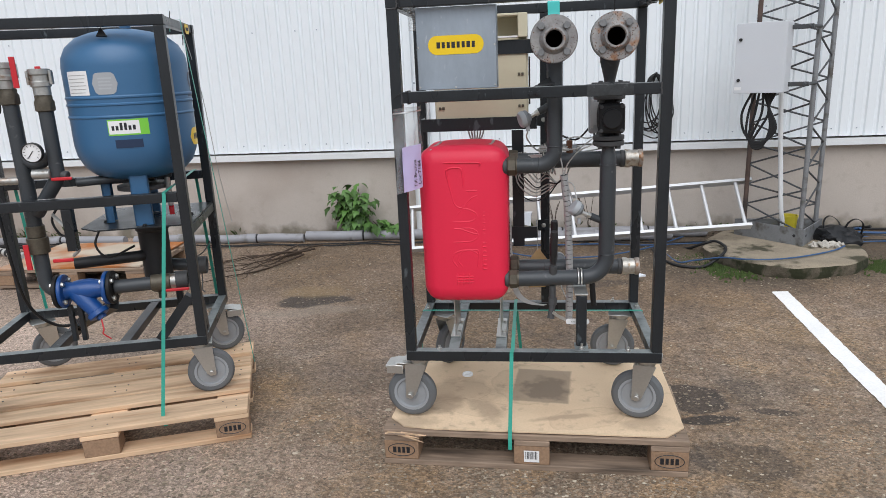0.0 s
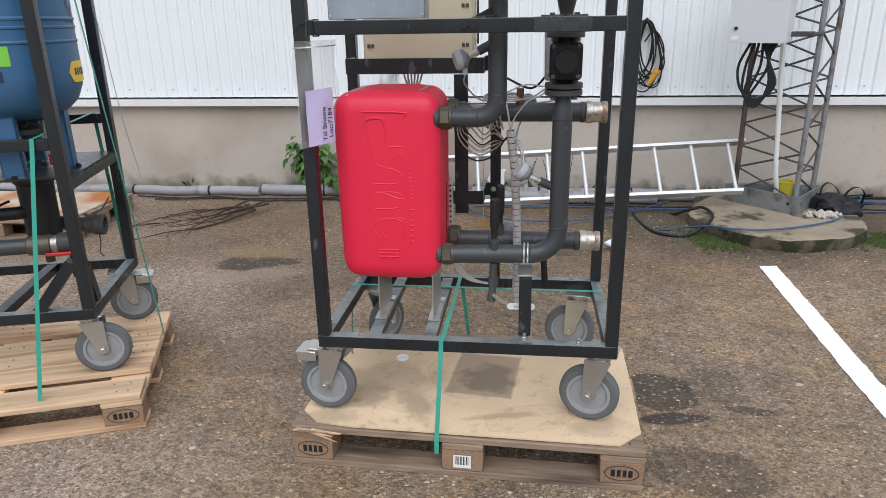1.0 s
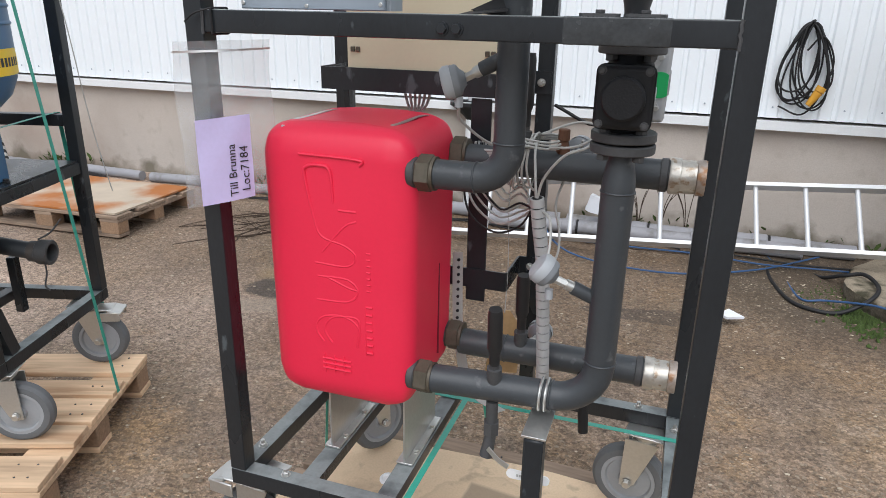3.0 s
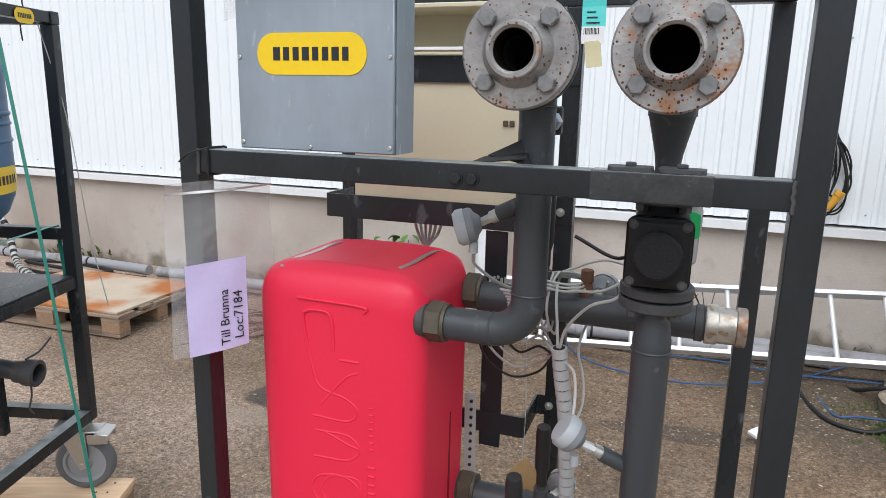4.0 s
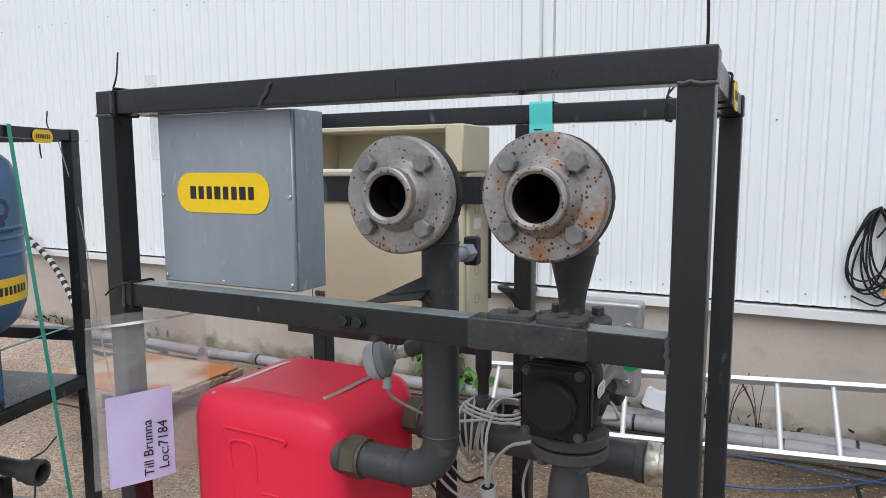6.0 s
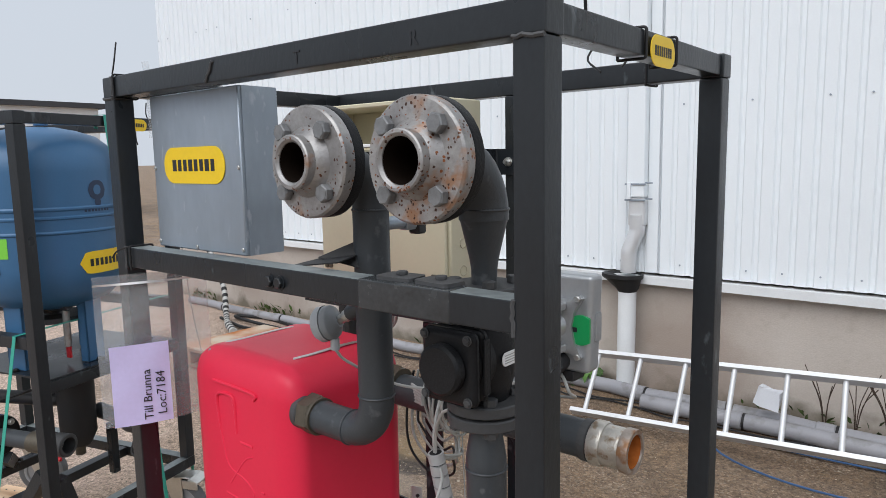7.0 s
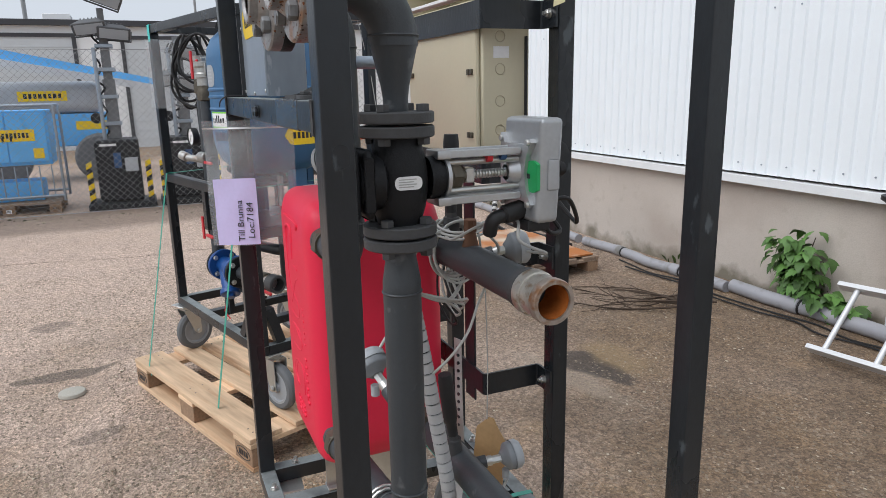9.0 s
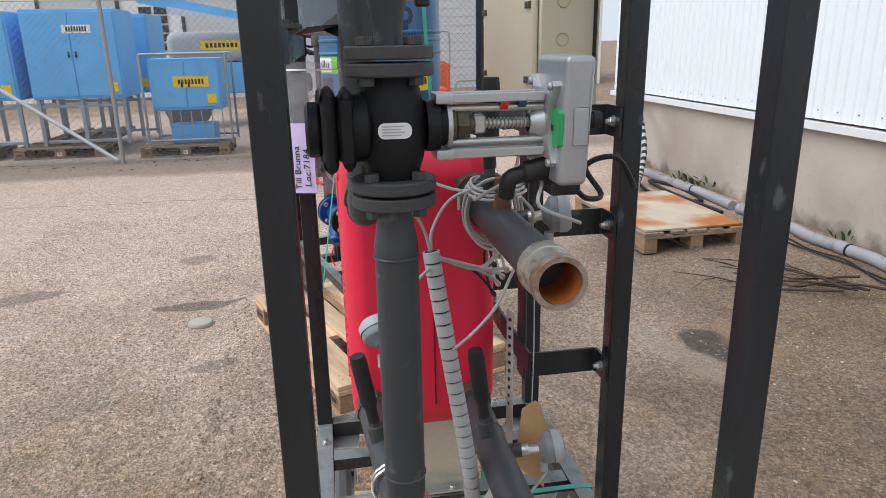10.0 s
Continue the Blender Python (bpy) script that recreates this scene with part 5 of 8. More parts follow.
def rail_tie(x, y0, y1, z0, z1, along, tail, name="cable_tie"):
    """A tie wound round a square tube."""
    b = B()
    e = 0.0025
    if along == "x":
        pts = [(x, y0 - e, z0 - e), (x + 0.004, y1 + e, z0 - e), (x + 0.004, y1 + e, z1 + e), (x, y0 - e, z1 + e), (x, y0 - e, z0 - e)]
    elif along == "y":
        pts = [(y0 - e, x, z0 - e), (y1 + e, x + 0.004, z0 - e), (y1 + e, x + 0.004, z1 + e), (y0 - e, x, z1 + e), (y0 - e, x, z0 - e)]
    else:
        pts = [(y0 - e, z0 - e, x), (y1 + e, z0 - e, x + 0.004), (y1 + e, z1 + e, x + 0.004), (y0 - e, z1 + e, x), (y0 - e, z0 - e, x)]
    sweep(b, bent(pts, 0.004, 3), 0.0022, 6)
    p = Vector(pts[3])
    sweep(b, smooth_path([p] + [p + Vector(q) for q in tail], 5), 0.0016, 6)
    return solo(name, b, M["cable_black"], "thin black cable tie wound round the frame", "cable tie", group="cable ties on the cart")


rail_tie(0.048, 0, 0.04, 1.777, 1.817, "x", [(0.01, 0.0, 0.02), (0.004, 0.01, 0.06)])
rail_tie(0.062, 0.0, 0.04, 1.447, 1.4875, "x", [(-0.03, -0.01, -0.01), (-0.05, -0.012, -0.025)])
rail_tie(0.86, FD - 0.04, FD, 1.777, 1.817, "x", [(0.005, 0, 0.02), (0.006, 0.0, 0.045)])
rail_tie(0.26, 0.958, 0.992, 1.779, 1.815, "y", [(-0.02, 0.02, 0.005), (-0.05, 0.01, -0.03), (-0.02, -0.01, -0.055)])
rail_tie(0.37, 0.958, 0.992, 1.779, 1.815, "y", [(-0.02, 0.02, 0.0), (-0.045, 0.0, -0.035)])
b = B()
sweep(b, smooth_path([(0.97, 0.14, 1.814), (0.973, 0.13, 1.85), (0.972, 0.12, 1.93), (0.976, 0.12, 1.99), (0.978, 0.125, 2.1)], 5), 0.0022, 6)
solo("loose_wire", b, M["cable_black"], "loose black wire end standing up from the cart", "wire")

def pouch_material():
    m = bpy.data.materials.new("clear_crinkled_pouch")
    m.use_nodes = True
    n, l = m.node_tree.nodes, m.node_tree.links
    p = n["Principled BSDF"]
    p.inputs["Base Color"].default_value = (0.72, 0.74, 0.75, 1)
    p.inputs["Roughness"].default_value = 0.12
    p.inputs["Alpha"].default_value = 0.17
    co, ns, bp = n.new("ShaderNodeTexCoord"), n.new("ShaderNodeTexNoise"), n.new("ShaderNodeBump")
    ns.inputs["Scale"].default_value = 22
    bp.inputs["Strength"].default_value, bp.inputs["Distance"].default_value = 0.8, 0.01
    l.new(co.outputs["Object"], ns.inputs["Vector"])
    l.new(ns.outputs["Fac"], bp.inputs["Height"])
    l.new(bp.outputs["Normal"], p.inputs["Normal"])
    return m


POUCH = pouch_material()


# small pieces of clear tape by the left post
b = B()
band(b, smooth_path([(0.082, 0.046, 1.845), (0.081, 0.05, 1.81), (0.081, 0.052, 1.76), (0.083, 0.05, 1.7)], 4), 0.026, 0.0006, (1, 0, 0))
solo("tape_strip", b, POUCH, "strip of clear tape hanging from the top rail", "tape")

# ---- galvanised box with a company sign ----
gb = thing("sheet_metal_box", (0, 0, 0), "galvanised sheet metal box with a yellow sign", "box")
b = B()
box(b, 0.098, 0.386, 0.041, 0.122, 1.4895, 1.776, 0.002)
part("cover", b, M["galv"], gb)
pill_sign(gb, (0.24, 0.0405, 1.645), (0, -1, 0), 0.2, 0.066)
for x, z in ((0.104, 1.64), (0.379, 1.64), (0.104, 1.5), (0.379, 1.5), (0.235, 1.496)):
    b = B()
    cyl(b, (x, 0.041, z), (x, 0.0385, z), 0.004, 10, bev=0.001)
    part("screw", b, M["zinc"], gb)
b = B()
box(b, 0.3868, 0.3876, 0.048, 0.118, 1.4895, 1.776)
part("fold", b, M["galv"], gb)

# ---- beige cabinet ----
cab = thing("electrical_cabinet", (0, 0, 0), "beige plastic electrical cabinet hung behind flat bars on the cart", "cabinet")
cx0, cx1, cy0, cy1 = 0.1, 0.497, 0.452, 0.572
b = B()
box(b, cx0, cx1, cy0 + 0.008, cy1, 1.345, 1.675, 0.004)
body = part("housing", b, M["beige"], cab)
b = B()
box(b, cx0 + 0.006, cx1 - 0.006, cy0 - 0.004, cy0 + 0.0075, 1.352, 1.66, 0.005, 2)
part("door", b, M["beige"], cab)
for x in (cx0 + 0.03, cx1 - 0.03):
    for z in (1.4, 1.53, 1.62):
        b = B()
        box(b, x - 0.012, x - 0.002, cy0 - 0.009, cy0 - 0.003, z - 0.006, z + 0.006, 0.001)
        box(b, x + 0.002, x + 0.012, cy0 - 0.009, cy0 - 0.003, z - 0.006, z + 0.006, 0.001)
        part("hinge", b, M["brass"], cab)
b = B()
for x0, x1 in ((cx0, cx0 + 0.006), (cx1 - 0.04, cx1)):
    box(b, x0, x1, cy0 - 0.02, cy1, 1.676, 1.772, 0.003)
box(b, cx0 + 0.0062, cx1 - 0.0402, cy1 - 0.006, cy1, 1.676, 1.772)
box(b, cx0 + 0.0062, cx1 - 0.0402, cy0 - 0.018, cy1 - 0.0062, 1.762, 1.772, 0.002)
part("hood", b, M["beige"], cab)
b = B()
box(b, cx0 + 0.0065, cx1 - 0.041, cy0 - 0.03, cy0 - 0.005, 1.676, 1.683, 0.001)
part("lip", b, M["white"], cab, "white plastic lip")
for z in (1.6, 1.535, 1.47, 1.41):
    b = B()
    a = [(cx1 + 0.0005, cy0 + 0.05 + 0.011 * math.cos(k / 3), z + 0.011 * math.sin(k / 3)) for k in range(20)]
    sweep(b, a, 0.0011, 5, False)
    part("knockout", b, M["beige_dark"], cab)
b = B()
box(b, cx1 + 0.0002, cx1 + 0.0012, cy0 + 0.034, cy0 + 0.07, 1.557, 1.58)
part("side_label", b, M["white"], cab, "blank white label")
b = B()
sweep(b, bent([(0.503, 0.56, 1.4), (0.503, 0.56, 1.6)], 0.01), 0.0035, 8)
part("earth_cable", b, M["cable_black"], cab)
b = B()
box(b, cx0 + 0.01, cx1 - 0.05, cy0 + 0.01, cy1 - 0.01, 1.318, 1.344, 0.003)
part("gland_tray", b, mat("rusty_brown_tray", (0.12, 0.07, 0.065), 0.6, vary=0.25), cab, "brown gland tray")
for i in range(6):
    b = B()
    x = 0.235 + i * 0.014
    cyl(b, (x, 0.5, 1.318), (x, 0.5, 1.303), 0.006, 10)
    sweep(b, smooth_path([(x, 0.5, 1.305), (x * 0.7 + 0.08, 0.5, 1.27), (0.268, 0.49, 1.23), (0.28 + 0.004 * i, 0.47, 1.19), (0.45, 0.36, 1.2 - 0.006 * i), (0.55, 0.3, 1.21 - 0.005 * i)], 5), 0.0035, 7)
    part("cable", b, M["cable_grey"], cab)

# ---- plastic pouch with the printed sheet ----
def draped(bm, left, right, z0, z1, bulge, thick=0.0006, nu=12, nv=14, skew=0.0, wave=0.004, seed=1):
    """A hanging sheet between two plan points."""
    l, r = Vector((*left, 0)), Vector((*right, 0))
    nrm = (r - l).cross(Vector((0, 0, 1))).normalized()
    grid = []
    for s in (0, 1):
        g = []
        for j in range(nv + 1):
            row = []
            for i in range(nu + 1):
                u, v = i / nu, j / nv
                d = bulge * math.sin(math.pi * u) + wave * math.sin(7 * u + 9 * v + seed) * (1 - v * 0.6)
                p = l.lerp(r, u) + nrm * (d + s * thick)
                row.append(bm.verts.new((p.x, p.y, z1 + (z0 - z1) * v + skew * u)))
            g.append(row)
        grid.append(g)
    for s, g in enumerate(grid):
        for j in range(nv):
            for i in range(nu):
                q = (g[j][i], g[j][i + 1], g[j + 1][i + 1], g[j + 1][i])
                bm.faces.new(q if s else q[::-1])
    return nrm


pouch = thing("plastic_pouch", (0.03, -0.01, 1.12), "clear plastic pouch with a lilac printed sheet", "pouch")
pouch.matrix_basis = pose(0, 0, 0)
PL, PR = (0.014, -0.06), (0.098, 0.084)
b = B()
draped(b, PL, (0.084, 0.146), 1.122, 1.432, 0.012, seed=2, wave=0.006, nu=16, nv=18)
part("film", b, POUCH, pouch)
b = B()
draped(b, PL, (0.084, 0.146), 1.412, 1.416, 0.0135, 0.0016, seed=2, nv=1, wave=0.003)
part("zip_strip", b, M["white"], pouch, "whitish zip strip")
pdir = (Vector((*PR, 0)) - Vector((*PL, 0))).normalized()
nrm = pdir.cross(Vector((0, 0, 1)))
PA = Vector((*PL, 0)) + pdir * 0.022 + nrm * 0.016
PBp = Vector((*PL, 0)) + pdir * 0.131 + nrm * 0.016
b = B()
draped(b, (PA.x, PA.y), (PBp.x, PBp.y), 1.127, 1.292, 0.003, 0.0008, 8, 8, 0.004, 0.0012)
sheet = part("printed_sheet", b, M["lilac"], pouch, "lilac sheet with black print")
b = B()
tm = facing(Vector((*PL, 0)) + pdir * 0.094 + nrm * 0.0212 + Vector((0, 0, 1.138)), nrm) @ pose(0, 0, 0, 0, 0, 90)
letters(b, "Till Brunna", tm, 0.0235, 0.0002)
tm = facing(Vector((*PL, 0)) + pdir * 0.12 + nrm * 0.0206 + Vector((0, 0, 1.146)), nrm) @ pose(0, 0, 0, 0, 0, 90)
letters(b, "Loc:7184", tm, 0.0245, 0.0002)
part("print", b, M["ink"], sheet)


# ---- temperature sensors, ball valve levers, wiring ----
def sensor(p, axis, stub_from, label="grey plastic temperature sensor head on a short threaded stub", r=0.03):
    p, axis = Vector(p), Vector(axis).normalized()
    t = thing("temperature_sensor", (0, 0, 0), label, "sensor", group="sensors on the pipework")
    b = B()
    lathe(b, p - axis * 0.018, axis, [(0, 0), (0.012, 0), (0.02, 0.008), (r - 0.002, 0.012), (r, 0.016), (r, 0.026), (0, 0.026)], 28)
    part("housing", b, mat("mid_grey_plastic", (0.2, 0.215, 0.23), 0.5) if "grey_h" not in M else M["grey_h"], t)
    b = B()
    lathe(b, p + axis * 0.0082, axis, [(r + 0.0015, 0), (r + 0.0015, 0.012), (r - 0.004, 0.019), (0, 0.021)], 28)
    part("lid", b, M["sensor"], t)
    b = B()
    s = Vector(stub_from)
    d = (s - (p - axis * 0.018))
    e = p - axis * 0.016
    cyl(b, e, e + d * 0.35, 0.0085, 6, bev=0.001)
    cyl(b, e + d * 0.3, e + d * 0.5, 0.011, 12)
    part("nipple", b, M["zinc"], t)
    b = B()
    cyl(b, e + d * 0.48, s, 0.014, 16)
    part("stub", b, M["pipe_paint"], t)
    b = B()
    a, q = across(axis)
    side = p - axis * 0.006 - Vector((0, 0, 1)) * r
    cyl(b, side, side - Vector((0, 0, 0.02)), 0.008, 10)
    part("gland", b, M["sensor"], t)
    return side - Vector((0, 0, 0.02))


M["grey_h"] = mat("mid_grey_plastic", (0.2, 0.215, 0.23), 0.5)
g1 = sensor((0.488, 0.135, 1.37), (-0.85, -0.3, -0.25), (PX1 - 0.02, PY1, 1.412))
g2 = sensor((0.683, 0.142, 1.012), (-0.75, -0.2, 0.62), (PX2 - 0.025, PY2, 0.965))
g3 = sensor((0.684, 0.43, 1.2), (0.25, 0.95, 0.1), (0.66, PYB + 0.02, 1.185))
g4 = sensor((0.62, 0.455, 0.722), (0.1, 0.99, 0.12), (0.6, PYB + 0.02, 0.71))


def lever(p0, p1, label="black plastic lever of a ball valve"):
    p0, p1 = Vector(p0), Vector(p1)
    t = thing("valve_lever", (0, 0, 0), label, "lever", group="ball valve levers")
    d = (p1 - p0).normalized()
    a, q = across(d)
    b = B()
    n = 10
    rings = []
    for k in range(n + 1):
        u = k / n
        w = 0.0155 if 0.03 < u < 0.75 else (0.0135 if u <= 0.03 else 0.011)
        c = p1.lerp(p0, u)
        rings.append((c, w))
    sweep(b, [c for c, w in rings], 0.01, 12, True, [w for c, w in rings])
    part("grip", b, M["black"], t)
    b = B()
    cyl(b, p0 + d * 0.012, p0 - d * 0.018, 0.011, 6, bev=0.001)
    cyl(b, p0 - d * 0.01, p0 - d * 0.045, 0.016, 16)
    part("spindle", b, M["cast_grey"], t)


lever((0.588, 0.128, 0.8), (0.591, 0.104, 0.935))
lever((0.598, 0.335, 0.79), (0.6, 0.318, 0.93))
lever((0.577, 0.35, 1.26), (0.577, 0.352, 1.412))

# spiral conduit: wrapped pieces round a dark core
con = thing("cable_conduit", (0, 0, 0), "grey spiral-wrapped cable conduit hanging down to the cart base", "conduit")
cp = smooth_path([(0.634, 0.236, 1.135), (0.64, 0.243, 1.08), (0.65, 0.254, 1.0), (0.655, 0.268, 0.9), (0.659, 0.283, 0.8), (0.662, 0.296, 0.7), (0.662, 0.3, 0.6), (0.66, 0.3, 0.48)], 14)
b = B()
sweep(b, cp, 0.0115, 10)
part("core", b, M["cable_black"], con)
L = [0.0]
for p, q in zip(cp, cp[1:]):
    L.append(L[-1] + (q - p).length)


def along(s):
    for k in range(len(L) - 1):
        if L[k + 1] >= s:
            return cp[k].lerp(cp[k + 1], (s - L[k]) / max(L[k + 1] - L[k], 1e-6))
    return cp[-1]


s = 0.0
while s < L[-1] - 0.022:
    b = B()
    p, q = along(s), along(s + 0.0195)
    tilt = Vector((0, 0.0, 0.0))
    lathe(b, p, q - p, [(0.0115, 0), (0.0148, 0.0004), (0.015, 0.0185), (0.0115, 0.019)], 14)
    part("wrap", b, M["conduit"], con)
    s += 0.0215

wires = thing("sensor_wiring", (0, 0, 0), "tangle of thin light grey sensor cables looped behind the pipes", "cables")
rng = random.Random(21)


def wire(pts, r=0.003, material="cable_grey", steps=6):
    b = B()
    sweep(b, smooth_path(pts, steps), r, 8)
    part("cable", b, M[material], wires)


# hanging loops behind the upper pipe, drawn together at the conduit
for i in range(7):
    z = 1.01 + 0.014 * i + rng.uniform(-0.005, 0.005)
    y = 0.37 + 0.008 * (i % 4)
    wire([(0.448 + 0.006 * i, y + 0.02, 1.21), (0.434 + 0.008 * i, y + 0.01, 1.12), (0.452 + 0.008 * i, y, z + 0.04), (0.512 + 0.004 * i, y, z), (0.572, y - 0.01, z + 0.022), (0.612, y - 0.06, 1.09), (0.634, 0.242, 1.125)], 0.0026 + 0.0004 * (i % 2), "cable_grey" if i % 4 else "cable_black")
# turns of cable round the upper pipe
for i in range(6):
    c = Vector((0.545 + 0.011 * i, PYB + 0.004, ZU + 0.004))
    rr = 0.043 + 0.004 * (i % 3)
    wire([c + Vector((0.006 * math.sin(a * 2 + i), rr * math.cos(a), (rr + 0.012) * math.sin(a))) for a in [2 * math.pi * k / 12 for k in range(13)]], 0.0026, steps=3)
for i in range(3):      # a flat coil lying on the pipe
    c = Vector((0.6, PYB + 0.005, ZU + 0.045 + 0.006 * i))
    wire([c + Vector(((0.065 - 0.004 * i) * math.cos(a), (0.05 - 0.004 * i) * math.sin(a), 0.004 * math.sin(2 * a))) for a in [2 * math.pi * k / 12 for k in range(13)]], 0.0026, steps=3)
for pts in ([(0.634, 0.236, 1.13), (0.648, 0.222, 1.18), (0.69, 0.19, 1.235), (0.735, 0.18, 1.258), (0.75, 0.2, 1.29)],
            [(0.632, 0.236, 1.13), (0.628, 0.24, 1.17), (0.618, 0.27, 1.215), (0.61, 0.32, 1.235)],
            [(0.645, 0.235, 1.11), (0.668, 0.21, 1.1), (0.678, 0.17, 1.06), (0.675, 0.145, 1.02)],
            [tuple(g1), (0.49, 0.17, 1.29), (0.53, 0.25, 1.235), (0.59, 0.3, 1.225), (0.61, 0.33, 1.232)],
            [(0.664, 0.266, 0.966), (0.675, 0.3, 1.0), (0.668, 0.34, 1.04), (0.652, 0.368, 1.084), (0.66, 0.385, 1.13), (0.69, 0.395, 1.2), (0.7, 0.37, 1.235)],
            [tuple(g4), (0.62, 0.45, 0.66), (0.64, 0.38, 0.6), (0.66, 0.31, 0.58)],
            [(0.64, 0.31, 1.225), (0.7, 0.3, 1.235), (0.76, 0.33, 1.27), (0.8, 0.37, 1.28), (0.83, 0.36, 1.25), (0.8, 0.43, 1.215), (0.72, 0.44, 1.2)],
            [(0.6, 0.4, 1.235), (0.68, 0.42, 1.265), (0.74, 0.41, 1.26), (0.77, 0.39, 1.27)]):
    wire(pts, 0.0028)
b = B()
sweep(b, smooth_path([(0.81, 0.415, 1.27), (0.8, 0.44, 1.25), (0.78, 0.47, 1.25), (0.765, 0.45, 1.29), (0.76, 0.5, 1.3), (0.7, 0.56, 1.24), (0.6, 0.57, 1.28)], 6), 0.0042, 8)
part("cable", b, M["cable_black"], wires)
b = B()
box(b, 0.775, 0.83, 0.375, 0.42, 1.262, 1.283, 0.006, 2)
part("connector", b, M["black"], wires)
# drain valve and paper tag under the lower pipe
dv = thing("drain_valve", (0, 0, 0), "small drain valve under the lower pipe with a white-sleeved lever", "valve")
b = B()
cyl(b, (0.585, 0.137, 0.705), (0.585, 0.137, 0.64), 0.013, 14)
cyl(b, (0.585, 0.137, 0.655), (0.585, 0.137, 0.625), 0.018, 6)
cyl(b, (0.585, 0.137, 0.625), (0.578, 0.13, 0.57), 0.012, 12, r1=0.015)
part("body", b, M["cast_grey"], dv)
b = B()
band(b, smooth_path([(0.585, 0.115, 0.6), (0.61, 0.105, 0.585), (0.635, 0.1, 0.575)], 4), 0.012, 0.003)
part("handle", b, M["zinc"], dv)
b = B()
plate(b, pill(0.092, 0.022, 0.0105), facing((0.681, 0.089, 0.571), (0, -1, 0)), 0.0035)
tag = part("lever_sleeve", b, M["white"], dv, "white plastic lever sleeve")
b = B()
glyph_bars(b, facing((0.681, 0.0848, 0.571), (0, -1, 0)), 0.05, 0.006, 9, 0.0003)
part("print", b, M["cable_grey"], tag)
b = B()
cyl(b, (0.755, 0.31, 0.69), (0.765, 0.31, 0.56), 0.012, 12)
cyl(b, (0.755, 0.31, 0.71), (0.755, 0.31, 0.685), 0.016, 12)
solo("black_hose_end", b, M["cable_black"], "short black hose end hanging from the lower pipe", "hose")

# inspection tag on the back rail
it = thing("inspection_tag", (0, 0, 0), "turquoise inspection tag with a white barcode strip", "tag")
b = B()
band(b, bent([(0.61, FD - 0.05, 1.732), (0.608, FD - 0.0432, 1.775), (0.607, FD - 0.0432, 1.822), (0.607, FD + 0.004, 1.822), (0.607, FD + 0.004, 1.785)], 0.006, 4), 0.05, 0.0007, (1, 0, 0))
part("strip", b, M["teal"], it)
b = B()
box(b, 0.585, 0.633, FD - 0.0515, FD - 0.0505, 1.699, 1.734)
part("barcode", b, M["white"], it, "white barcode strip")
b = B()
for i in range(11):
    box(b, 0.59 + i * 0.003, 0.59 + i * 0.003 + (0.0018 if i % 3 else 0.001), FD - 0.0522, FD - 0.0516, 1.718, 1.731)
part("bars", b, M["ink"], it)
b = B()
for i in range(3):
    box(b, 0.594, 0.622 - 0.005 * i, FD - 0.0515 + 0.0022 * i, FD - 0.047 + 0.0022 * i, 1.741 + i * 0.011, 1.743 + i * 0.011)
part("print", b, M["ink"], it)
b = B()
band(b, smooth_path([(0.61, FD - 0.0525, 1.704), (0.613, FD - 0.055, 1.68), (0.618, FD - 0.06, 1.65)], 4), 0.034, 0.0006, (1, 0.1, 0))
part("tail", b, mat("yellowed_tape", (0.55, 0.5, 0.3), 0.5), it, "yellowed tape tail")

# ---- green straps on this cart ----
def strap(name, pts, up, label, w=0.015):
    b = B()
    band(b, pts, w, 0.0012, up)
    return solo(name, b, M["strap"], label, "strap", group="green straps")


strap("strapping", [(0.411, -0.092, 0.1), (0.411, -0.092, 0.146), (0.42, -0.004, 0.44), (0.421, -0.003, ZR), (0.425, 0.03, ZR + 0.0015), (0.428, 0.58, ZR + 0.0015), (0.43, 0.629, ZR), (0.43, 0.63, 0.44), (0.45, 0.72, 0.146)], (1, 0, 0), "green polyester strap over the cart base")
strap("strapping", [(-0.02, 0.475, 0.16), (-0.003, 0.475, 0.45), (-0.002, 0.475, ZR + 0.001), (0.5, 0.475, ZR + 0.001), (0.997, 0.475, ZR + 0.001), (0.998, 0.475, 0.45), (1.03, 0.475, 0.16)], (0, 1, 0), "green polyester strap across the side rails of the base")
b = B()
lathe(b, (0.2, 0.45, 0.163), (0, 0, 1), [(0, 0.004), (0.016, 0.004), (0.018, 0.009), (0.023, 0.009), (0.025, 0.006), (0.025, 0), (0, 0)], 22)
solo("white_cap", b, M["white"], "small round white plastic cap lying on the cardboard", "cap")
ct = thing("cardboard_tag", (0.53, 0.45, 0.6), "brown cardboard tag hanging on a string behind the lower pipes", "tag")
b = B()
plate(b, [(-0.045, 0), (0.04, -0.006), (0.044, 0.125), (0.02, 0.152), (0.006, 0.172), (-0.006, 0.172), (-0.038, 0.138)], pose(0, 0, 0, 88, 3, 28), 0.0025)
part("tag", b, mat("brown_tag_card", (0.42, 0.27, 0.13), 0.85, vary=0.2, scale=20, fine=0.12, fine_scale=120), ct)
b = B()
sweep(b, smooth_path([(0, 0, 0.168), (0.002, 0.001, 0.3), (-0.003, 0, 0.45), (0.0, -0.004, 0.545)], 4), 0.0014, 6)
part("string", b, M["cable_grey"], ct)

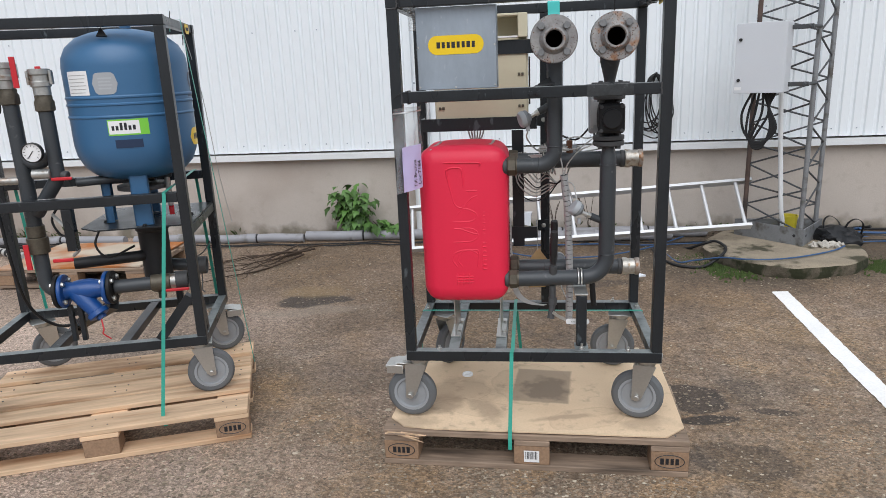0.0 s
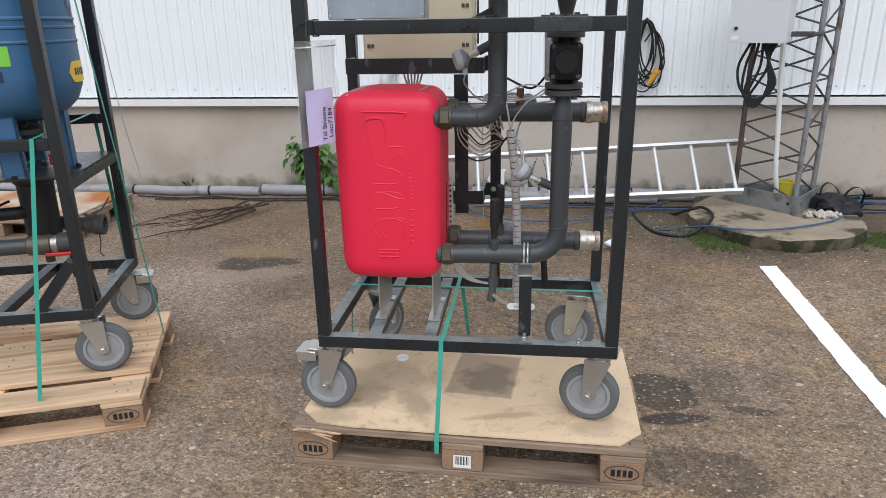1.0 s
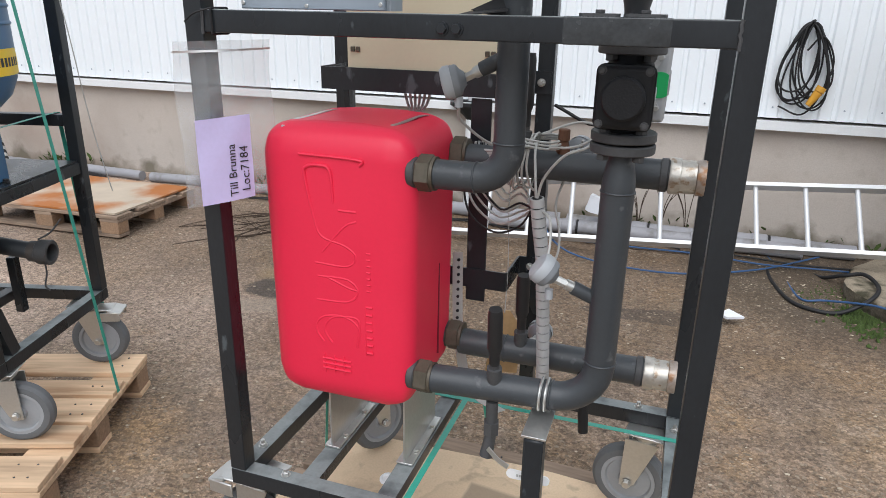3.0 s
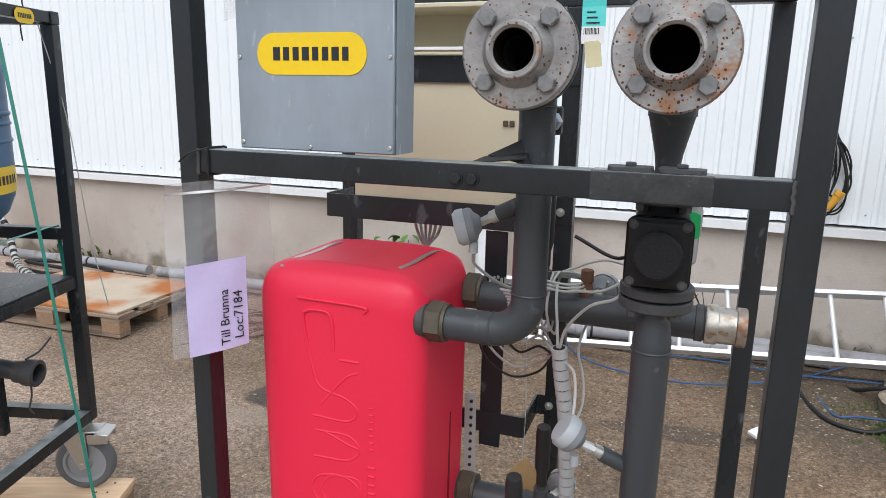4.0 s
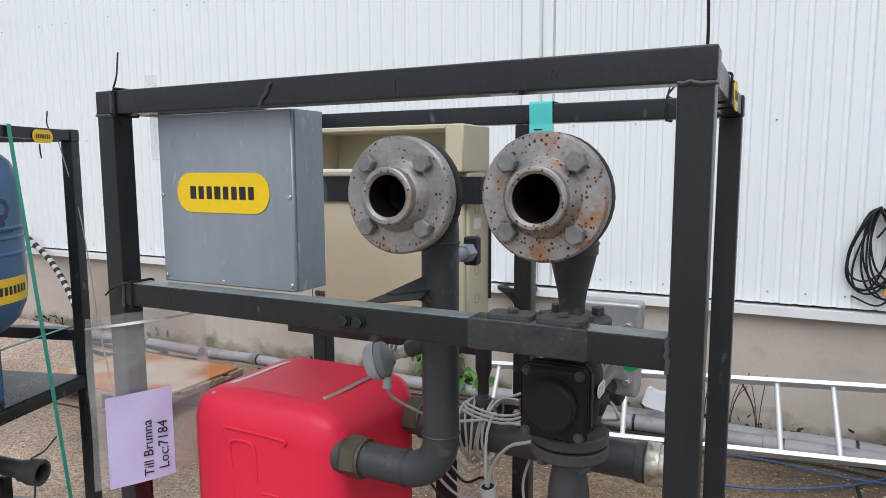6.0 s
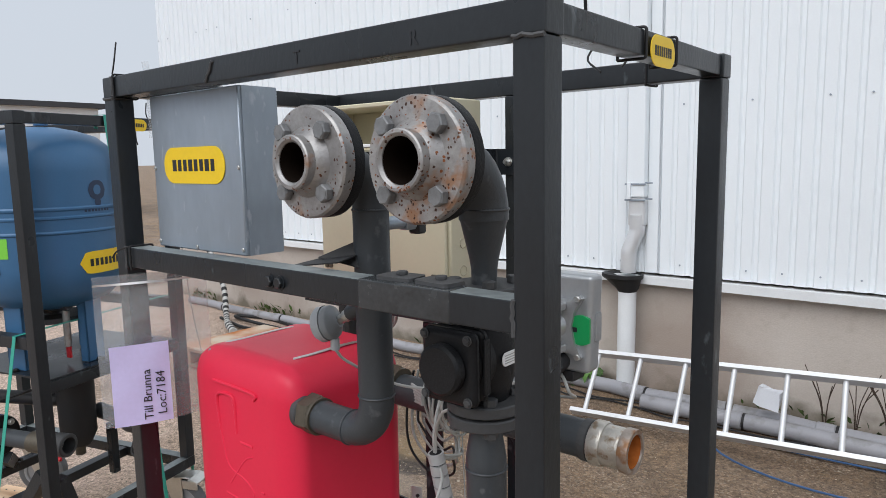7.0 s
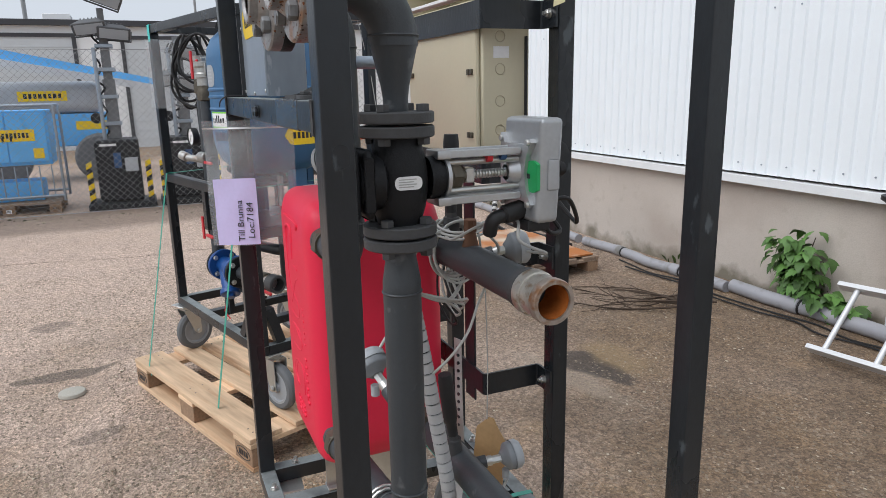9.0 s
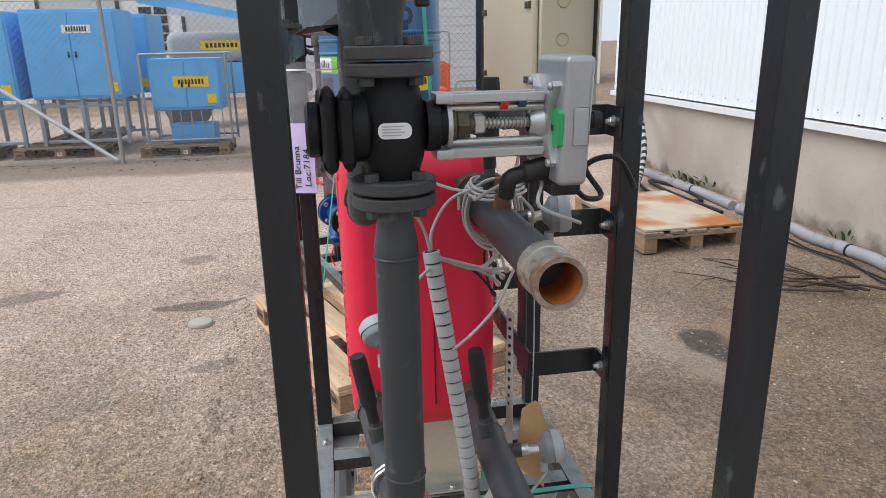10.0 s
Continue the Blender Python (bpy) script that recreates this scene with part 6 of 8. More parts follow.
ps = thing("perforated_strip", (0.425, 0.45, 0.6), "galvanised perforated steel strip hanging behind the exchanger", "strip")
ps.matrix_basis = pose(0, 0, 0)
b = B()
band(b, smooth_path([(0.405, 0.437, 0.92), (0.407, 0.437, 0.8), (0.412, 0.436, 0.7), (0.43, 0.43, 0.6), (0.455, 0.41, 0.562), (0.5, 0.38, 0.545), (0.56, 0.34, 0.55)], 4), 0.026, 0.0015, (1, 0.3, 0))
part("strip", b, M["cable_grey"], ps)
for k in range(11):
    b = B()
    z = 0.9 - 0.02 * k
    cyl(b, (0.408, 0.4395, z), (0.4085, 0.4335, z), 0.004, 10)
    part("hole", b, M["ink"], ps)


# ---- expansion tank cart ----
tank_cart = thing("tank_cart", (-1.87, -0.128, 0), "dark grey steel tube cart with a shelf on a pale pallet", "cart", turn=16)
CT = tank_cart.matrix_basis.copy()
ZT = 0.181


def on_cart(name, label, category, group=""):
    t = thing(name, (0, 0, 0), label, category, group)
    t.matrix_basis = CT.copy()
    return t


cart_frame(tank_cart)
tube_box(tank_cart, "front_rail", TB, FW - TB, 0.001, 0.04, 1.076, 1.116)
tube_box(tank_cart, "rear_rail", TB, FW - TB, FD - 0.04, FD - 0.001, 1.09, 1.13)
tube_box(tank_cart, "hanging_leg", 0.495, 0.535, 0.002, 0.042, 0.9, 1.0755)
tube_box(tank_cart, "cross_rail", 0.33, 0.375, TB, FD - TB, Z0 + 0.003, ZR - 0.002)
tube_box(tank_cart, "cross_rail", 0.62, 0.665, TB, FD - TB, Z0 + 0.003, ZR - 0.002)
for x in (0.95,):
    tube_box(tank_cart, "shelf_bearer", x, x + 0.04, TB, FD - TB, 0.925, 0.965)
bm = B()
plate(bm, [(0.52, 0.12), (0.6, 0.045), (0.985, 0.045), (0.985, 0.58), (0.52, 0.58)], pose(0, 0, 0.966), 0.006)
part("shelf", bm, M["frame_paint"], tank_cart, "dark grey steel shelf plate")
for p0, p1 in (((0.8, 0.025, ZR), (0.945, 0.025, 0.66)), ((0.97, 0.1, ZR), (0.97, 0.055, 0.63)), ((0.36, 0.3, ZR), (0.6, 0.12, 0.62))):
    bm = B()
    band(bm, [p0, p1], 0.04, 0.04, (0, 1, 0) if p0[1] == p1[1] else (1, 0, 0))
    part("brace", bm, M["frame_paint"], tank_cart)
for x0 in (0.415, 0.455):
    tube_box(tank_cart, "strainer_prop", x0, x0 + 0.02, 0.09, 0.115, ZR - 0.001, 0.64)
caster(tank_cart, 0.945, 0.072, Z0, ZT, 10)
caster(tank_cart, 0.03, 0.03, Z0, ZT, 105)
caster(tank_cart, 0.93, FD - 0.05, Z0, ZT, 10, True)
caster(tank_cart, 0.1, FD - 0.06, Z0, ZT, 30)
pill_sign(tank_cart, (FW + 0.0005, 0.46, 1.788), (1, 0, 0), 0.085, 0.042)

tank = on_cart("expansion_tank", "blue enamelled steel expansion tank with labels, standing on legs", "tank")
TX, TY, TR = 0.77, 0.24, 0.246
bm = B()
prof = [(0.0, 1.783), (0.06, 1.78), (0.12, 1.768), (0.178, 1.748), (0.22, 1.712), (0.241, 1.67), (TR, 1.63), (TR, 1.518), (TR + 0.004, 1.513), (TR + 0.004, 1.508), (TR, 1.503), (TR, 1.489), (TR + 0.004, 1.485), (TR + 0.004, 1.48), (TR, 1.476), (TR, 1.441), (TR + 0.004, 1.436), (TR + 0.004, 1.432), (TR, 1.428),
        (TR, 1.32), (0.24, 1.275), (0.219, 1.226), (0.185, 1.192), (0.125, 1.168), (0.05, 1.158), (0.0, 1.157)]
lathe(bm, (TX, TY, 0), (0, 0, 1), prof, 56)
tb = part("vessel", bm, M["blue_tank"], tank)
bm = B()
cyl(bm, (TX + 0.02, TY, 1.786), (TX + 0.02, TY, 1.802), 0.022, 16)
part("top_cap", bm, M["blue_tank"], tank)
bm = B()
plate(bm, [(-0.02, 0), (0.02, 0), (0.0, 0.035)], facing((TX - 0.02, TY - 0.19, 1.742), (0, -1, 0.2)), 0.012)
part("lifting_lug", bm, M["cast_black"], tank)
for k in range(4):
    a = radians(-90 + 90 * k + 8)
    bm = B()
    c = pose(TX + 0.165 * math.cos(a), TY + 0.165 * math.sin(a), 0, 0, 0, math.degrees(a) + 90)
    box(bm, -0.036, 0.036, -0.004, 0.004, 0.974, 1.21, 0.001, at=c)
    box(bm, -0.036, -0.03, -0.004, 0.03, 0.974, 1.21, 0.001, at=c)
    box(bm, 0.03, 0.036, -0.004, 0.03, 0.974, 1.21, 0.001, at=c)
    lg = part("leg", bm, M["blue_tank"], tank)
    bm = B()
    p = c @ Vector((0, -0.012, 0.9725))
    hexbolt(bm, p, (0, 0, 1), 0.009, 0.009)
    part("foot_bolt", bm, M["black"], lg)
bm = B()
cyl(bm, (TX, TY, 1.15), (TX, TY, 1.1), 0.03, 16)
cyl(bm, (TX, TY, 1.13), (TX, TY, 1.112), 0.11, 28)
part("connection", bm, M["cast_grey"], tank)


def wrap_label(parent, name, ang0, ang1, z0, z1, mt, label="", r=TR + 0.0009, cut=None):
    """A label bent round the tank between two angles (degrees, from the tank's axis)."""
    b = B()
    n = 10
    rows = []
    for k in range(n + 1):
        a = radians(ang0 + (ang1 - ang0) * k / n)
        ins = 0.0
        if cut:
            u = abs(2 * k / n - 1)
            ins = (z1 - z0) / 2 * (1 - math.sqrt(max(0, 1 - max(0, (u - 1 + cut) / cut) ** 2)))
        rows.append([b.verts.new((TX + r * math.cos(a), TY + r * math.sin(a), z)) for z in (z0 + ins, z1 - ins)])
    for u, w in zip(rows, rows[1:]):
        b.faces.new((u[0], w[0], w[1], u[1]))
    bmesh.ops.remove_doubles(b, verts=b.verts, dist=1e-5)
    return part(name, b, M[mt], parent, label)


lab = wrap_label(tb, "maker_label", -99, -63, 1.36, 1.424, "lime", "green and white maker label with dark marks")
wrap_label(tb, "label_field", -98.2, -71, 1.366, 1.418, "white", r=TR + 0.0014)
for i, h in enumerate((0.022, 0.022, 0.036, 0.036, 0.022, 0.024)):
    wrap_label(tb, "dark_mark", -95.5 + 3.7 * i, -93.1 + 3.7 * i, 1.381, 1.381 + h * 0.8, "ink", r=TR + 0.0019)
wrap_label(tb, "pale_label", -137, -111, 1.521, 1.615, "white", "worn white rating label")
wrap_label(tb, "silver_label", -107, -84, 1.522, 1.606, "sensor", "scuffed silver label", cut=0.5)
for i in range(6):
    wrap_label(tb, "print_line", -135, -115 + (i % 3), 1.53 + 0.0135 * i, 1.533 + 0.0135 * i, "cable_grey", r=TR + 0.0015)
for i in range(4):
    wrap_label(tb, "print_line", -101, -90 + (i % 2), 1.542 + 0.013 * i, 1.548 + 0.013 * i, "machine_grey", r=TR + 0.0015)
wrap_label(tb, "company_sign", -16, 33, 1.29, 1.365, "yellow", "yellow rounded company sign with dark marks", cut=0.35)
for i in range(8):
    wrap_label(tb, "mark", -8 + 4.3 * i, -5.2 + 4.3 * i, 1.315, 1.34, "ink", r=TR + 0.0015)
dk = mat("dark_blue_print", (0.012, 0.03, 0.075), 0.45)
M["dark_blue"] = dk
wrap_label(tb, "round_emblem", -5, 11, 1.535, 1.6, "dark_blue", "dark blue printed emblem", cut=0.9)
wrap_label(tb, "emblem_core", -0.5, 6.5, 1.552, 1.585, "blue_tank", r=TR + 0.0014, cut=0.95)
wrap_label(tb, "emblem_tail", 0, 6, 1.515, 1.54, "dark_blue", cut=0.6)
for i in range(8):
    wrap_label(tb, "mark", -9 + 2.9 * i, -7 + 2.9 * i, 1.497, 1.512, "dark_blue")
wrap_label(tb, "faded_print", -94, -70, 1.31, 1.343, "dark_blue")

# pipework of the tank cart
tp = on_cart("water_manifold", "grey steel water manifold with brass couplings, red levers and a gauge", "pipework")
XA, YA, XB, YB2 = 0.487, 0.07, 0.345, 0.11
pipe_run(tp, "pipe", [(XA, YA, 1.5), (XA, YA, 1.2), (XB + 0.02, YB2, 1.05)], 0.028, 0.06)
pipe_run(tp, "pipe", [(XB, YB2, 1.55), (XB, YB2, 0.78), (XB, YB2, 0.705), (0.42, 0.105, 0.705)], 0.03, 0.06)
pipe_run(tp, "pipe", [(XB, YB2, 1.3), (0.4, 0.09, 1.24), (XA, YA, 1.3)], 0.022, 0.05)
for x, y, z in ((XA, YA, 1.47), (XB, YB2, 1.5)):
    bm = B()
    lathe(bm, (x, y, z), (0, 0, 1), [(0.03, -0.005), (0.039, 0), (0.039, 0.035), (0.034, 0.042), (0.034, 0.058), (0.03, 0.06)], 8)
    part("coupling", bm, M["brass"], tp, "tarnished brass coupling")
    bm = B()
    lathe(bm, (x, y, z + 0.06), (0, 0, 1), [(0.032, 0), (0.032, 0.03), (0.038, 0.034), (0.038, 0.05), (0.034, 0.055), (0.034, 0.075), (0.04, 0.08), (0.04, 0.1), (0.03, 0.102), (0.029, 0.05)], 24)
    hc = part("hose_coupling", bm, M["steel"], tp, "scratched aluminium hose coupling")
    for sx in (-1, 1):
        bm = B()
        box(bm, x + sx * 0.042 - 0.006, x + sx * 0.042 + 0.006, y - 0.012, y + 0.012, z + 0.1, z + 0.155, 0.003)
        part("cam_arm", bm, M["steel"], hc)
for x, y, z0, z1 in ((XB + 0.06, YB2 - 0.06, 1.56, 1.68), (XB - 0.03, YB2 - 0.05, 0.82, 0.93), (XA + 0.01, YA - 0.03, 1.62, 1.64), (0.88, 0.2, 0.99, 1.06)):
    bm = B()
    box(bm, x - 0.011, x + 0.011, y - 0.004, y + 0.004, z0, z1, 0.003, 2)
    part("red_lever", bm, M["red_paint"], tp, "red coated lever")
bm = B()
box(bm, 0.47, 0.55, 0.035, 0.047, 1.19, 1.203, 0.003)
part("red_lever", bm, M["red_paint"], tp, "red coated lever")
bm = B()
box(bm, 0.42, 0.5, 0.03, 0.042, 0.85, 0.865, 0.003)
part("red_lever", bm, M["red_paint"], tp, "red coated lever")
bm = B()
box(bm, 0.83, 0.93, 0.09, 0.102, 0.665, 0.678, 0.003)
part("red_lever", bm, M["red_paint"], tp, "red coated lever")
# small taps and valve bodies
for p0, p1, r, mt in (((XB, YB2, 1.19), (0.2, 0.06, 1.2), 0.016, "steel"), ((0.2, 0.06, 1.2), (0.15, 0.05, 1.21), 0.022, "steel"), ((XA, YA, 1.215), (0.53, 0.06, 1.205), 0.018, "cast_grey"), ((0.4, 0.05, 1.22), (0.47, 0.05, 1.22), 0.02, "steel"),
                      ((XB, YB2, 0.95), (XB, YB2, 0.88), 0.042, "brass"), ((XB, YB2, 1.0), (XB, YB2, 0.95), 0.036, "brass"), ((0.53, 0.13, 1.165), (0.9, 0.2, 1.175), 0.018, "pipe_paint"), ((0.75, 0.17, 1.172), (0.83, 0.187, 1.174), 0.026, "brass"), ((0.88, 0.2, 1.175), (0.88, 0.2, 1.03), 0.012, "steel"),
                      ((0.41, 0.02, 1.12), (0.55, 0.02, 1.12), 0.001, "steel")):
    bm = B()
    cyl(bm, p0, p1, r, 14, bev=min(0.003, r * 0.3))
    part("fitting", bm, M[mt], tp)
bm = B()
lathe(bm, (0.43, 0.03, 1.31), (0, -1, 0), [(0, 0), (0.038, 0), (0.04, 0.004), (0.04, 0.026), (0.037, 0.028), (0.036, 0.022), (0, 0.022)], 32)
gauge = part("pressure_gauge", bm, M["black"], tp, "round pressure gauge with a white dial")
bm = B()
lathe(bm, (0.43, 0.0075, 1.31), (0, -1, 0), [(0, 0.0005), (0.0355, 0.0)], 32)
part("dial", bm, M["white"], gauge)
bm = B()
f = facing((0.43, 0.0062, 1.31), (0, -1, 0))
for k in range(11):
    a = radians(225 - 27 * k)
    box(bm, 0.025, 0.031, -0.0008, 0.0008, 0, 0.0006, at=f @ pose(0, 0, 0, 0, 0, math.degrees(a)))
box(bm, -0.01, 0.026, -0.0013, 0.0013, 0.0005, 0.0012, at=f @ pose(0, 0, 0, 0, 0, 232))
part("needle", bm, M["ink"], gauge)
# blue strainer
ys = on_cart("pipe_strainer", "bright blue cast iron Y-strainer between bolted flanges", "strainer")
SZ, SY = 0.705, 0.103
for x, d, mt in ((0.405, 1, "blue_valve"), (0.6, -1, "blue_valve"), (0.385, 1, "cast_black"), (0.62, -1, "cast_black")):
    bm = B()
    cyl(bm, (x, SY, SZ), (x + d * 0.017, SY, SZ), 0.073, 36, bev=0.003)
    fl = part("flange", bm, M[mt], ys)
    if mt == "cast_black":
        for k in range(4):
            a = radians(45 + 90 * k)
            bm = B()
            q = Vector((x, SY + 0.055 * math.cos(a), SZ + 0.055 * math.sin(a)))
            hexbolt(bm, q + Vector((d * 0.037 if d > 0 else -0.037, 0, 0)), (d, 0, 0), 0.0095, 0.01)
            part("nut", bm, M["zinc"], fl)
            bm = B()
            hexbolt(bm, q, (-d, 0, 0), 0.0095, 0.01)
            part("bolt_head", bm, M["zinc"], fl)
bm = B()
lathe(bm, (0.42, SY, SZ), (1, 0, 0), [(0.04, 0), (0.036, 0.02), (0.045, 0.06), (0.047, 0.1), (0.038, 0.14), (0.04, 0.165)], 26)
sweep(bm, [(0.46, SY, SZ), (0.5, SY - 0.015, SZ - 0.045), (0.545, SY - 0.03, SZ - 0.1)], 0.036, 20, True, [0.04, 0.038, 0.034])
part("strainer_body", bm, M["blue_valve"], ys)
bm = B()
cyl(bm, (0.54, SY - 0.028, SZ - 0.094), (0.553, SY - 0.034, SZ - 0.113), 0.045, 22, bev=0.003)
cyl(bm, (0.553, SY - 0.034, SZ - 0.113), (0.562, SY - 0.037, SZ - 0.125), 0.02, 6)
cv = part("strainer_cover", bm, M["blue_valve"], ys)
for p0, p1, r, mt in (((0.62, SY, SZ), (0.78, SY + 0.01, SZ), 0.03, "pipe_paint"), ((0.77, SY + 0.01, SZ), (0.85, SY + 0.02, SZ), 0.037, "brass"), ((0.84, SY + 0.02, SZ), (0.875, SY + 0.025, SZ), 0.032, "steel")):
    bm = B()
    cyl(bm, p0, p1, r, 22, bev=0.003)
    part("outlet_pipe", bm, M[mt], ys)
bm = B()
lathe(bm, (0.87, SY + 0.025, SZ), (1, 0.12, 0), [(0.03, 0), (0.039, 0.003), (0.04, 0.05), (0.037, 0.053), (0.028, 0.053), (0.027, -0.01), (0, -0.01)], 26)
part("hose_socket", bm, M["cast_grey"], ys)
bm = B()
sweep(bm, smooth_path([(0.56, SY - 0.05, 0.58), (0.57, SY - 0.07, 0.54), (0.565, SY - 0.07, 0.52), (0.59, SY - 0.06, 0.49)], 5), 0.003, 6)
part("pull_cord", bm, M["red_paint"], ys)
# black filter bowl under the shelf and dark pipe
fb = on_cart("filter_housing", "black plastic filter housing hanging under the shelf", "filter")
bm = B()
lathe(bm, (0.76, 0.3, 0.965), (0, 0, -1), [(0.0, 0), (0.075, 0), (0.075, 0.05), (0.066, 0.06), (0.062, 0.3), (0.04, 0.345), (0.0, 0.35)], 28)
part("bowl", bm, M["black"], fb)
bm = B()
sweep(bm, bent([(0.44, 0.2, 0.8), (0.7, 0.25, 0.8), (0.73, 0.28, 0.8)], 0.05), 0.025, 14)
part("hose", bm, M["black"], fb)
bm = B()
cyl(bm, (0.76, 0.3, 0.615), (0.76, 0.3, 0.58), 0.018, 10)
part("drain_plug", bm, M["brass"], fb)
for i, pts in enumerate(([(0.5, 0.12, 0.97), (0.45, 0.1, 0.95), (0.42, 0.1, 1.02), (0.46, 0.12, 1.09)], [(0.6, 0.1, 0.966), (0.58, 0.08, 0.9), (0.62, 0.1, 0.84), (0.7, 0.2, 0.86)],
                         [(0.44, 0.06, 1.05), (0.5, 0.04, 0.98), (0.52, 0.06, 0.9), (0.48, 0.1, 0.86)])):
    bm = B()
    sweep(bm, smooth_path(pts, 6), 0.005 if i < 2 else 0.007, 8)
    part("small_hose", bm, M["cable_grey"] if i == 2 else M["cable_black"], fb)
# coil of black cable on the far post, hung from the top rail
cc = on_cart("cable_coil", "coil of black cable hung from the cart top rail", "cable")
rng = random.Random(5)
IC = CT.inverted()
cen = IC @ Vector((-1.75, 0.05, 1.6))
side = (IC.to_3x3() @ Vector((0.35, 0.94, 0))).normalized()
deep = side.cross(Vector((0, 0, 1)))
for k in range(7):
    bm = B()
    r1, r2 = 0.07 + 0.006 * k + rng.uniform(-0.02, 0.02), 0.165 - 0.022 * (k % 4) + rng.uniform(-0.012, 0.012)
    c = cen + side * (0.012 * k - 0.03) + deep * (0.008 * k - 0.02) + Vector((0, 0, 1.768 - r2 - 1.6))
    pts = [c + side * (r1 * math.cos(a) * (0.85 - 0.4 * math.sin(a)) + 0.02 * math.sin(2 * a + k)) + deep * (0.015 * math.sin(a * 2 + k)) + Vector((0, 0, r2 * math.sin(a))) for a in [2 * math.pi * i / 14 for i in range(15)]]
    sweep(bm, smooth_path(pts, 3), 0.0062, 8)
    part("loop", bm, M["cable_black"], cc)
bm = B()
sweep(bm, smooth_path([cen + Vector((0.02, 0, -0.14)), cen + Vector((0.035, 0, -0.4)), (0.22, 0.12, 0.85), (0.22, 0.2, 0.62), (0.3, 0.26, 0.5), (0.42, 0.3, 0.5)], 8), 0.007, 8)
part("tail", bm, M["cable_black"], cc)
bm = B()
band(bm, [cen + Vector((0, -0.02, 0.172)), cen + Vector((0, 0.03, 0.172))], 0.02, 0.006, (1, 0, 0))
part("hanger", bm, M["cable_black"], cc)
p2 = on_cart("plastic_pouch", "empty clear plastic pouch taped to the tank cart post", "pouch")
bm = B()
draped(bm, (0.046, -0.03), (0.07, 0.11), 1.43, 1.75, 0.008, seed=5)
part("film", bm, POUCH, p2)
bm = B()
band(bm, bent([(0.03, -0.003, 1.74), (0.03, -0.003, 1.818), (0.03, 0.05, 1.818)], 0.005, 3), 0.03, 0.0012, (1, 0, 0))
part("tape", bm, M["teal"], p2, "turquoise tape")
ro = on_cart("outlet_pipe", "grey steel outlet pipe with an open flared socket and a chain", "pipe")
pipe_run(ro, "pipe", [(0.76, 0.39, 0.72), (0.9, 0.392, 0.7)], 0.029)
bm = B()
lathe(bm, (0.885, 0.392, 0.7), (1, 0.02, -0.05), [(0.029, 0), (0.035, 0.004), (0.036, 0.03), (0.042, 0.035), (0.043, 0.072), (0.04, 0.075), (0.031, 0.075), (0.029, 0.01), (0, 0.01)], 24)
part("flared_socket", bm, M["cast_grey"], ro)
bm = B()
box(bm, 0.8, 0.83, 0.38, 0.41, ZR - 0.001, 0.675, 0.003)
part("prop", bm, M["frame_paint"], ro)
bm = B()
sweep(bm, smooth_path([(0.92, 0.392, 0.742), (0.95, 0.42, 0.76), (0.975, 0.45, 0.8)], 4), 0.003, 6)
part("chain", bm, M["cast_grey"], ro)
bm = B()
sweep(bm, smooth_path([(0.93, 0.392, 0.656), (0.93, 0.39, 0.62), (0.925, 0.38, 0.58), (0.935, 0.385, 0.56)], 4), 0.003, 6)
part("chain", bm, M["cast_grey"], ro)
bm = B()
band(bm, [(1.13, 0.366, 0.1825), (1.0, 0.325, 1.79), (0.999, 0.325, 1.8185), (0.952, 0.325, 1.8185), (0.95, 0.325, 1.772)], 0.015, 0.0012, (0, 1, 0))
solo("strapping", bm, M["strap"], "green polyester strap over the top rail down to the pallet", "strap", at=CT.copy(), group="green straps")
# straps
for x, xb, yb in ((0.06, 0.12, -0.21), (0.905, 0.8, -0.128)):
    bm = B()
    band(bm, [(xb + 0.004, yb + 0.004, 0.13), (xb, yb, 0.1825), (x, -0.006, 1.1), (x, -0.003, 1.1185), (x, 0.05, 1.1195), (x + 0.01, FD - 0.05, 1.1325), (x + 0.01, FD + 0.003, 1.1325), (x + 0.04, FD + 0.05, 0.183)], 0.015, 0.0012, (1, 0, 0))
    t = solo("strapping", bm, M["strap"], "green polyester strap over the tank cart and down to the pallet", "strap", at=CT.copy(), group="green straps")
bm = B()
sweep(bm, smooth_path([(0.955, FD - 0.06, 1.81), (1.0, FD - 0.02, 1.5), (1.03, FD - 0.0, 1.1), (1.06, FD + 0.02, 0.85)], 6), 0.0018, 6)
solo("loose_wire", bm, M["cable_grey"], "thin grey wire hanging down from the tank cart", "wire", at=CT.copy())
bm = B()
sweep(bm, smooth_path([(0.97, FD - 0.15, 1.765), (0.97, FD - 0.15, 1.74), (0.965, FD - 0.14, 1.72)], 4), 0.0022, 6)
sweep(bm, smooth_path([(0.9, FD - 0.02, 1.815), (0.9, FD - 0.03, 1.84), (0.905, FD - 0.03, 1.88)], 4), 0.0022, 6)
solo("cable_tie", bm, M["cable_black"], "thin black cable tie ends on the tank cart rail", "cable tie", at=CT.copy())


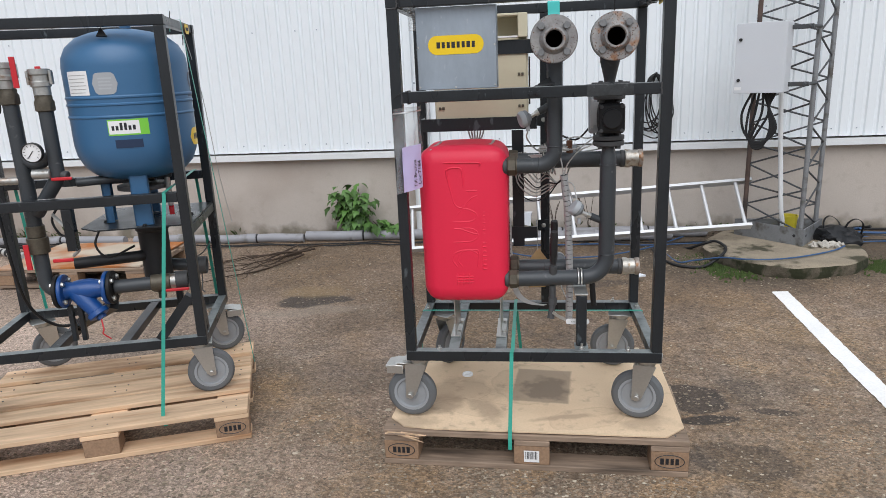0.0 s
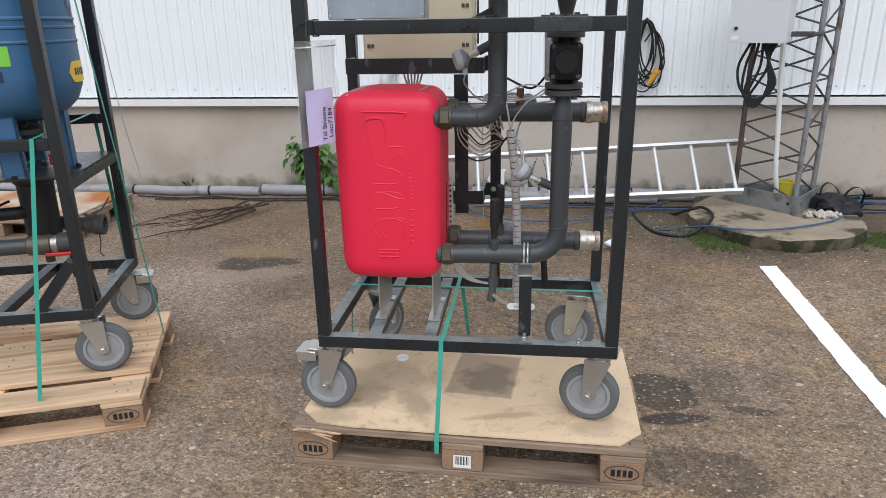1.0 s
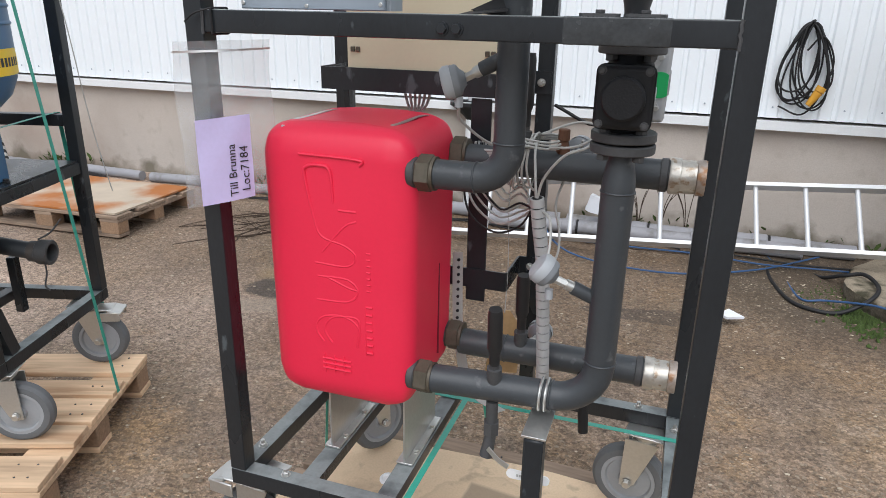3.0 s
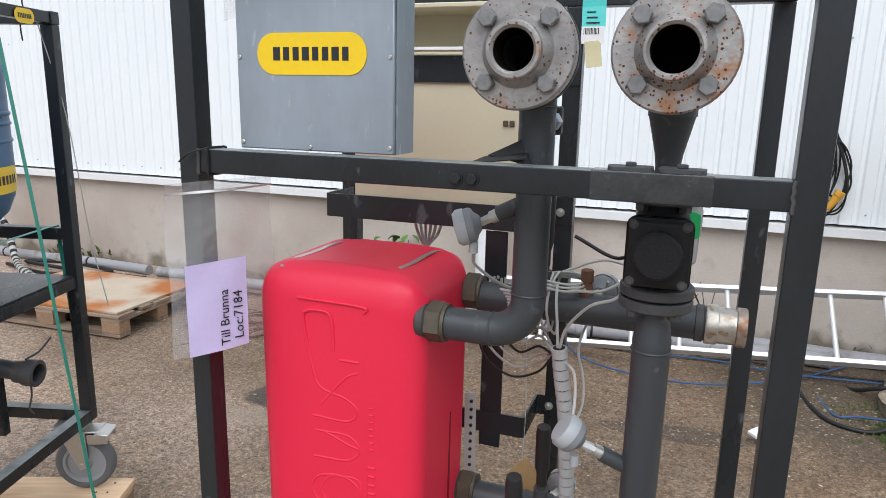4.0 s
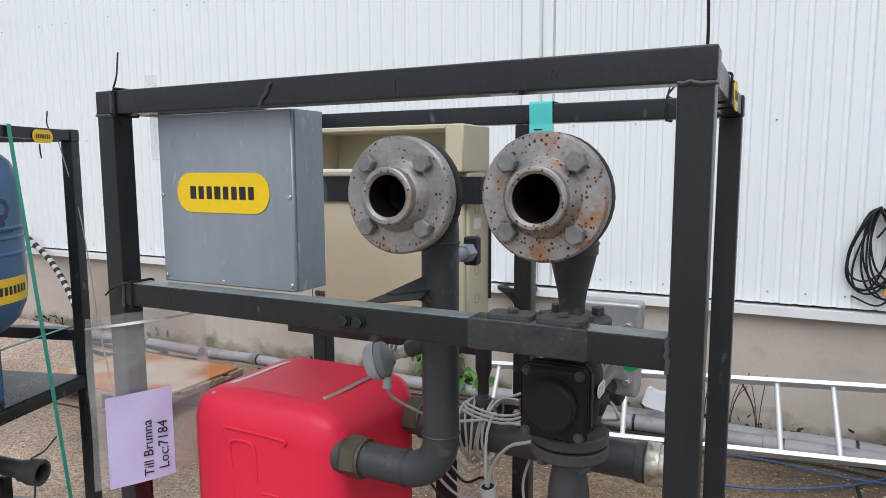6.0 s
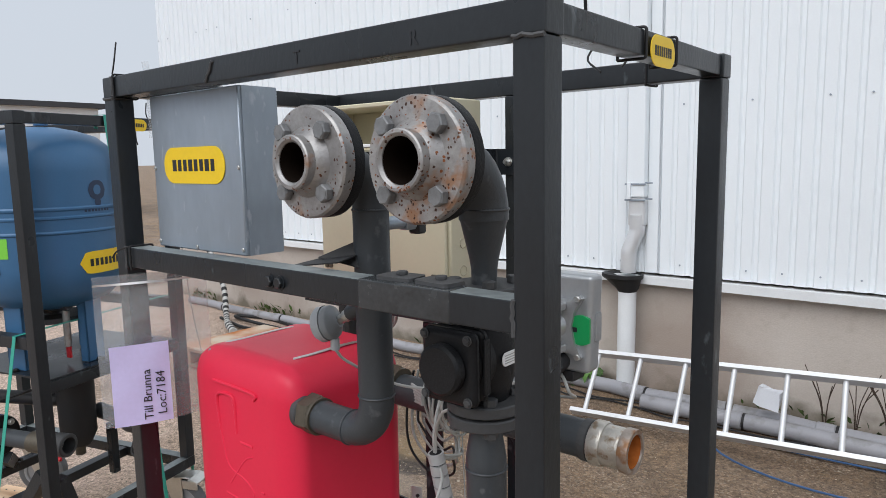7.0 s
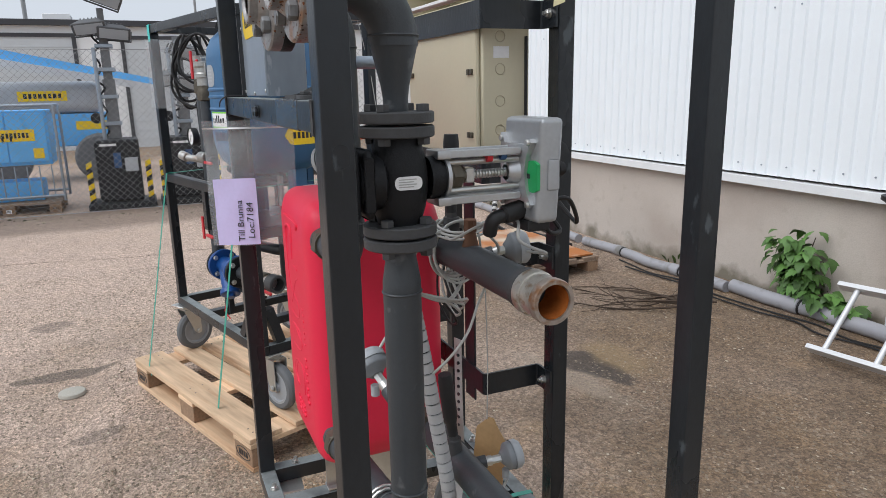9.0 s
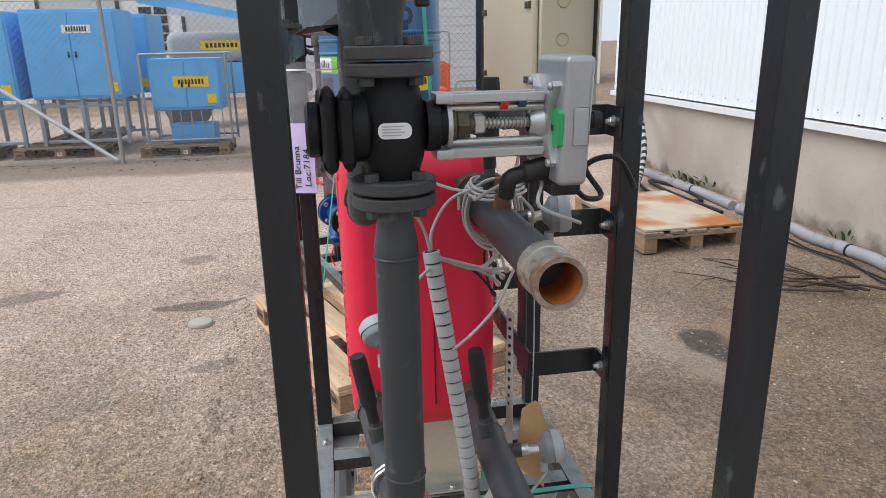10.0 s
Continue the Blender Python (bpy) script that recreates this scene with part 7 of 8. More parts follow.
# ---- along the wall ----
LIFT = 0.088
def pvc(y, z, x0, x1, r, seed, name="drain_pipe"):
    rng = random.Random(seed)
    b = B()
    pts = [(x0 + (x1 - x0) * k / 12, y + 0.015 * math.sin(k * 0.9 + seed) + rng.uniform(-0.008, 0.008), z) for k in range(13)]
    sweep(b, smooth_path(pts, 2), r, 18)
    t = solo(name, b, M["pipe_pvc"], "dusty grey plastic pipe lying along the foot of the wall", "pipe", group="pipes along the wall")
    for k in (3, 8):
        b = B()
        p = Vector(pts[k])
        d = (Vector(pts[k + 1]) - p).normalized()
        lathe(b, p, d, [(r, 0), (r + 0.005, 0.003), (r + 0.005, 0.09), (r, 0.093)], 18)
        part("sleeve", b, M["pipe_pvc"], t)
        b = B()
        lathe(b, p + d * 0.095, d, [(r, 0), (r + 0.003, 0.001), (r + 0.003, 0.014), (r, 0.015)], 18)
        part("joint_ring", b, M["cable_black"], t)
    return t


pvc(3.4, 0.05, -1.535, 0.2, 0.046, 3)
pvc(3.28, 0.05, -0.25, 1.7, 0.046, 4)
pvc(3.4, 0.05, 0.25, 2.0, 0.046, 7)
pvc(3.36, 0.042, -3.2, -1.55, 0.04, 5)
pvc(3.36, 0.042, -5.6, -3.3, 0.04, 6)
for i, (y, c, a) in enumerate(((3.26, "cable_black", -2.6), (3.22, "cable_black", -2.4), (3.15, "cable_black", 0.2), (3.1, "cable_blue", 0.4))):
    rng = random.Random(30 + i)
    bm = B()
    x1 = 6.0 if i > 1 else 1.0
    pts = [(a + (x1 - a) * k / 16, y + rng.uniform(-0.05, 0.05), 0.012) for k in range(17)]
    sweep(bm, smooth_path(pts, 4), 0.0058, 8)
    solo("ground_cable", bm, M[c], "cable lying on the asphalt along the wall" if c == "cable_black" else "blue hose lying on the asphalt along the wall", "cable", group="cables along the wall")
# striped end hose and clutter further along
sh = thing("striped_hose", (0, 0, 0), "black and white spiral hose hanging down to the wall foot", "hose")
hp = smooth_path([(-5.8, 3.46, 0.95), (-5.35, 3.4, 0.74), (-5.05, 3.35, 0.52), (-4.75, 3.25, 0.28), (-4.5, 3.1, 0.09), (-4.25, 2.95, 0.05), (-3.9, 2.78, 0.045)], 8)
for k in range(0, len(hp) - 1):
    bm = B()
    cyl(bm, hp[k], hp[k + 1], 0.035 if k > 40 else 0.028, 12)
    part("ring", bm, M["cable_grey"] if k % 2 else M["cable_black"], sh)
bm = B()
sweep(bm, smooth_path([(-4.6, 3.1, 0.02), (-4.0, 3.0, 0.02), (-3.6, 3.25, 0.02), (-4.2, 3.35, 0.02), (-4.5, 3.2, 0.03), (-3.9, 3.12, 0.04), (-3.2, 3.2, 0.02)], 6), 0.016, 8)
solo("black_hose", bm, M["cable_black"], "loose black hose coiled by the wall foot", "hose")

# downpipe
dp = thing("downpipe", (-0.44, YW, 0), "white rain downpipe with a bare metal elbow and a black collar", "downpipe")
dp.matrix_basis = pose(0, 0, 0)
bm = B()
box(bm, -0.475, -0.355, YW - 0.11, YW - 0.0365, 1.38, 7.4, 0.012, 3)
part("square_pipe", bm, M["sheet"], dp)
bm = B()
box(bm, -0.354, -0.285, YW - 0.05, YW - 0.0365, 0.9, 7.4, 0.004, 2)
part("cover_strip", bm, M["sheet"], dp, "flat white cover strip beside the pipe")
bm = B()
box(bm, -0.462, -0.352, YW - 0.108, YW - 0.04, 1.2, 1.379, 0.014, 3)
part("bare_pipe", bm, M["alu_ladder"], dp, "bare stained metal pipe piece")
bm = B()
sweep(bm, bent([(-0.407, 3.5, 1.27), (-0.407, 3.5, 1.17), (-0.452, 3.475, 1.03), (-0.452, 3.475, 0.9)], 0.075, 7), 0.05, 22)
part("elbow", bm, M["alu_ladder"], dp, "bare grey metal elbow")
bm = B()
lathe(bm, (-0.452, 3.465, 0.775), (0, 0, 1), [(0.06, 0), (0.072, 0.02), (0.085, 0.075), (0.1, 0.09), (0.1, 0.112), (0.09, 0.115), (0.052, 0.06)], 20)
for v in bm.verts:      # the funnel's lip runs out to one side
    if v.co.z > 0.84 and v.co.x < -0.452:
        v.co.x -= (-0.452 - v.co.x) * 0.75
part("collar", bm, M["cable_black"], dp, "black rubber collar with a funnel lip")
bm = B()
cyl(bm, (-0.455, 3.462, 0.0), (-0.452, 3.465, 0.79), 0.058, 24)
part("lower_pipe", bm, M["trim"], dp)
for z in (1.36, 1.46):
    bm = B()
    box(bm, -0.482, -0.345, YW - 0.116, YW - 0.1105, z, z + 0.012, 0.001)
    box(bm, -0.35, -0.3, YW - 0.112, YW - 0.107, z + 0.01, z + 0.02, 0.001)
    part("pipe_clip", bm, M["galv"], dp)
bm = B()
box(bm, -0.465, -0.44, YW - 0.125, YW - 0.1105, 1.372, 1.478, 0.002)
part("clip_bracket", bm, M["sheet"], dp)

# ladder lying on its edge against the wall
lad = thing("ladder", (0.8, 3.0, 0.1), "aluminium ladder lying sideways against the wall", "ladder")
lad.matrix_basis = pose(0, 0, 0)
A0, A1 = Vector((-0.545, 2.9, 0.125)), Vector((2.25, 3.019, 0.267))
C0, C1 = Vector((-0.6, 3.17, 0.415)), Vector((2.3, 3.27, 0.585))
for p, q in ((A0, A1), (C0, C1)):
    bm = B()
    band(bm, [p, q], 0.058, 0.024, (C0 - A0).cross(A1 - A0))
    part("stile", bm, M["alu_ladder"], lad)
for k in range(11):
    bm = B()
    x = -0.23 + 0.267 * (k - 1)
    cyl(bm, A0.lerp(A1, (x + 0.035 - A0.x) / (A1.x - A0.x)), C0.lerp(C1, (x - C0.x) / (C1.x - C0.x)), 0.0145, 10)
    part("rung", bm, M["alu_ladder"], lad)
bm = B()
r = random.Random(3)
box(bm, -0.055, 0.055, -0.025, 0.025, 0, 0.1, 0.008)
for v in bm.verts:
    v.co += Vector((r.uniform(-1, 1), r.uniform(-1, 1), r.uniform(-1, 1))) * 0.018
solo("polystyrene_piece", bm, M["white_box"], "crumpled white plastic piece lying on the pipes", "plastic", at=pose(0.447, 3.32, 0.155, 0, 12, 15))
bm = B()
plate(bm, [(-0.04, -0.03), (0.05, -0.04), (0.02, 0.05), (-0.05, 0.02)], pose(1.25, 2.25, 0.004, 4, 0, 30), 0.012)
solo("litter_piece", bm, M["white_box"], "small white piece of litter on the asphalt", "litter")
bm = B()
sweep(bm, smooth_path([(0.05, 3.3, 0.35), (0.12, 3.1, 0.16), (0.35, 2.85, 0.02), (0.9, 2.72, 0.012), (1.4, 2.95, 0.012), (1.8, 3.32, 0.02)], 6), 0.0055, 8)
solo("blue_hose", bm, M["cable_blue"], "thin blue hose trailing from the pipes over the asphalt", "hose")
# wall coil with an orange plug
LIFT = 0.0
wc = thing("extension_lead", (1.62, YW, 1.5), "black extension lead looped on the wall with an orange plug", "cable")
wc.matrix_basis = pose(0, 0, 0)
rng = random.Random(9)
for k in range(9):
    bm = B()
    rx, rz = rng.uniform(0.085, 0.15), rng.uniform(0.19, 0.26)
    c = Vector((1.565 + rng.uniform(-0.025, 0.02), YW - 0.055 - 0.006 * k, 1.455 - rz))
    lean = rng.uniform(-0.05, 0.05)
    pts = [c + Vector((rx * math.sin(a) * (0.8 - 0.28 * math.cos(a)) + lean * (1 - math.cos(a)), 0.008 * math.sin(3 * a + k), rz * math.cos(a))) for a in [2 * math.pi * i / 14 for i in range(15)]]
    sweep(bm, smooth_path(pts, 3), 0.0055, 8)
    part("loop", bm, M["cable_black"], wc)
bm = B()
sweep(bm, smooth_path([(1.55, YW - 0.09, 1.3), (1.62, YW - 0.1, 1.38), (1.7, YW - 0.08, 1.24), (1.66, YW - 0.09, 1.05), (1.58, YW - 0.08, 0.93), (1.45, YW - 0.05, 0.97)], 6), 0.0055, 8)
part("loose_end", bm, M["cable_black"], wc)
bm = B()
sweep(bm, [(1.555, YW - 0.03, 1.455), (1.555, YW - 0.12, 1.465)], 0.009, 8)
part("hook", bm, M["cable_black"], wc)
bm = B()
cyl(bm, (1.6, YW - 0.12, 0.99), (1.645, YW - 0.12, 1.07), 0.017, 12, r1=0.026, bev=0.004)
cyl(bm, (1.645, YW - 0.12, 1.07), (1.66, YW - 0.12, 1.1), 0.028, 14, bev=0.003)
part("plug", bm, mat("orange_plug", (0.6, 0.3, 0.03), 0.5), wc, "orange plug")

# ---- lattice mast with a cabinet ----
LIFT = 0.06
bm = B()
lathe(bm, (2.43, 2.84, -0.03), (0, 0, 1), [(0.56, 0), (0.572, 0.05), (0.57, 0.105), (0.55, 0.12), (0.35, 0.124), (0, 0.12)], 40)
for v in bm.verts:
    v.co += Vector((noise.noise(v.co * 5), noise.noise(v.co * 5 + Vector((7, 0, 0))), 0.25 * noise.noise(v.co * 9))) * 0.035
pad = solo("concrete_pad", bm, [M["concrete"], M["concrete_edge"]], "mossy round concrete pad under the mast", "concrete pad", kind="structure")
# sideways faces take the darker concrete with moss streaks, the top the paler one
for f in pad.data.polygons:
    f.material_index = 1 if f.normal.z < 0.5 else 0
mast = thing("lattice_mast", (0, 0, 0), "grey three-legged steel lattice mast in a steel trough", "mast")
legs = [Vector((2.24, 3.177, 0.09)), Vector((2.548, 2.83, 0.09)), Vector((2.778, 3.143, 0.09))]
cen = sum(legs, Vector()) / 3
tops = [cen + (l - cen) * 0.97 + Vector((0.01, 0, 3.43)) for l in legs]
for i, (a, b_) in enumerate(zip(legs, tops)):
    bm = B()
    cyl(bm, a + Vector((0, 0, 0.02)), b_, 0.018, 12)
    part("leg_tube", bm, M["trough"] if i else M["rusty_tube"], mast)
for i in range(3):
    j = (i + 1) % 3
    pts, n = [], 20
    for k in range(n + 1):
        u = 0.03 + 0.94 * k / n
        pts.append((legs[i] if k % 2 else legs[j]).lerp(tops[i] if k % 2 else tops[j], u))
    for p, q in zip(pts, pts[1:]):
        bm = B()
        cyl(bm, p, q, 0.007, 8)
        part("lacing_bar", bm, M["mast"], mast)
for i in range(3):
    j = (i + 1) % 3
    a, b_ = legs[i] + (legs[i] - cen) * 0.22, legs[j] + (legs[j] - cen) * 0.22
    bm = B()
    band(bm, [Vector((a.x, a.y, 0.158)), Vector((b_.x, b_.y, 0.158))], 0.13, 0.008)
    side = part("trough_side", bm, M["trough"], mast, "galvanised steel trough side")
    out = (Vector((a.x, a.y, 0)) - Vector((b_.x, b_.y, 0))).cross(Vector((0, 0, 1))).normalized()
    out = out if out.dot((a + b_) / 2 - cen) > 0 else -out
    for u in (0.12, 0.88):
        bm = B()
        p = a.lerp(b_, u)
        p.z = 0.165
        cyl(bm, p + out * 0.002, p + out * 0.0052, 0.012, 12)
        part("bolt_hole", bm, M["ink"], side)
bm = B()
sweep(bm, smooth_path([(2.475, 3.0, 0.11), (2.465, 2.98, 0.25), (2.44, 2.96, 0.36), (2.42, 2.96, 0.6), (2.395, 2.96, 0.9), (2.36, 2.93, 1.28)], 5), 0.017, 12)
part("white_conduit", bm, M["trim"], mast, "white plastic conduit")
eb = thing("mast_cabinet", (0, 0, 0), "light grey steel control cabinet clamped to the lattice mast", "cabinet")
eb.matrix_basis = pose(0, 0, 0)
EM = pose(2.13, 2.72, 0, 0, 0, -30)
bm = B()
box(bm, -0.165, 0.165, 0.012, 0.2, 1.31, 1.79, 0.004, at=EM)
part("housing", bm, M["ebox"], eb)
bm = B()
box(bm, -0.167, 0.167, -0.008, 0.0115, 1.308, 1.792, 0.005, 2, at=EM)
door = part("door", bm, M["ebox"], eb)
for z in (1.68, 1.4):
    bm = B()
    cyl(bm, EM @ Vector((-0.135, -0.008, z)), EM @ Vector((-0.135, -0.018, z)), 0.011, 12)
    part("lock", bm, M["black"], door)
bm = B()
box(bm, -0.16, -0.115, -0.0095, -0.0082, 1.33, 1.352, at=EM)
part("label", bm, M["white"], door)
for z in (1.75, 1.36):
    bm = B()
    box(bm, 0.165, 0.3, 0.14, 0.165, z - 0.016, z + 0.016, 0.003, at=EM)
    cyl(bm, EM @ Vector((0.27, 0.12, z)), EM @ Vector((0.322, 0.29, z)), 0.012, 8)
    part("clamp", bm, M["mast"], eb)
for k in range(5):
    bm = B()
    x0 = -0.06 + 0.025 * k
    pts = [EM @ Vector((x0, 0.1, 1.31)), EM @ Vector((x0 - 0.06 + 0.02 * k, 0.09, 1.15)), EM @ Vector((-0.08 + 0.01 * k, 0.08, 1.0 - 0.015 * k)), EM @ Vector((0.03, 0.08, 0.95 - 0.01 * k)), EM @ Vector((0.12 - 0.01 * k, 0.09, 1.05)), EM @ Vector((0.06, 0.1, 1.2)), EM @ Vector((0.02 + 0.02 * k, 0.1, 1.31))]
    sweep(bm, smooth_path(pts, 5), 0.009, 8)
    part("cable", bm, M["cable_black"], eb)
bm = B()
lathe(bm, (2.54, 3.05, 0.1), (0, 0, 1), [(0, 0), (0.05, 0), (0.062, 0.17), (0.066, 0.172), (0.066, 0.18), (0.058, 0.18), (0.047, 0.01), (0, 0.01)], 22)
solo("bucket", bm, M["bucket"], "dirty yellow plastic bucket standing in the mast trough", "bucket")
# black bag, crumbled mortar and cables on the pad
bm = B()
bmesh.ops.create_icosphere(bm, subdivisions=4, radius=1.0)
for v in bm.verts:
    v.co = Vector((v.co.x * 0.17, v.co.y * 0.14, max(v.co.z, -0.25) * 0.1))
    v.co *= 1 + 0.5 * noise.noise(v.co * 11) + 0.2 * noise.noise(v.co * 34)
bag = thing("tool_bag", (2.9, 2.97, 0.105), "slumped black fabric bag with loop handles on the concrete pad", "bag")
part("body", bm, M["machine_black"], bag)
for dx, tilt in ((-0.06, 0.05), (0.08, -0.04)):
    bm = B()
    band(bm, smooth_path([(dx - 0.06, 0, 0.04), (dx - 0.05, tilt, 0.13), (dx, tilt * 1.4, 0.165), (dx + 0.06, tilt, 0.12), (dx + 0.07, 0, 0.03)], 5), 0.022, 0.004, (0, 1, 0))
    part("handle", bm, M["cable_black"], bag)
bm = B()
rng = random.Random(44)
for k in range(60):
    c = Vector((2.73 + rng.gauss(0, 0.05), 2.77 + rng.gauss(0, 0.03), 0.1 + rng.uniform(0, 0.02)))
    s = rng.uniform(0.008, 0.022)
    box(bm, -s, s, -s * 0.8, s * 0.8, -s * 0.5, s * 0.6, 0.002, at=Matrix.Translation(c) @ Euler((rng.uniform(-1, 1), rng.uniform(-1, 1), rng.uniform(0, 6))).to_matrix().to_4x4())
solo("mortar_crumbs", bm, mat("pale_dry_mortar", (0.48, 0.45, 0.4), 0.95, vary=0.3, scale=40, bump=0.004), "pale crumbled mortar heaped on the concrete pad", "mortar", kind="stuff")
rng = random.Random(12)
for k in range(4):
    bm = B()
    y0 = 3.3 + 0.05 * k
    pts = [(2.95 + 0.1 * k, 3.1 + 0.05 * k, 0.13), (3.2 + rng.uniform(-0.1, 0.1), y0, 0.03 + 0.012 * k), (3.6, y0 + rng.uniform(-0.06, 0.06), 0.014 + 0.012 * k), (4.1, y0, 0.014 + 0.012 * k), (4.9, y0 + 0.02, 0.014)]
    sweep(bm, smooth_path(pts, 6), 0.011, 8)
    solo("ground_cable", bm, M["cable_black"] if k % 2 else M["cable_blue"], "cable trailing off the concrete pad along the wall", "cable", group="cables along the wall")
bm = B()
sweep(bm, smooth_path([(1.5, 3.35, 0.03), (1.57, 3.0, 0.012), (1.62, 2.67, 0.012), (1.73, 2.64, 0.03), (1.9, 2.5, 0.09), (2.03, 2.4, 0.104), (2.23, 2.38, 0.108), (2.46, 2.46, 0.108), (2.7, 2.6, 0.108), (2.83, 2.72, 0.11)], 6), 0.006, 8)
solo("ground_cable", bm, M["cable_blue"], "thin blue hose lying across the concrete pad", "cable", group="cables along the wall")
bm = B()
sweep(bm, smooth_path([(1.42, 3.4, 0.02), (1.48, 3.19, 0.014), (1.5, 2.87, 0.014), (1.56, 2.62, 0.014), (1.65, 2.53, 0.014), (1.77, 2.52, 0.016), (1.88, 2.55, 0.07), (1.95, 2.62, 0.11), (1.975, 2.75, 0.115), (1.94, 2.89, 0.115), (1.85, 2.93, 0.08), (1.76, 3.05, 0.016), (1.66, 3.28, 0.014)], 7), 0.011, 10)
solo("rubber_hose", bm, M["cable_black"], "thick black rubber hose looped beside the concrete pad", "hose")
# moss edge
mm = B()
rng = random.Random(41)
for k in range(4200):
    a = rng.gauss(3.4, 0.27) if k % 3 else rng.gauss(6.0, 0.22)
    rr = 0.575 + abs(rng.gauss(0, 0.1))
    c = Vector((2.43 + rr * math.cos(a), 2.84 + rr * math.sin(a), 0.0))
    if noise.noise(c * 5) < -0.05 and k % 8:
        continue
    s = rng.uniform(0.004, 0.014)
    vs = [mm.verts.new(c + Vector((s * math.cos(q), s * math.sin(q), -0.003))) for q in (0, 1.3, 2.5, 3.8, 5.0)]
    tpv = mm.verts.new(c + Vector((rng.uniform(-s, s), rng.uniform(-s, s), s * rng.uniform(0.6, 2.0))))
    for i in range(5):
        mm.faces.new((vs[i], vs[(i + 1) % 5], tpv))
solo("moss", mm, M["moss"], "dark green moss tufts beside the concrete pad", "moss", kind="stuff")

# ---- white line, round lid ----
LIFT = 0.0
bm = B()
rng = random.Random(2)
lft, rgt = [], []
for k in range(240):
    u = k / 239
    y = 2.02 - u * 7.2
    lft.append(bm.verts.new((2.09 - 0.004 * (2.02 - y) + rng.uniform(-0.003, 0.003) + 0.004 * noise.noise(Vector((y * 9, 0, 2))), y, rise(2.1, y) + 0.004)))
    rgt.append(bm.verts.new((2.195 - 0.001 * (2.02 - y) + rng.uniform(-0.003, 0.003) + 0.004 * noise.noise(Vector((y * 9, 3, 2))), y + 0.01, rise(2.1, y + 0.01) + 0.004)))
for k in range(239):
    bm.faces.new((lft[k + 1], rgt[k + 1], rgt[k], lft[k]))
solo("road_marking", bm, M["paint_line"], "worn white painted parking line", "road marking", kind="structure")
bm = B()
lathe(bm, (-1.945, -0.68, 0.0), (0, 0, 1), [(0.062, 0), (0.066, 0.006), (0.062, 0.02), (0.05, 0.024), (0, 0.026)], 24)
solo("valve_box_lid", bm, mat("dusty_plastic_lid", (0.4, 0.38, 0.33), 0.8, vary=0.2, fine=0.15, bump=0.002), "small round pale cover lid set in the asphalt", "lid")

# ---- rusty plate on a low pallet ----
LIFT = rise(0, 2.5)
pallet((-3.62, 2.1, 0), 2.5, M["wood"], "grey weathered wooden pallet by the wall under a rusty plate", marked=False)
bm = B()
plate(bm, [(0.02, -0.03), (1.17, 0.0), (1.18, 0.74), (0.05, 0.78)], pose(-3.62, 2.12, 0.147, 0, 0, 2.5), 0.012)
solo("rusty_plate", bm, M["rust_plate"], "pale board stained with orange rust on the low pallet", "board")

# ---- twigs ----
tw = thing("twig_pile", (-1.6, 2.5, 0), "heap of dry brown twigs on the asphalt", "twigs")
rng = random.Random(77)


def twig(p, d, n, length, r, bend=0.28):
    pts = [Vector(p)]
    for _ in range(n):
        d = (d + Vector((rng.uniform(-bend, bend), rng.uniform(-bend, bend), rng.uniform(-0.16, 0.1)))).normalized()
        q = pts[-1] + d * (length / n) * rng.uniform(0.7, 1.2)
        q.z = max(0.005, q.z)
        pts.append(q)
    sp = smooth_path(pts, 3)
    b = B()
    sweep(b, sp, r, 6, True, [r * (1 - 0.75 * i / len(sp)) for i in range(len(sp))])
    part("twig", b, M["twig"], tw)
    return pts


for k in range(9):
    a = radians(rng.uniform(185, 250))
    main = twig((rng.uniform(0.05, 0.35), rng.uniform(0.3, 0.65), rng.uniform(0.02, 0.1)), Vector((math.cos(a), math.sin(a), -0.05)), 7, rng.uniform(0.6, 1.05), rng.uniform(0.005, 0.009))
    for q in main[1:6]:
        if rng.random() < 0.75:
            b_ = a + rng.uniform(-0.9, 0.9)
            twig(q, Vector((math.cos(b_), math.sin(b_), rng.uniform(-0.1, 0.3))), 4, rng.uniform(0.1, 0.32), 0.0034, 0.4)

# ---- shrub and weeds ----
LIFT = 0.09
def leaf_mesh():
    """A pointed leaf with two side lobes, folded along its rib and drooping at the tip."""
    b = B()
    out = [(0, 0.0), (0.12, 0.2), (0.3, 0.34), (0.46, 0.46), (0.52, 0.27), (0.66, 0.25), (0.8, 0.17), (1.0, 0)]
    drop = lambda x: 0.14 * math.sin(x * 2.6) - 0.38 * x * x
    for s in (-1, 1):
        mid = [b.verts.new((x, 0, drop(x))) for x, y in out]
        edge = [b.verts.new((x + (0.08 if i == 2 else 0.0), s * y, drop(x) + 0.16 * y - 0.35 * y * y)) for i, (x, y) in enumerate(out[1:-1])]
        e = [mid[0]] + edge + [mid[-1]]
        for i in range(len(out) - 1):
            q = list(dict.fromkeys([mid[i], mid[i + 1], e[i + 1], e[i]]))
            if len(q) > 2:
                b.faces.new(q if s > 0 else q[::-1])
    bmesh.ops.remove_doubles(b, verts=b.verts, dist=1e-4)
    shade(b, 40)
    me = bpy.data.meshes.new("leaf")
    b.to_mesh(me)
    b.free()
    me.materials.append(M["leaf"])
    return me


LEAF = leaf_mesh()


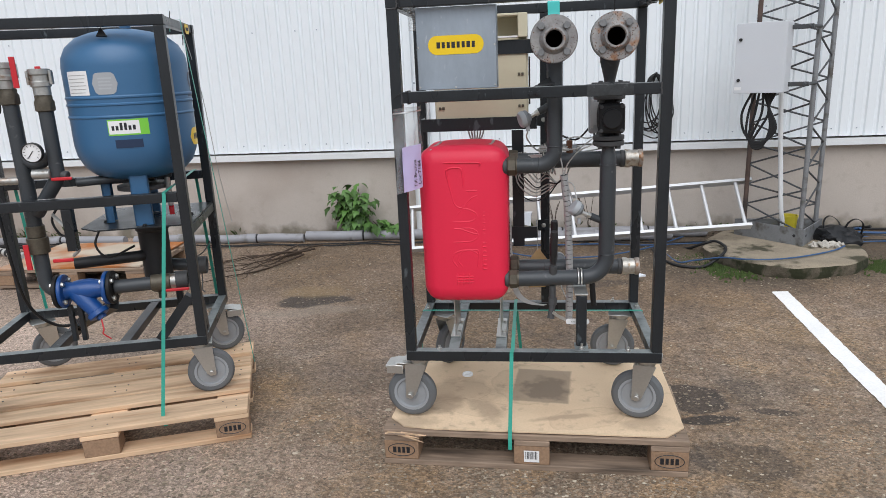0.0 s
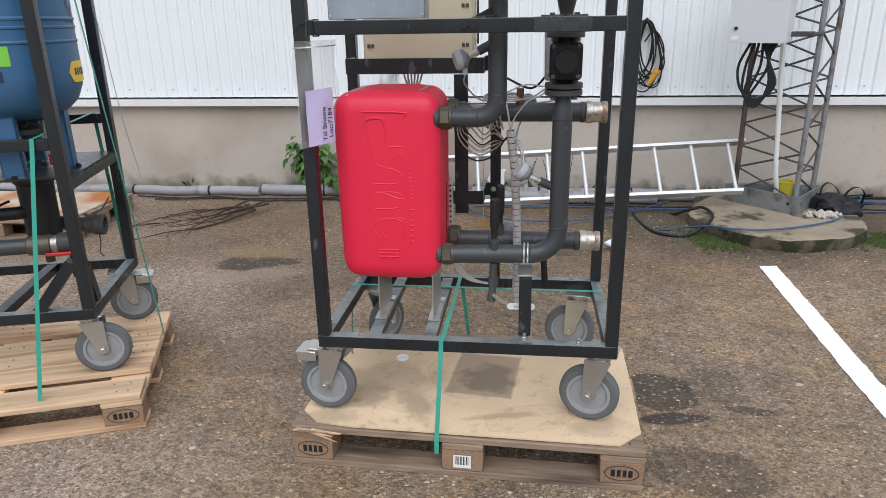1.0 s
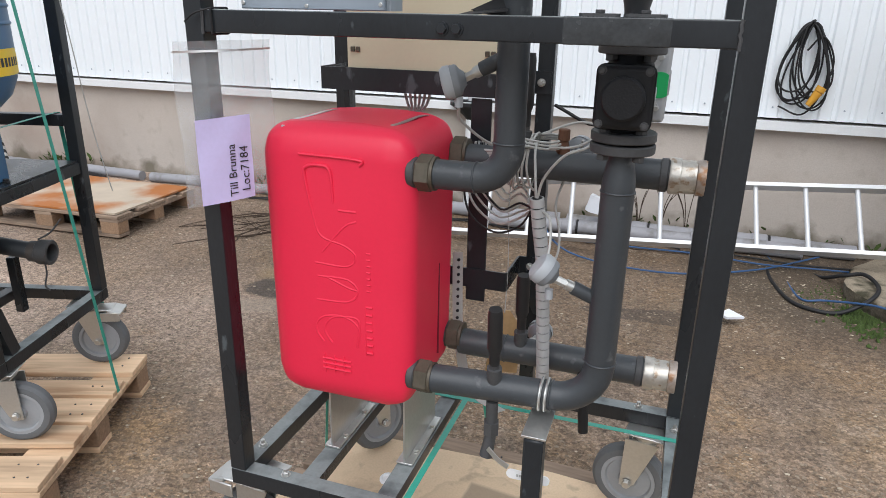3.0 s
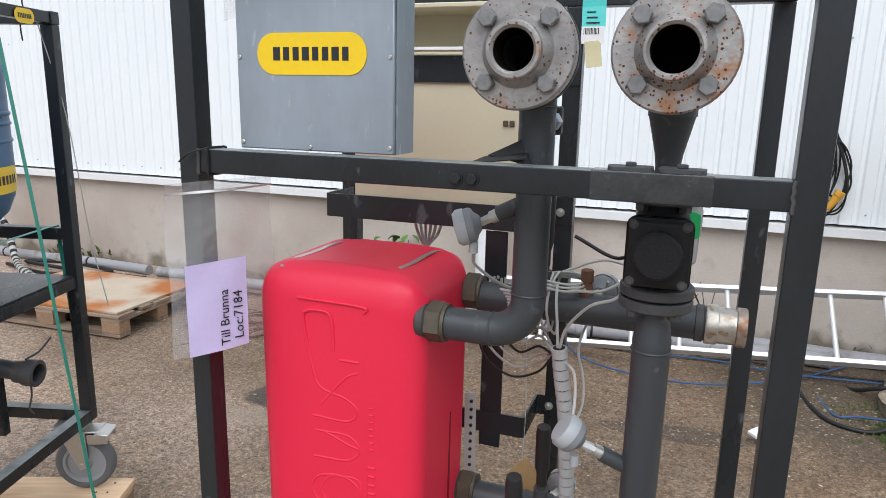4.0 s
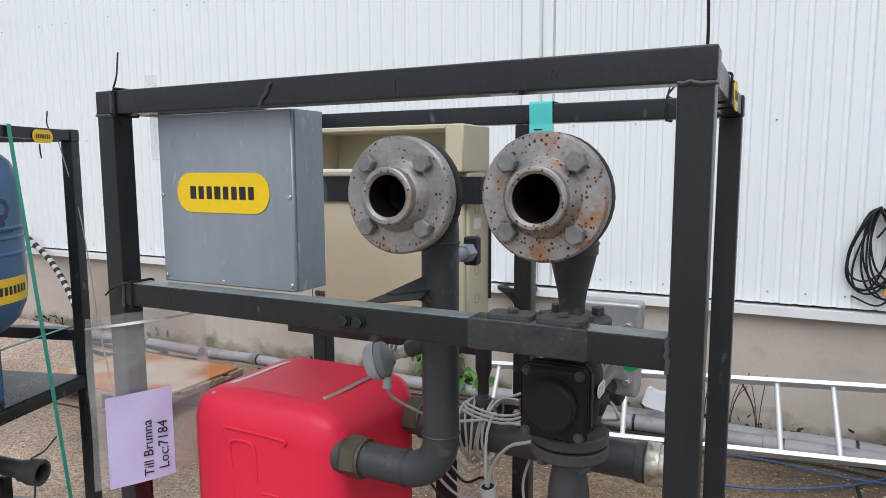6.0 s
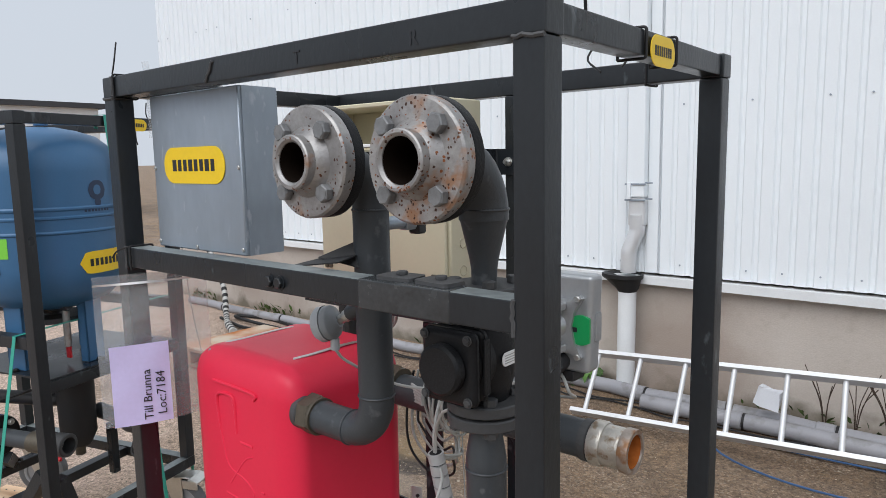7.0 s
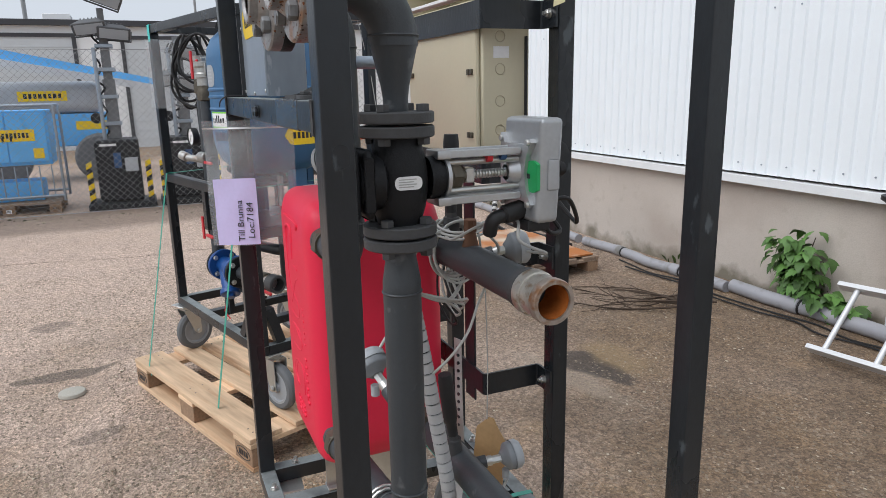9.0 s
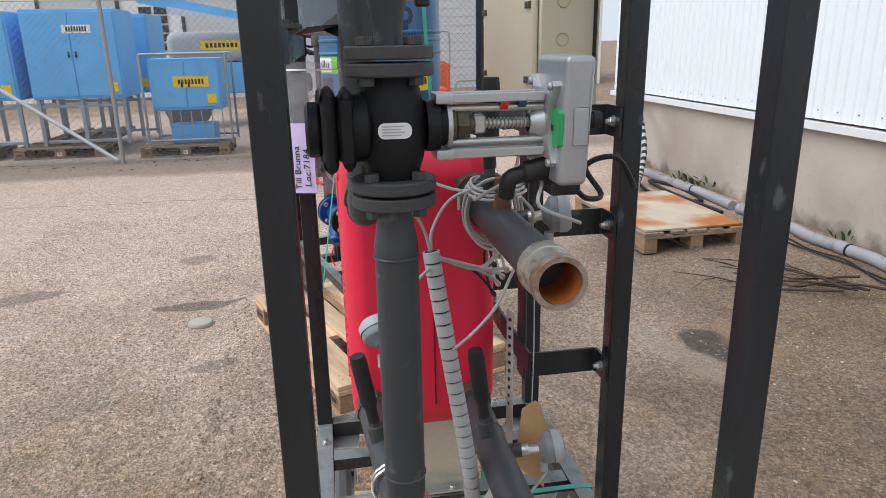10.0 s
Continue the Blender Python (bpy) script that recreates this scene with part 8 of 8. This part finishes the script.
def shrub(name, base, height, spread, stems, leaves, size, label, seed):
    """Stems fanning out from the wall foot; leaves stand out from each stem and hang outwards."""
    rng = random.Random(seed)
    t = thing(name, base, label, "plant")
    for k in range(stems):
        u = (k + rng.random()) / stems * 2 - 1
        h = height * (1 - 0.4 * u * u) * rng.uniform(0.55, 1.0)
        top = Vector((u * spread, rng.uniform(-0.2, 0.04), h))
        pts = smooth_path([Vector((u * 0.08, rng.uniform(-0.02, 0.02), 0)), Vector((top.x * 0.4, top.y * 0.4, h * 0.6)), top], 5)
        b = B()
        sweep(b, pts[:-2], 0.004, 6, True, [0.005 - 0.003 * i / len(pts) for i in range(len(pts) - 2)])
        part("stem", b, M["twig"], t)
        for i in range(leaves):
            q = 0.22 + 0.78 * (i + rng.random()) / leaves
            p = pts[min(int(q * (len(pts) - 1)), len(pts) - 1)]
            side = rng.gauss(-1.57, 1.15)       # leaves face away from the wall
            ob = new("leaf", LEAF)
            ob.parent = t
            z = size * rng.uniform(0.65, 1.2)
            off = Vector((math.cos(side), math.sin(side) * 0.8, rng.uniform(-0.5, 0.5))) * rng.uniform(0.0, 0.05)
            ob.matrix_basis = Matrix.Translation(p + off) @ Euler((rng.uniform(-0.45, 0.45), rng.uniform(0.05, 0.75), side + rng.uniform(-0.3, 0.3))).to_matrix().to_4x4() @ Matrix.Diagonal((z, z * rng.uniform(0.85, 1.1), z, 1))
    return t


shrub("shrub", (-1.1, 3.5, 0), 0.62, 0.22, 20, 13, 0.095, "leafy green shrub growing at the foot of the wall", 61)
shrub("shrub", (-0.86, 3.5, 0), 0.25, 0.22, 11, 9, 0.1, "low leafy green shrub at the foot of the wall", 62)
gm = B()
rng = random.Random(15)
for k in range(300):
    x = -5.8 + 3.6 * rng.random() if k < 220 else rng.uniform(0.0, 2.2)
    y = YW - abs(rng.gauss(0.03, 0.05))
    if k < 220 and noise.noise(Vector((x * 1.3, 0, 4))) < 0.02:
        continue
    h = rng.uniform(0.02, 0.07) * (0.7 if k > 220 else 1)
    w = rng.uniform(0.006, 0.016)
    a = rng.uniform(0, 3.14)
    d = Vector((math.cos(a), math.sin(a), 0))
    ln = Vector((rng.uniform(-0.05, 0.05), rng.uniform(-0.06, 0.01), 0))
    z0 = rng.uniform(0, 0.08)
    p = Vector((x, y, z0))
    v = [gm.verts.new(p - d * w * 0.5), gm.verts.new(p + d * w * 0.5), gm.verts.new(p + d * w + ln * 0.5 + Vector((0, 0, h * 0.6))), gm.verts.new(p + ln + Vector((0, 0, h))), gm.verts.new(p - d * w + ln * 0.5 + Vector((0, 0, h * 0.6)))]
    gm.faces.new(v)
solo("weeds", gm, M["moss"], "small green weeds along the foot of the wall", "weeds", kind="stuff")
for i, (x, y) in enumerate(((0.72, 3.42), (0.86, 3.46), (1.02, 3.4))):
    rng = random.Random(90 + i)
    bm = B()
    for k in range(5):
        a = rng.uniform(0, 6.28)
        sweep(bm, smooth_path([(x, y, 0), (x + 0.03 * math.cos(a), y + 0.02 * math.sin(a), 0.2), (x + 0.11 * math.cos(a), y - 0.03, 0.3 + 0.12 * rng.random())], 4), 0.0025, 5)
    solo("dry_weed", bm, M["twig"], "dry brown weed stalk by the wall", "weed", group="dry weeds")
LIFT = 0.0

# thin crack across the open yard
bm = B()
rng = random.Random(6)
cl = [(-5.35, -3.2), (-5.32, -2.6), (-5.28, -2.0), (-5.3, -1.43), (-5.2, -0.9), (-5.1, -0.38), (-5.12, 0.2), (-5.02, 0.8)]
pts = smooth_path([(x, y, 0.003) for x, y in cl], 8)
lo = [bm.verts.new(p + Vector((-0.004 - 0.003 * rng.random() + rng.uniform(-0.01, 0.01), 0, 0))) for p in pts]
hi = [bm.verts.new(v.co + Vector((0.004 + 0.008 * rng.random(), 0, 0))) for v in lo]
for k in range(len(pts) - 1):
    bm.faces.new((lo[k], hi[k], hi[k + 1], lo[k + 1]))
solo("ground_crack", bm, M["twig"], "thin dark crack across the asphalt yard", "crack", kind="structure")

# loose grit and pebbles on the asphalt
vs, fs = [], []
rng = random.Random(313)
for k in range(170000):
    x, y = (rng.uniform(-4.6, 3.0), rng.uniform(-2.3, 3.3)) if k % 5 else (rng.uniform(-1.2, 2.4), rng.uniform(-1.0, 1.2))
    if (y > 0.3 or (1.05 < x < 1.6 and y > -0.2)) and rng.random() < 0.55:      # swept cleaner towards the wall
        continue
    if noise.noise(Vector((x * 1.1, y * 1.1, 3))) + 0.5 * noise.noise(Vector((x * 4, y * 4, 9))) < rng.uniform(-0.55, 0.35):
        continue
    s = 0.0024 + 0.0052 * rng.random() ** 2.2
    if k % 900 == 0:
        s = rng.uniform(0.008, 0.014)
    c, a0, n0 = Vector((x, y, rise(x, y))), rng.uniform(0, 6.28), len(vs)
    for q in range(5):
        a = a0 + q * 1.2566
        r = s * rng.uniform(0.8, 1.3)
        vs.append(c + Vector((r * math.cos(a) * 1.25, r * math.sin(a), s * rng.uniform(0.0, 0.2))))
    vs.append(c + Vector((rng.uniform(-0.3, 0.3) * s, rng.uniform(-0.3, 0.3) * s, s * rng.uniform(0.35, 0.7))))
    fs += [(n0 + q, n0 + (q + 1) % 5, n0 + 5) for q in range(5)]
    fs.append((n0 + 4, n0 + 3, n0 + 2, n0 + 1, n0))
me = bpy.data.meshes.new("grit")
me.from_pydata(vs, [], fs)
gw = Weave("loose_stone_grit", 0.85)
gi = gw.n.new("ShaderNodeNewGeometry").outputs["Random Per Island"]
gc = gw.mix(gw.ramp(gi, 0.0, 1.0), (0.12, 0.092, 0.066), (0.33, 0.262, 0.19))
gc = gw.mix(gw.ramp(gi, 0.92, 0.95), gc, (0.5, 0.43, 0.33))
gw.l.new(gc, gw.b.inputs["Base Color"])
me.materials.append(gw.m)
tagged(new("grit", me), "loose grit and small pebbles on the asphalt", "grit", kind="stuff")


# ---- yard behind: fence ----
fence = thing("fence", (XF, 0, 0), "galvanised chain-link fence with steel posts across the yard", "fence")
fence.matrix_basis = pose(0, 0, 0)
for y in (-8.3, -5.4, -2.63, 1.1, 3.3):
    bm = B()
    cyl(bm, (XF, y, 0), (XF, y, 2.25), 0.028, 12)
    part("post", bm, M["wire"], fence)
bm = B()
cyl(bm, (XF, -4.35, 1.3), (XF, -2.7, 0.05), 0.025, 10)
part("brace", bm, M["alu_ladder"], fence)
for z in (0.04, 2.05):
    bm = B()
    cyl(bm, (XF, -8.3, z), (XF, 3.3, z), 0.005, 6)
    part("tension_wire", bm, M["wire"], fence)
vs, fs = [], []


def wire_strip(y0, z0, y1, z1, dx):
    n = len(vs)
    w = 0.0018
    d = Vector((0, y1 - y0, z1 - z0)).normalized()
    s = Vector((0, -d.z, d.y)) * w
    for p in ((y0, z0), (y1, z1)):
        for k in (-1, 1):
            vs.append((XF + dx, p[0] + s.y * k, p[1] + s.z * k))
            vs.append((XF + dx + 0.004, p[0] + s.y * k, p[1] + s.z * k))
    fs.extend([(n, n + 4, n + 6, n + 2), (n + 1, n + 3, n + 7, n + 5), (n, n + 1, n + 5, n + 4), (n + 2, n + 6, n + 7, n + 3)])


step, zt = 0.085, 2.05
y = -8.3 - zt
while y < 3.3:
    for sgn in (1, -1):
        a0, a1 = (y, y + zt)
        za, zb = (0.04, zt) if sgn > 0 else (zt, 0.04)
        lo, hi = max(a0, -8.3), min(a1, 3.3)
        if hi > lo:
            f0, f1 = (lo - a0) / zt, (hi - a0) / zt
            wire_strip(lo, za + (zb - za) * f0, hi, za + (zb - za) * f1, 0.003 * sgn)
    y += step
me = bpy.data.meshes.new("chain_link")
me.from_pydata(vs, [], fs)
me.materials.append(M["wire"])
net = new("chain_link", me)
net.parent = fence
tagged(net, kind="stuff")

# ---- blue containers on stands ----
def site_cabinet(x0, x1, y0, y1, z0, z1, label, sign=True, legs=True):
    t = thing("site_cabinet", (0, 0, 0), label, "cabinet", group="blue site cabinets")
    b = B()
    box(b, x0, x1, y0, y1, z0, z1, 0.015, 2)
    part("body", b, M["cabinet_blue"], t)
    mid = (y0 + y1) / 2
    for a, c in ((y0 + 0.03, mid - 0.006), (mid + 0.006, y1 - 0.03)):
        b = B()
        box(b, x1 + 0.001, x1 + 0.016, a, c, z0 + 0.04, z1 - 0.04, 0.004)
        d = part("door", b, M["cabinet_blue"], t)
        b = B()
        yy = c - 0.04 if a < mid - 0.1 and c < mid else a + 0.04
        box(b, x1 + 0.017, x1 + 0.03, yy - 0.012, yy + 0.012, (z0 + z1) / 2 - 0.04, (z0 + z1) / 2 + 0.04, 0.003)
        part("handle", b, M["black"], d)
    b = B()
    f = facing((x1 + 0.0185, mid + (y1 - y0) * 0.08, z0 + (z1 - z0) * (0.55 if sign else 0.78)), (1, 0, 0))
    w = (y1 - y0) * (0.5 if sign else 0.3)
    plate(b, pill(w, 0.15 if sign else 0.11, 0.004, 2), f, 0.002)
    s = part("company_sign", b, M["yellow"] if sign else M["white"], t, "yellow company sign with dark marks" if sign else "white notice with marks")
    b = B()
    glyph_bars(b, f @ pose(0, 0, 0.0025), w * 0.75, 0.065, 8, 0.001)
    part("mark", b, M["ink"], s)
    b = B()
    plate(b, pill(0.12, 0.13, 0.004, 2), facing((x1 + 0.0185, y1 - 0.14, z0 + 0.15), (1, 0, 0)), 0.002)
    part("warning_label", b, M["yellow"], t, "small yellow warning label")
    if legs:
        for yy in (y0 + 0.05, mid, y1 - 0.05):
            for xx in (x0 + 0.05, x1 - 0.05):
                b = B()
                box(b, xx - 0.025, xx + 0.025, yy - 0.025, yy + 0.025, 0.16, z0, 0.003)
                part("leg", b, M["galv"], t)
        for zz in (0.2, z0 - 0.12):
            b = B()
            box(b, x1 - 0.07, x1 - 0.03, y0 + 0.08, y1 - 0.08, zz, zz + 0.04, 0.003)
            part("rail", b, M["galv"], t)
    return t


site_cabinet(-9.6, -8.7, -3.9, -2.68, 0.81, 2.0, "large sky-blue steel site cabinet on a tubular stand behind the fence", sign=False)
site_cabinet(-9.6, -8.7, -5.3, -4.06, 0.81, 1.98, "large sky-blue steel site cabinet with closed doors behind the fence", sign=False)
site_cabinet(-11.0, -9.9, -4.0, -2.55, 0.8, 1.98, "sky-blue steel site cabinet standing in the second row behind the fence", sign=False)
small = site_cabinet(-9.0, -8.45, -2.29, -1.34, 0.63, 1.33, "small sky-blue site cabinet in a galvanised tube cage on a pallet", legs=False)
for yy in (-2.38, -1.25):
    for xx in (-9.05, -8.4):
        bm = B()
        cyl(bm, (xx, yy, 0.15), (xx, yy, 1.37), 0.018, 10)
        part("cage_post", bm, M["galv"], small)
for xx in (-9.05, -8.4):
    for zz in (0.22, 1.39):
        bm = B()
        sweep(bm, bent([(xx, -2.38, zz - 0.04), (xx, -2.38, zz), (xx, -1.25, zz), (xx, -1.25, zz - 0.04)], 0.03, 4), 0.018, 10)
        part("cage_rail", bm, M["galv"], small)
for k in range(7):
    bm = B()
    yy = -2.2 + k * 0.14
    cyl(bm, (-8.4, yy, 0.22), (-8.4, yy, 0.62), 0.008, 8)
    part("cage_bar", bm, M["galv"], small)
bm = B()
box(bm, -8.95, -8.5, -2.1, -1.5, 0.16, 0.42, 0.02, 2)
solo("crate", bm, M["cabinet_blue"], "blue plastic crate on the pallet below the small cabinet", "crate")
for px, py, tn in ((-9.2, -2.5, 0), (-9.5, -4.25, 0), (-9.5, -5.7, 0)):
    o = copy_thing(main_pallet, pose(px + 0.9, py, 0, 0, 0, 90))
    o["label"] = "old grey-brown wooden pallet under a blue site cabinet"
for k in range(3):
    bm = B()
    box(bm, -10.4, -8.9, -3.9 + 0.32 * k, -3.7 + 0.32 * k, 0.16, 0.24, 0.004)
    solo("timber_beam", bm, M["wood"], "grey timber beam lying on the pallets behind the fence", "timber", group="timber beams")


# ---- light towers ----
def light_tower(y, head, label):
    x = -8.55
    t = thing("light_tower", (x, y, 0), label, "light tower", group="light towers")
    b = B()
    box(b, -0.3, 0.3, -0.27, 0.27, 0.1, 0.92, 0.04, 3)
    c = part("cover", b, M["machine_black"], t)
    b = B()
    box(b, 0.301, 0.306, -0.05, 0.04, 0.55, 0.75, 0.002)
    part("socket_panel", b, M["cable_blue"], c)
    b = B()
    box(b, 0.301, 0.33, 0.08, 0.24, 0.5, 0.68, 0.006)
    part("control_box", b, M["machine_grey"], c)
    b = B()
    box(b, 0.301, 0.305, -0.2, 0.0, 0.84, 0.87)
    part("name_strip", b, M["white"], c)
    for yy in (-0.36, 0.36):
        for k in range(8):
            b = B()
            plate(b, [(yy - 0.035, 0.05 + k * 0.07), (yy + 0.035, 0.09 + k * 0.07), (yy + 0.035, 0.16 + k * 0.07), (yy - 0.035, 0.12 + k * 0.07)], Matrix(((0, 0, 1, 0.2), (1, 0, 0, 0), (0, 1, 0, 0), (0, 0, 0, 1))), 0.06)
            part("striped_guard", b, M["yellow"] if k % 2 else M["ink"], t)
    b = B()
    box(b, -0.35, 0.35, -0.42, 0.42, 0.0, 0.08, 0.01)
    part("skid", b, M["machine_black"], t)
    for z0, z1, w in ((0.92, 1.7, 0.075), (1.7, 2.25, 0.055), (2.25, head, 0.04)):
        b = B()
        box(b, -w, w, -w, w, z0, z1, 0.006)
        part("mast_section", b, M["tower"], t)
    b = B()
    cyl(b, (0.12, -0.13, 0.9), (0.12, -0.13, 2.1), 0.025, 10)
    part("side_pole", b, M["galv"], t)
    for i, (dy, dz, tilt) in enumerate(((-0.14, -0.22, 8), (0.08, 0.14, -22), (0.14, -0.28, -6))):
        b = B()
        box(b, -0.1, 0.12, -0.2, 0.2, -0.085, 0.085, 0.02, 2)
        for v in b.verts:
            if v.co.x < 0:
                v.co.y *= 0.6
                v.co.z *= 0.55
        for k in range(5):
            box(b, -0.125, -0.09, -0.1 + 0.045 * k, -0.085 + 0.045 * k, -0.05, 0.05, 0.002)
        lp = part("lamp_head", b, M["lamp"], t, at=pose(0.1, dy, head + dz, tilt, 28, 0))
        b = B()
        sweep(b, [(0, -0.205, 0), (-0.02, -0.21, -0.15), (-0.02, 0.21, -0.15), (0, 0.205, 0)], 0.012, 6)
        part("lamp_bracket", b, M["lamp"], lp)
        b = B()
        box(b, 0.121, 0.124, -0.17, 0.17, -0.065, 0.065)
        part("lens", b, M["sensor"], lp)
    b = B()
    cyl(b, (0.02, -0.2, 1.2), (0.1, -0.2, 1.2), 0.07, 14)
    part("winch", b, M["machine_black"], t)
    b = B()
    sweep(b, smooth_path([(0.09, -0.1 + 0.05 * math.sin(k * 2.4), 0.95 + (head - 1.1) * k / 14) for k in range(15)], 4), 0.014, 6)
    part("mast_cable", b, M["cable_black"], t)
    for z in (1.1, 1.45, 1.8, 2.1):
        if z < head - 0.3:
            b = B()
            box(b, -0.1, 0.12, -0.11, 0.1, z, z + 0.05, 0.006)
            part("mast_clamp", b, M["galv"], t)
    return t


light_tower(-0.56, 2.6, "mobile light tower with a black cover and grey mast")
light_tower(0.34, 1.95, "mobile light tower with a lowered mast behind the fence")

# ---- boom lift ----
bl = thing("boom_lift", (-12.3, -1.6, 0), "blue and grey boom lift parked behind the fence", "lift")
bl.matrix_basis = pose(0, 0, 0)
bm = B()
box(bm, -13.2, -12.0, -2.75, -0.85, 1.2, 1.75, 0.16, 4)
part("engine_cover", bm, M["machine_grey"], bl)
bm = B()
box(bm, -13.1, -12.05, -2.6, -0.75, 0.62, 1.19, 0.03, 2)
part("chassis", bm, M["cabinet_blue"], bl)
for y in (-2.45, -0.95):
    bm = B()
    cyl(bm, (-12.05, y, 0.42), (-11.75, y, 0.42), 0.42, 28, bev=0.04)
    part("wheel", bm, M["rubber"], bl)
for p0, p1, w, mt in (((-11.95, -3.1, 2.35), (-11.95, 0.3, 1.62), 0.2, "cabinet_blue"), ((-11.85, -2.6, 2.12), (-11.85, 0.6, 1.5), 0.12, "alu_ladder")):
    bm = B()
    band(bm, [p0, p1], w, 0.14)
    part("boom", bm, M[mt], bl)
bm = B()
plate(bm, pill(0.75, 0.17, 0.005, 2), facing((-11.998, -1.75, 1.5), (1, 0, 0)), 0.002)
sg = part("company_sign", bm, M["yellow"], bl, "yellow company sign with dark marks")
bm = B()
glyph_bars(bm, facing((-11.9955, -1.75, 1.5), (1, 0, 0)), 0.6, 0.08, 8, 0.001)
part("mark", bm, M["ink"], sg)
bm = B()
plate(bm, pill(0.5, 0.15, 0.005, 2), facing((-12.048, -1.05, 0.98), (1, 0, 0)), 0.002)
part("company_sign", bm, M["yellow"], bl, "yellow company sign")

# ---- orange machines ----
for k, (x, y, w, h) in enumerate(((-10.6, 1.95, 0.55, 1.15), (-11.0, 2.75, 0.6, 0.8), (-9.6, 3.2, 0.45, 0.7), (-13.5, 2.4, 0.8, 1.7))):
    t = thing("site_machine", (x, y, 0), "orange site machine with a dark base parked behind the carts", "machine", group="orange machines")
    bm = B()
    box(bm, -0.3, 0.3, -w / 2, w / 2, 0.25, h * 0.62, 0.05, 3)
    part("hood", bm, M["orange"], t)
    bm = B()
    box(bm, -0.35, 0.35, -w / 2 - 0.04, w / 2 + 0.04, 0.0, 0.24, 0.02)
    part("base", bm, M["machine_black"], t)
    bm = B()
    sweep(bm, bent([(0.2, -w / 2, h * 0.55), (0.2, -w / 2, h), (0.2, w / 2, h), (0.2, w / 2, h * 0.55)], 0.08, 5), 0.02, 8)
    part("handle_bar", bm, M["galv"] if k % 2 else M["orange"], t)

# ---- far building ----
fbd = thing("depot_building", (-20, 0, 0), "long low pale depot building with grey roller doors", "building")
fbd.matrix_basis = pose(0, 0, 0)
bm = B()
box(bm, -28, -20, -26, 9, -0.1, 3.35)
part("wall", bm, M["far_wall"], fbd)
bm = B()
box(bm, -28.2, -19.85, -26.2, 9.2, 3.351, 3.5)
part("roof_edge", bm, M["far_roof"], fbd)
for y0, y1, zt in ((-3.75, -1.75, 3.05), (-0.45, 1.5, 3.0), (-7.6, -5.6, 3.05), (3.2, 5.2, 3.0)):
    bm = B()
    box(bm, -20.05, -19.97, y0, y1, 0, zt)
    dr = part("roller_door", bm, M["far_door"], fbd)
    bm = B()
    n = 12
    for i in range(1, n):
        box(bm, -19.9695, -19.962, y0 + 0.02, y1 - 0.02, zt * i / n - 0.015, zt * i / n + 0.015)
    part("door_ribs", bm, M["far_door"], dr)
    for a, c, z0, z1 in ((y0 - 0.1, y0, 0, zt + 0.1), (y1, y1 + 0.1, 0, zt + 0.1), (y0, y1, zt, zt + 0.1)):
        bm = B()
        box(bm, -20.04, -19.94, a, c, z0, z1)
        part("door_frame", bm, M["far_roof"], dr)
for i in range(5):
    for j in range(2):
        bm = B()
        box(bm, -20.02, -19.96, -5.0 + 0.42 * j, -4.66 + 0.42 * j, 1.4 + 0.25 * i, 1.6 + 0.25 * i)
        part("window_pane", bm, M["glass_dark"], fbd)
bm = B()
box(bm, -22, -21.2, -2.5, -1.8, 3.5, 3.78, 0.01)
part("roof_vent", bm, M["far_wall"], fbd)
bm = B()
cyl(bm, (-21.5, -2.95, 3.5), (-21.5, -2.95, 4.6), 0.06, 10)
part("flue", bm, M["wire"], fbd)
bm = B()
cyl(bm, (-40, 9.2, 0), (-40, 9.2, 8.2), 0.12, 8)
for z in (6.6, 7.4, 8.0):
    cyl(bm, (-40, 8.9, z), (-40, 9.5, z), 0.03, 6)
solo("radio_mast", bm, M["wire"], "thin distant grey radio mast behind the depot", "mast")
street_lamp = thing("street_lamp", (-40, 3.1, 0), "tall grey street lamp with two heads far behind the depot", "street lamp")
bm = B()
cyl(bm, (0, 0, 0), (0, 0, 7.5), 0.1, 10, r1=0.06)
part("pole", bm, M["wire"], street_lamp)
for q in (-1, 1):
    bm = B()
    box(bm, -0.12, 0.12, q * 0.42 - 0.32, q * 0.42 + 0.32, 7.46, 7.6, 0.03, 2)
    part("lamp_head", bm, M["lamp"], street_lamp)
# dirt ridge at the fence foot
gm = B()
rng = random.Random(55)
for k in range(500):
    p = Vector((XF + rng.gauss(0.1, 0.25), rng.uniform(-8, 3.2), 0))
    s = rng.uniform(0.008, 0.035)
    q = [gm.verts.new(p + Vector((s * math.cos(a) * rng.uniform(0.6, 1.2), s * math.sin(a), 0))) for a in (0, 1.2, 2.5, 3.8, 5.1)]
    tp_ = gm.verts.new(p + Vector((0, 0, s * 0.5)))
    for i in range(5):
        gm.faces.new((q[i], q[(i + 1) % 5], tp_))
solo("loose_gravel", gm, M["concrete"], "loose gravel and dirt along the fence foot", "gravel", kind="stuff")
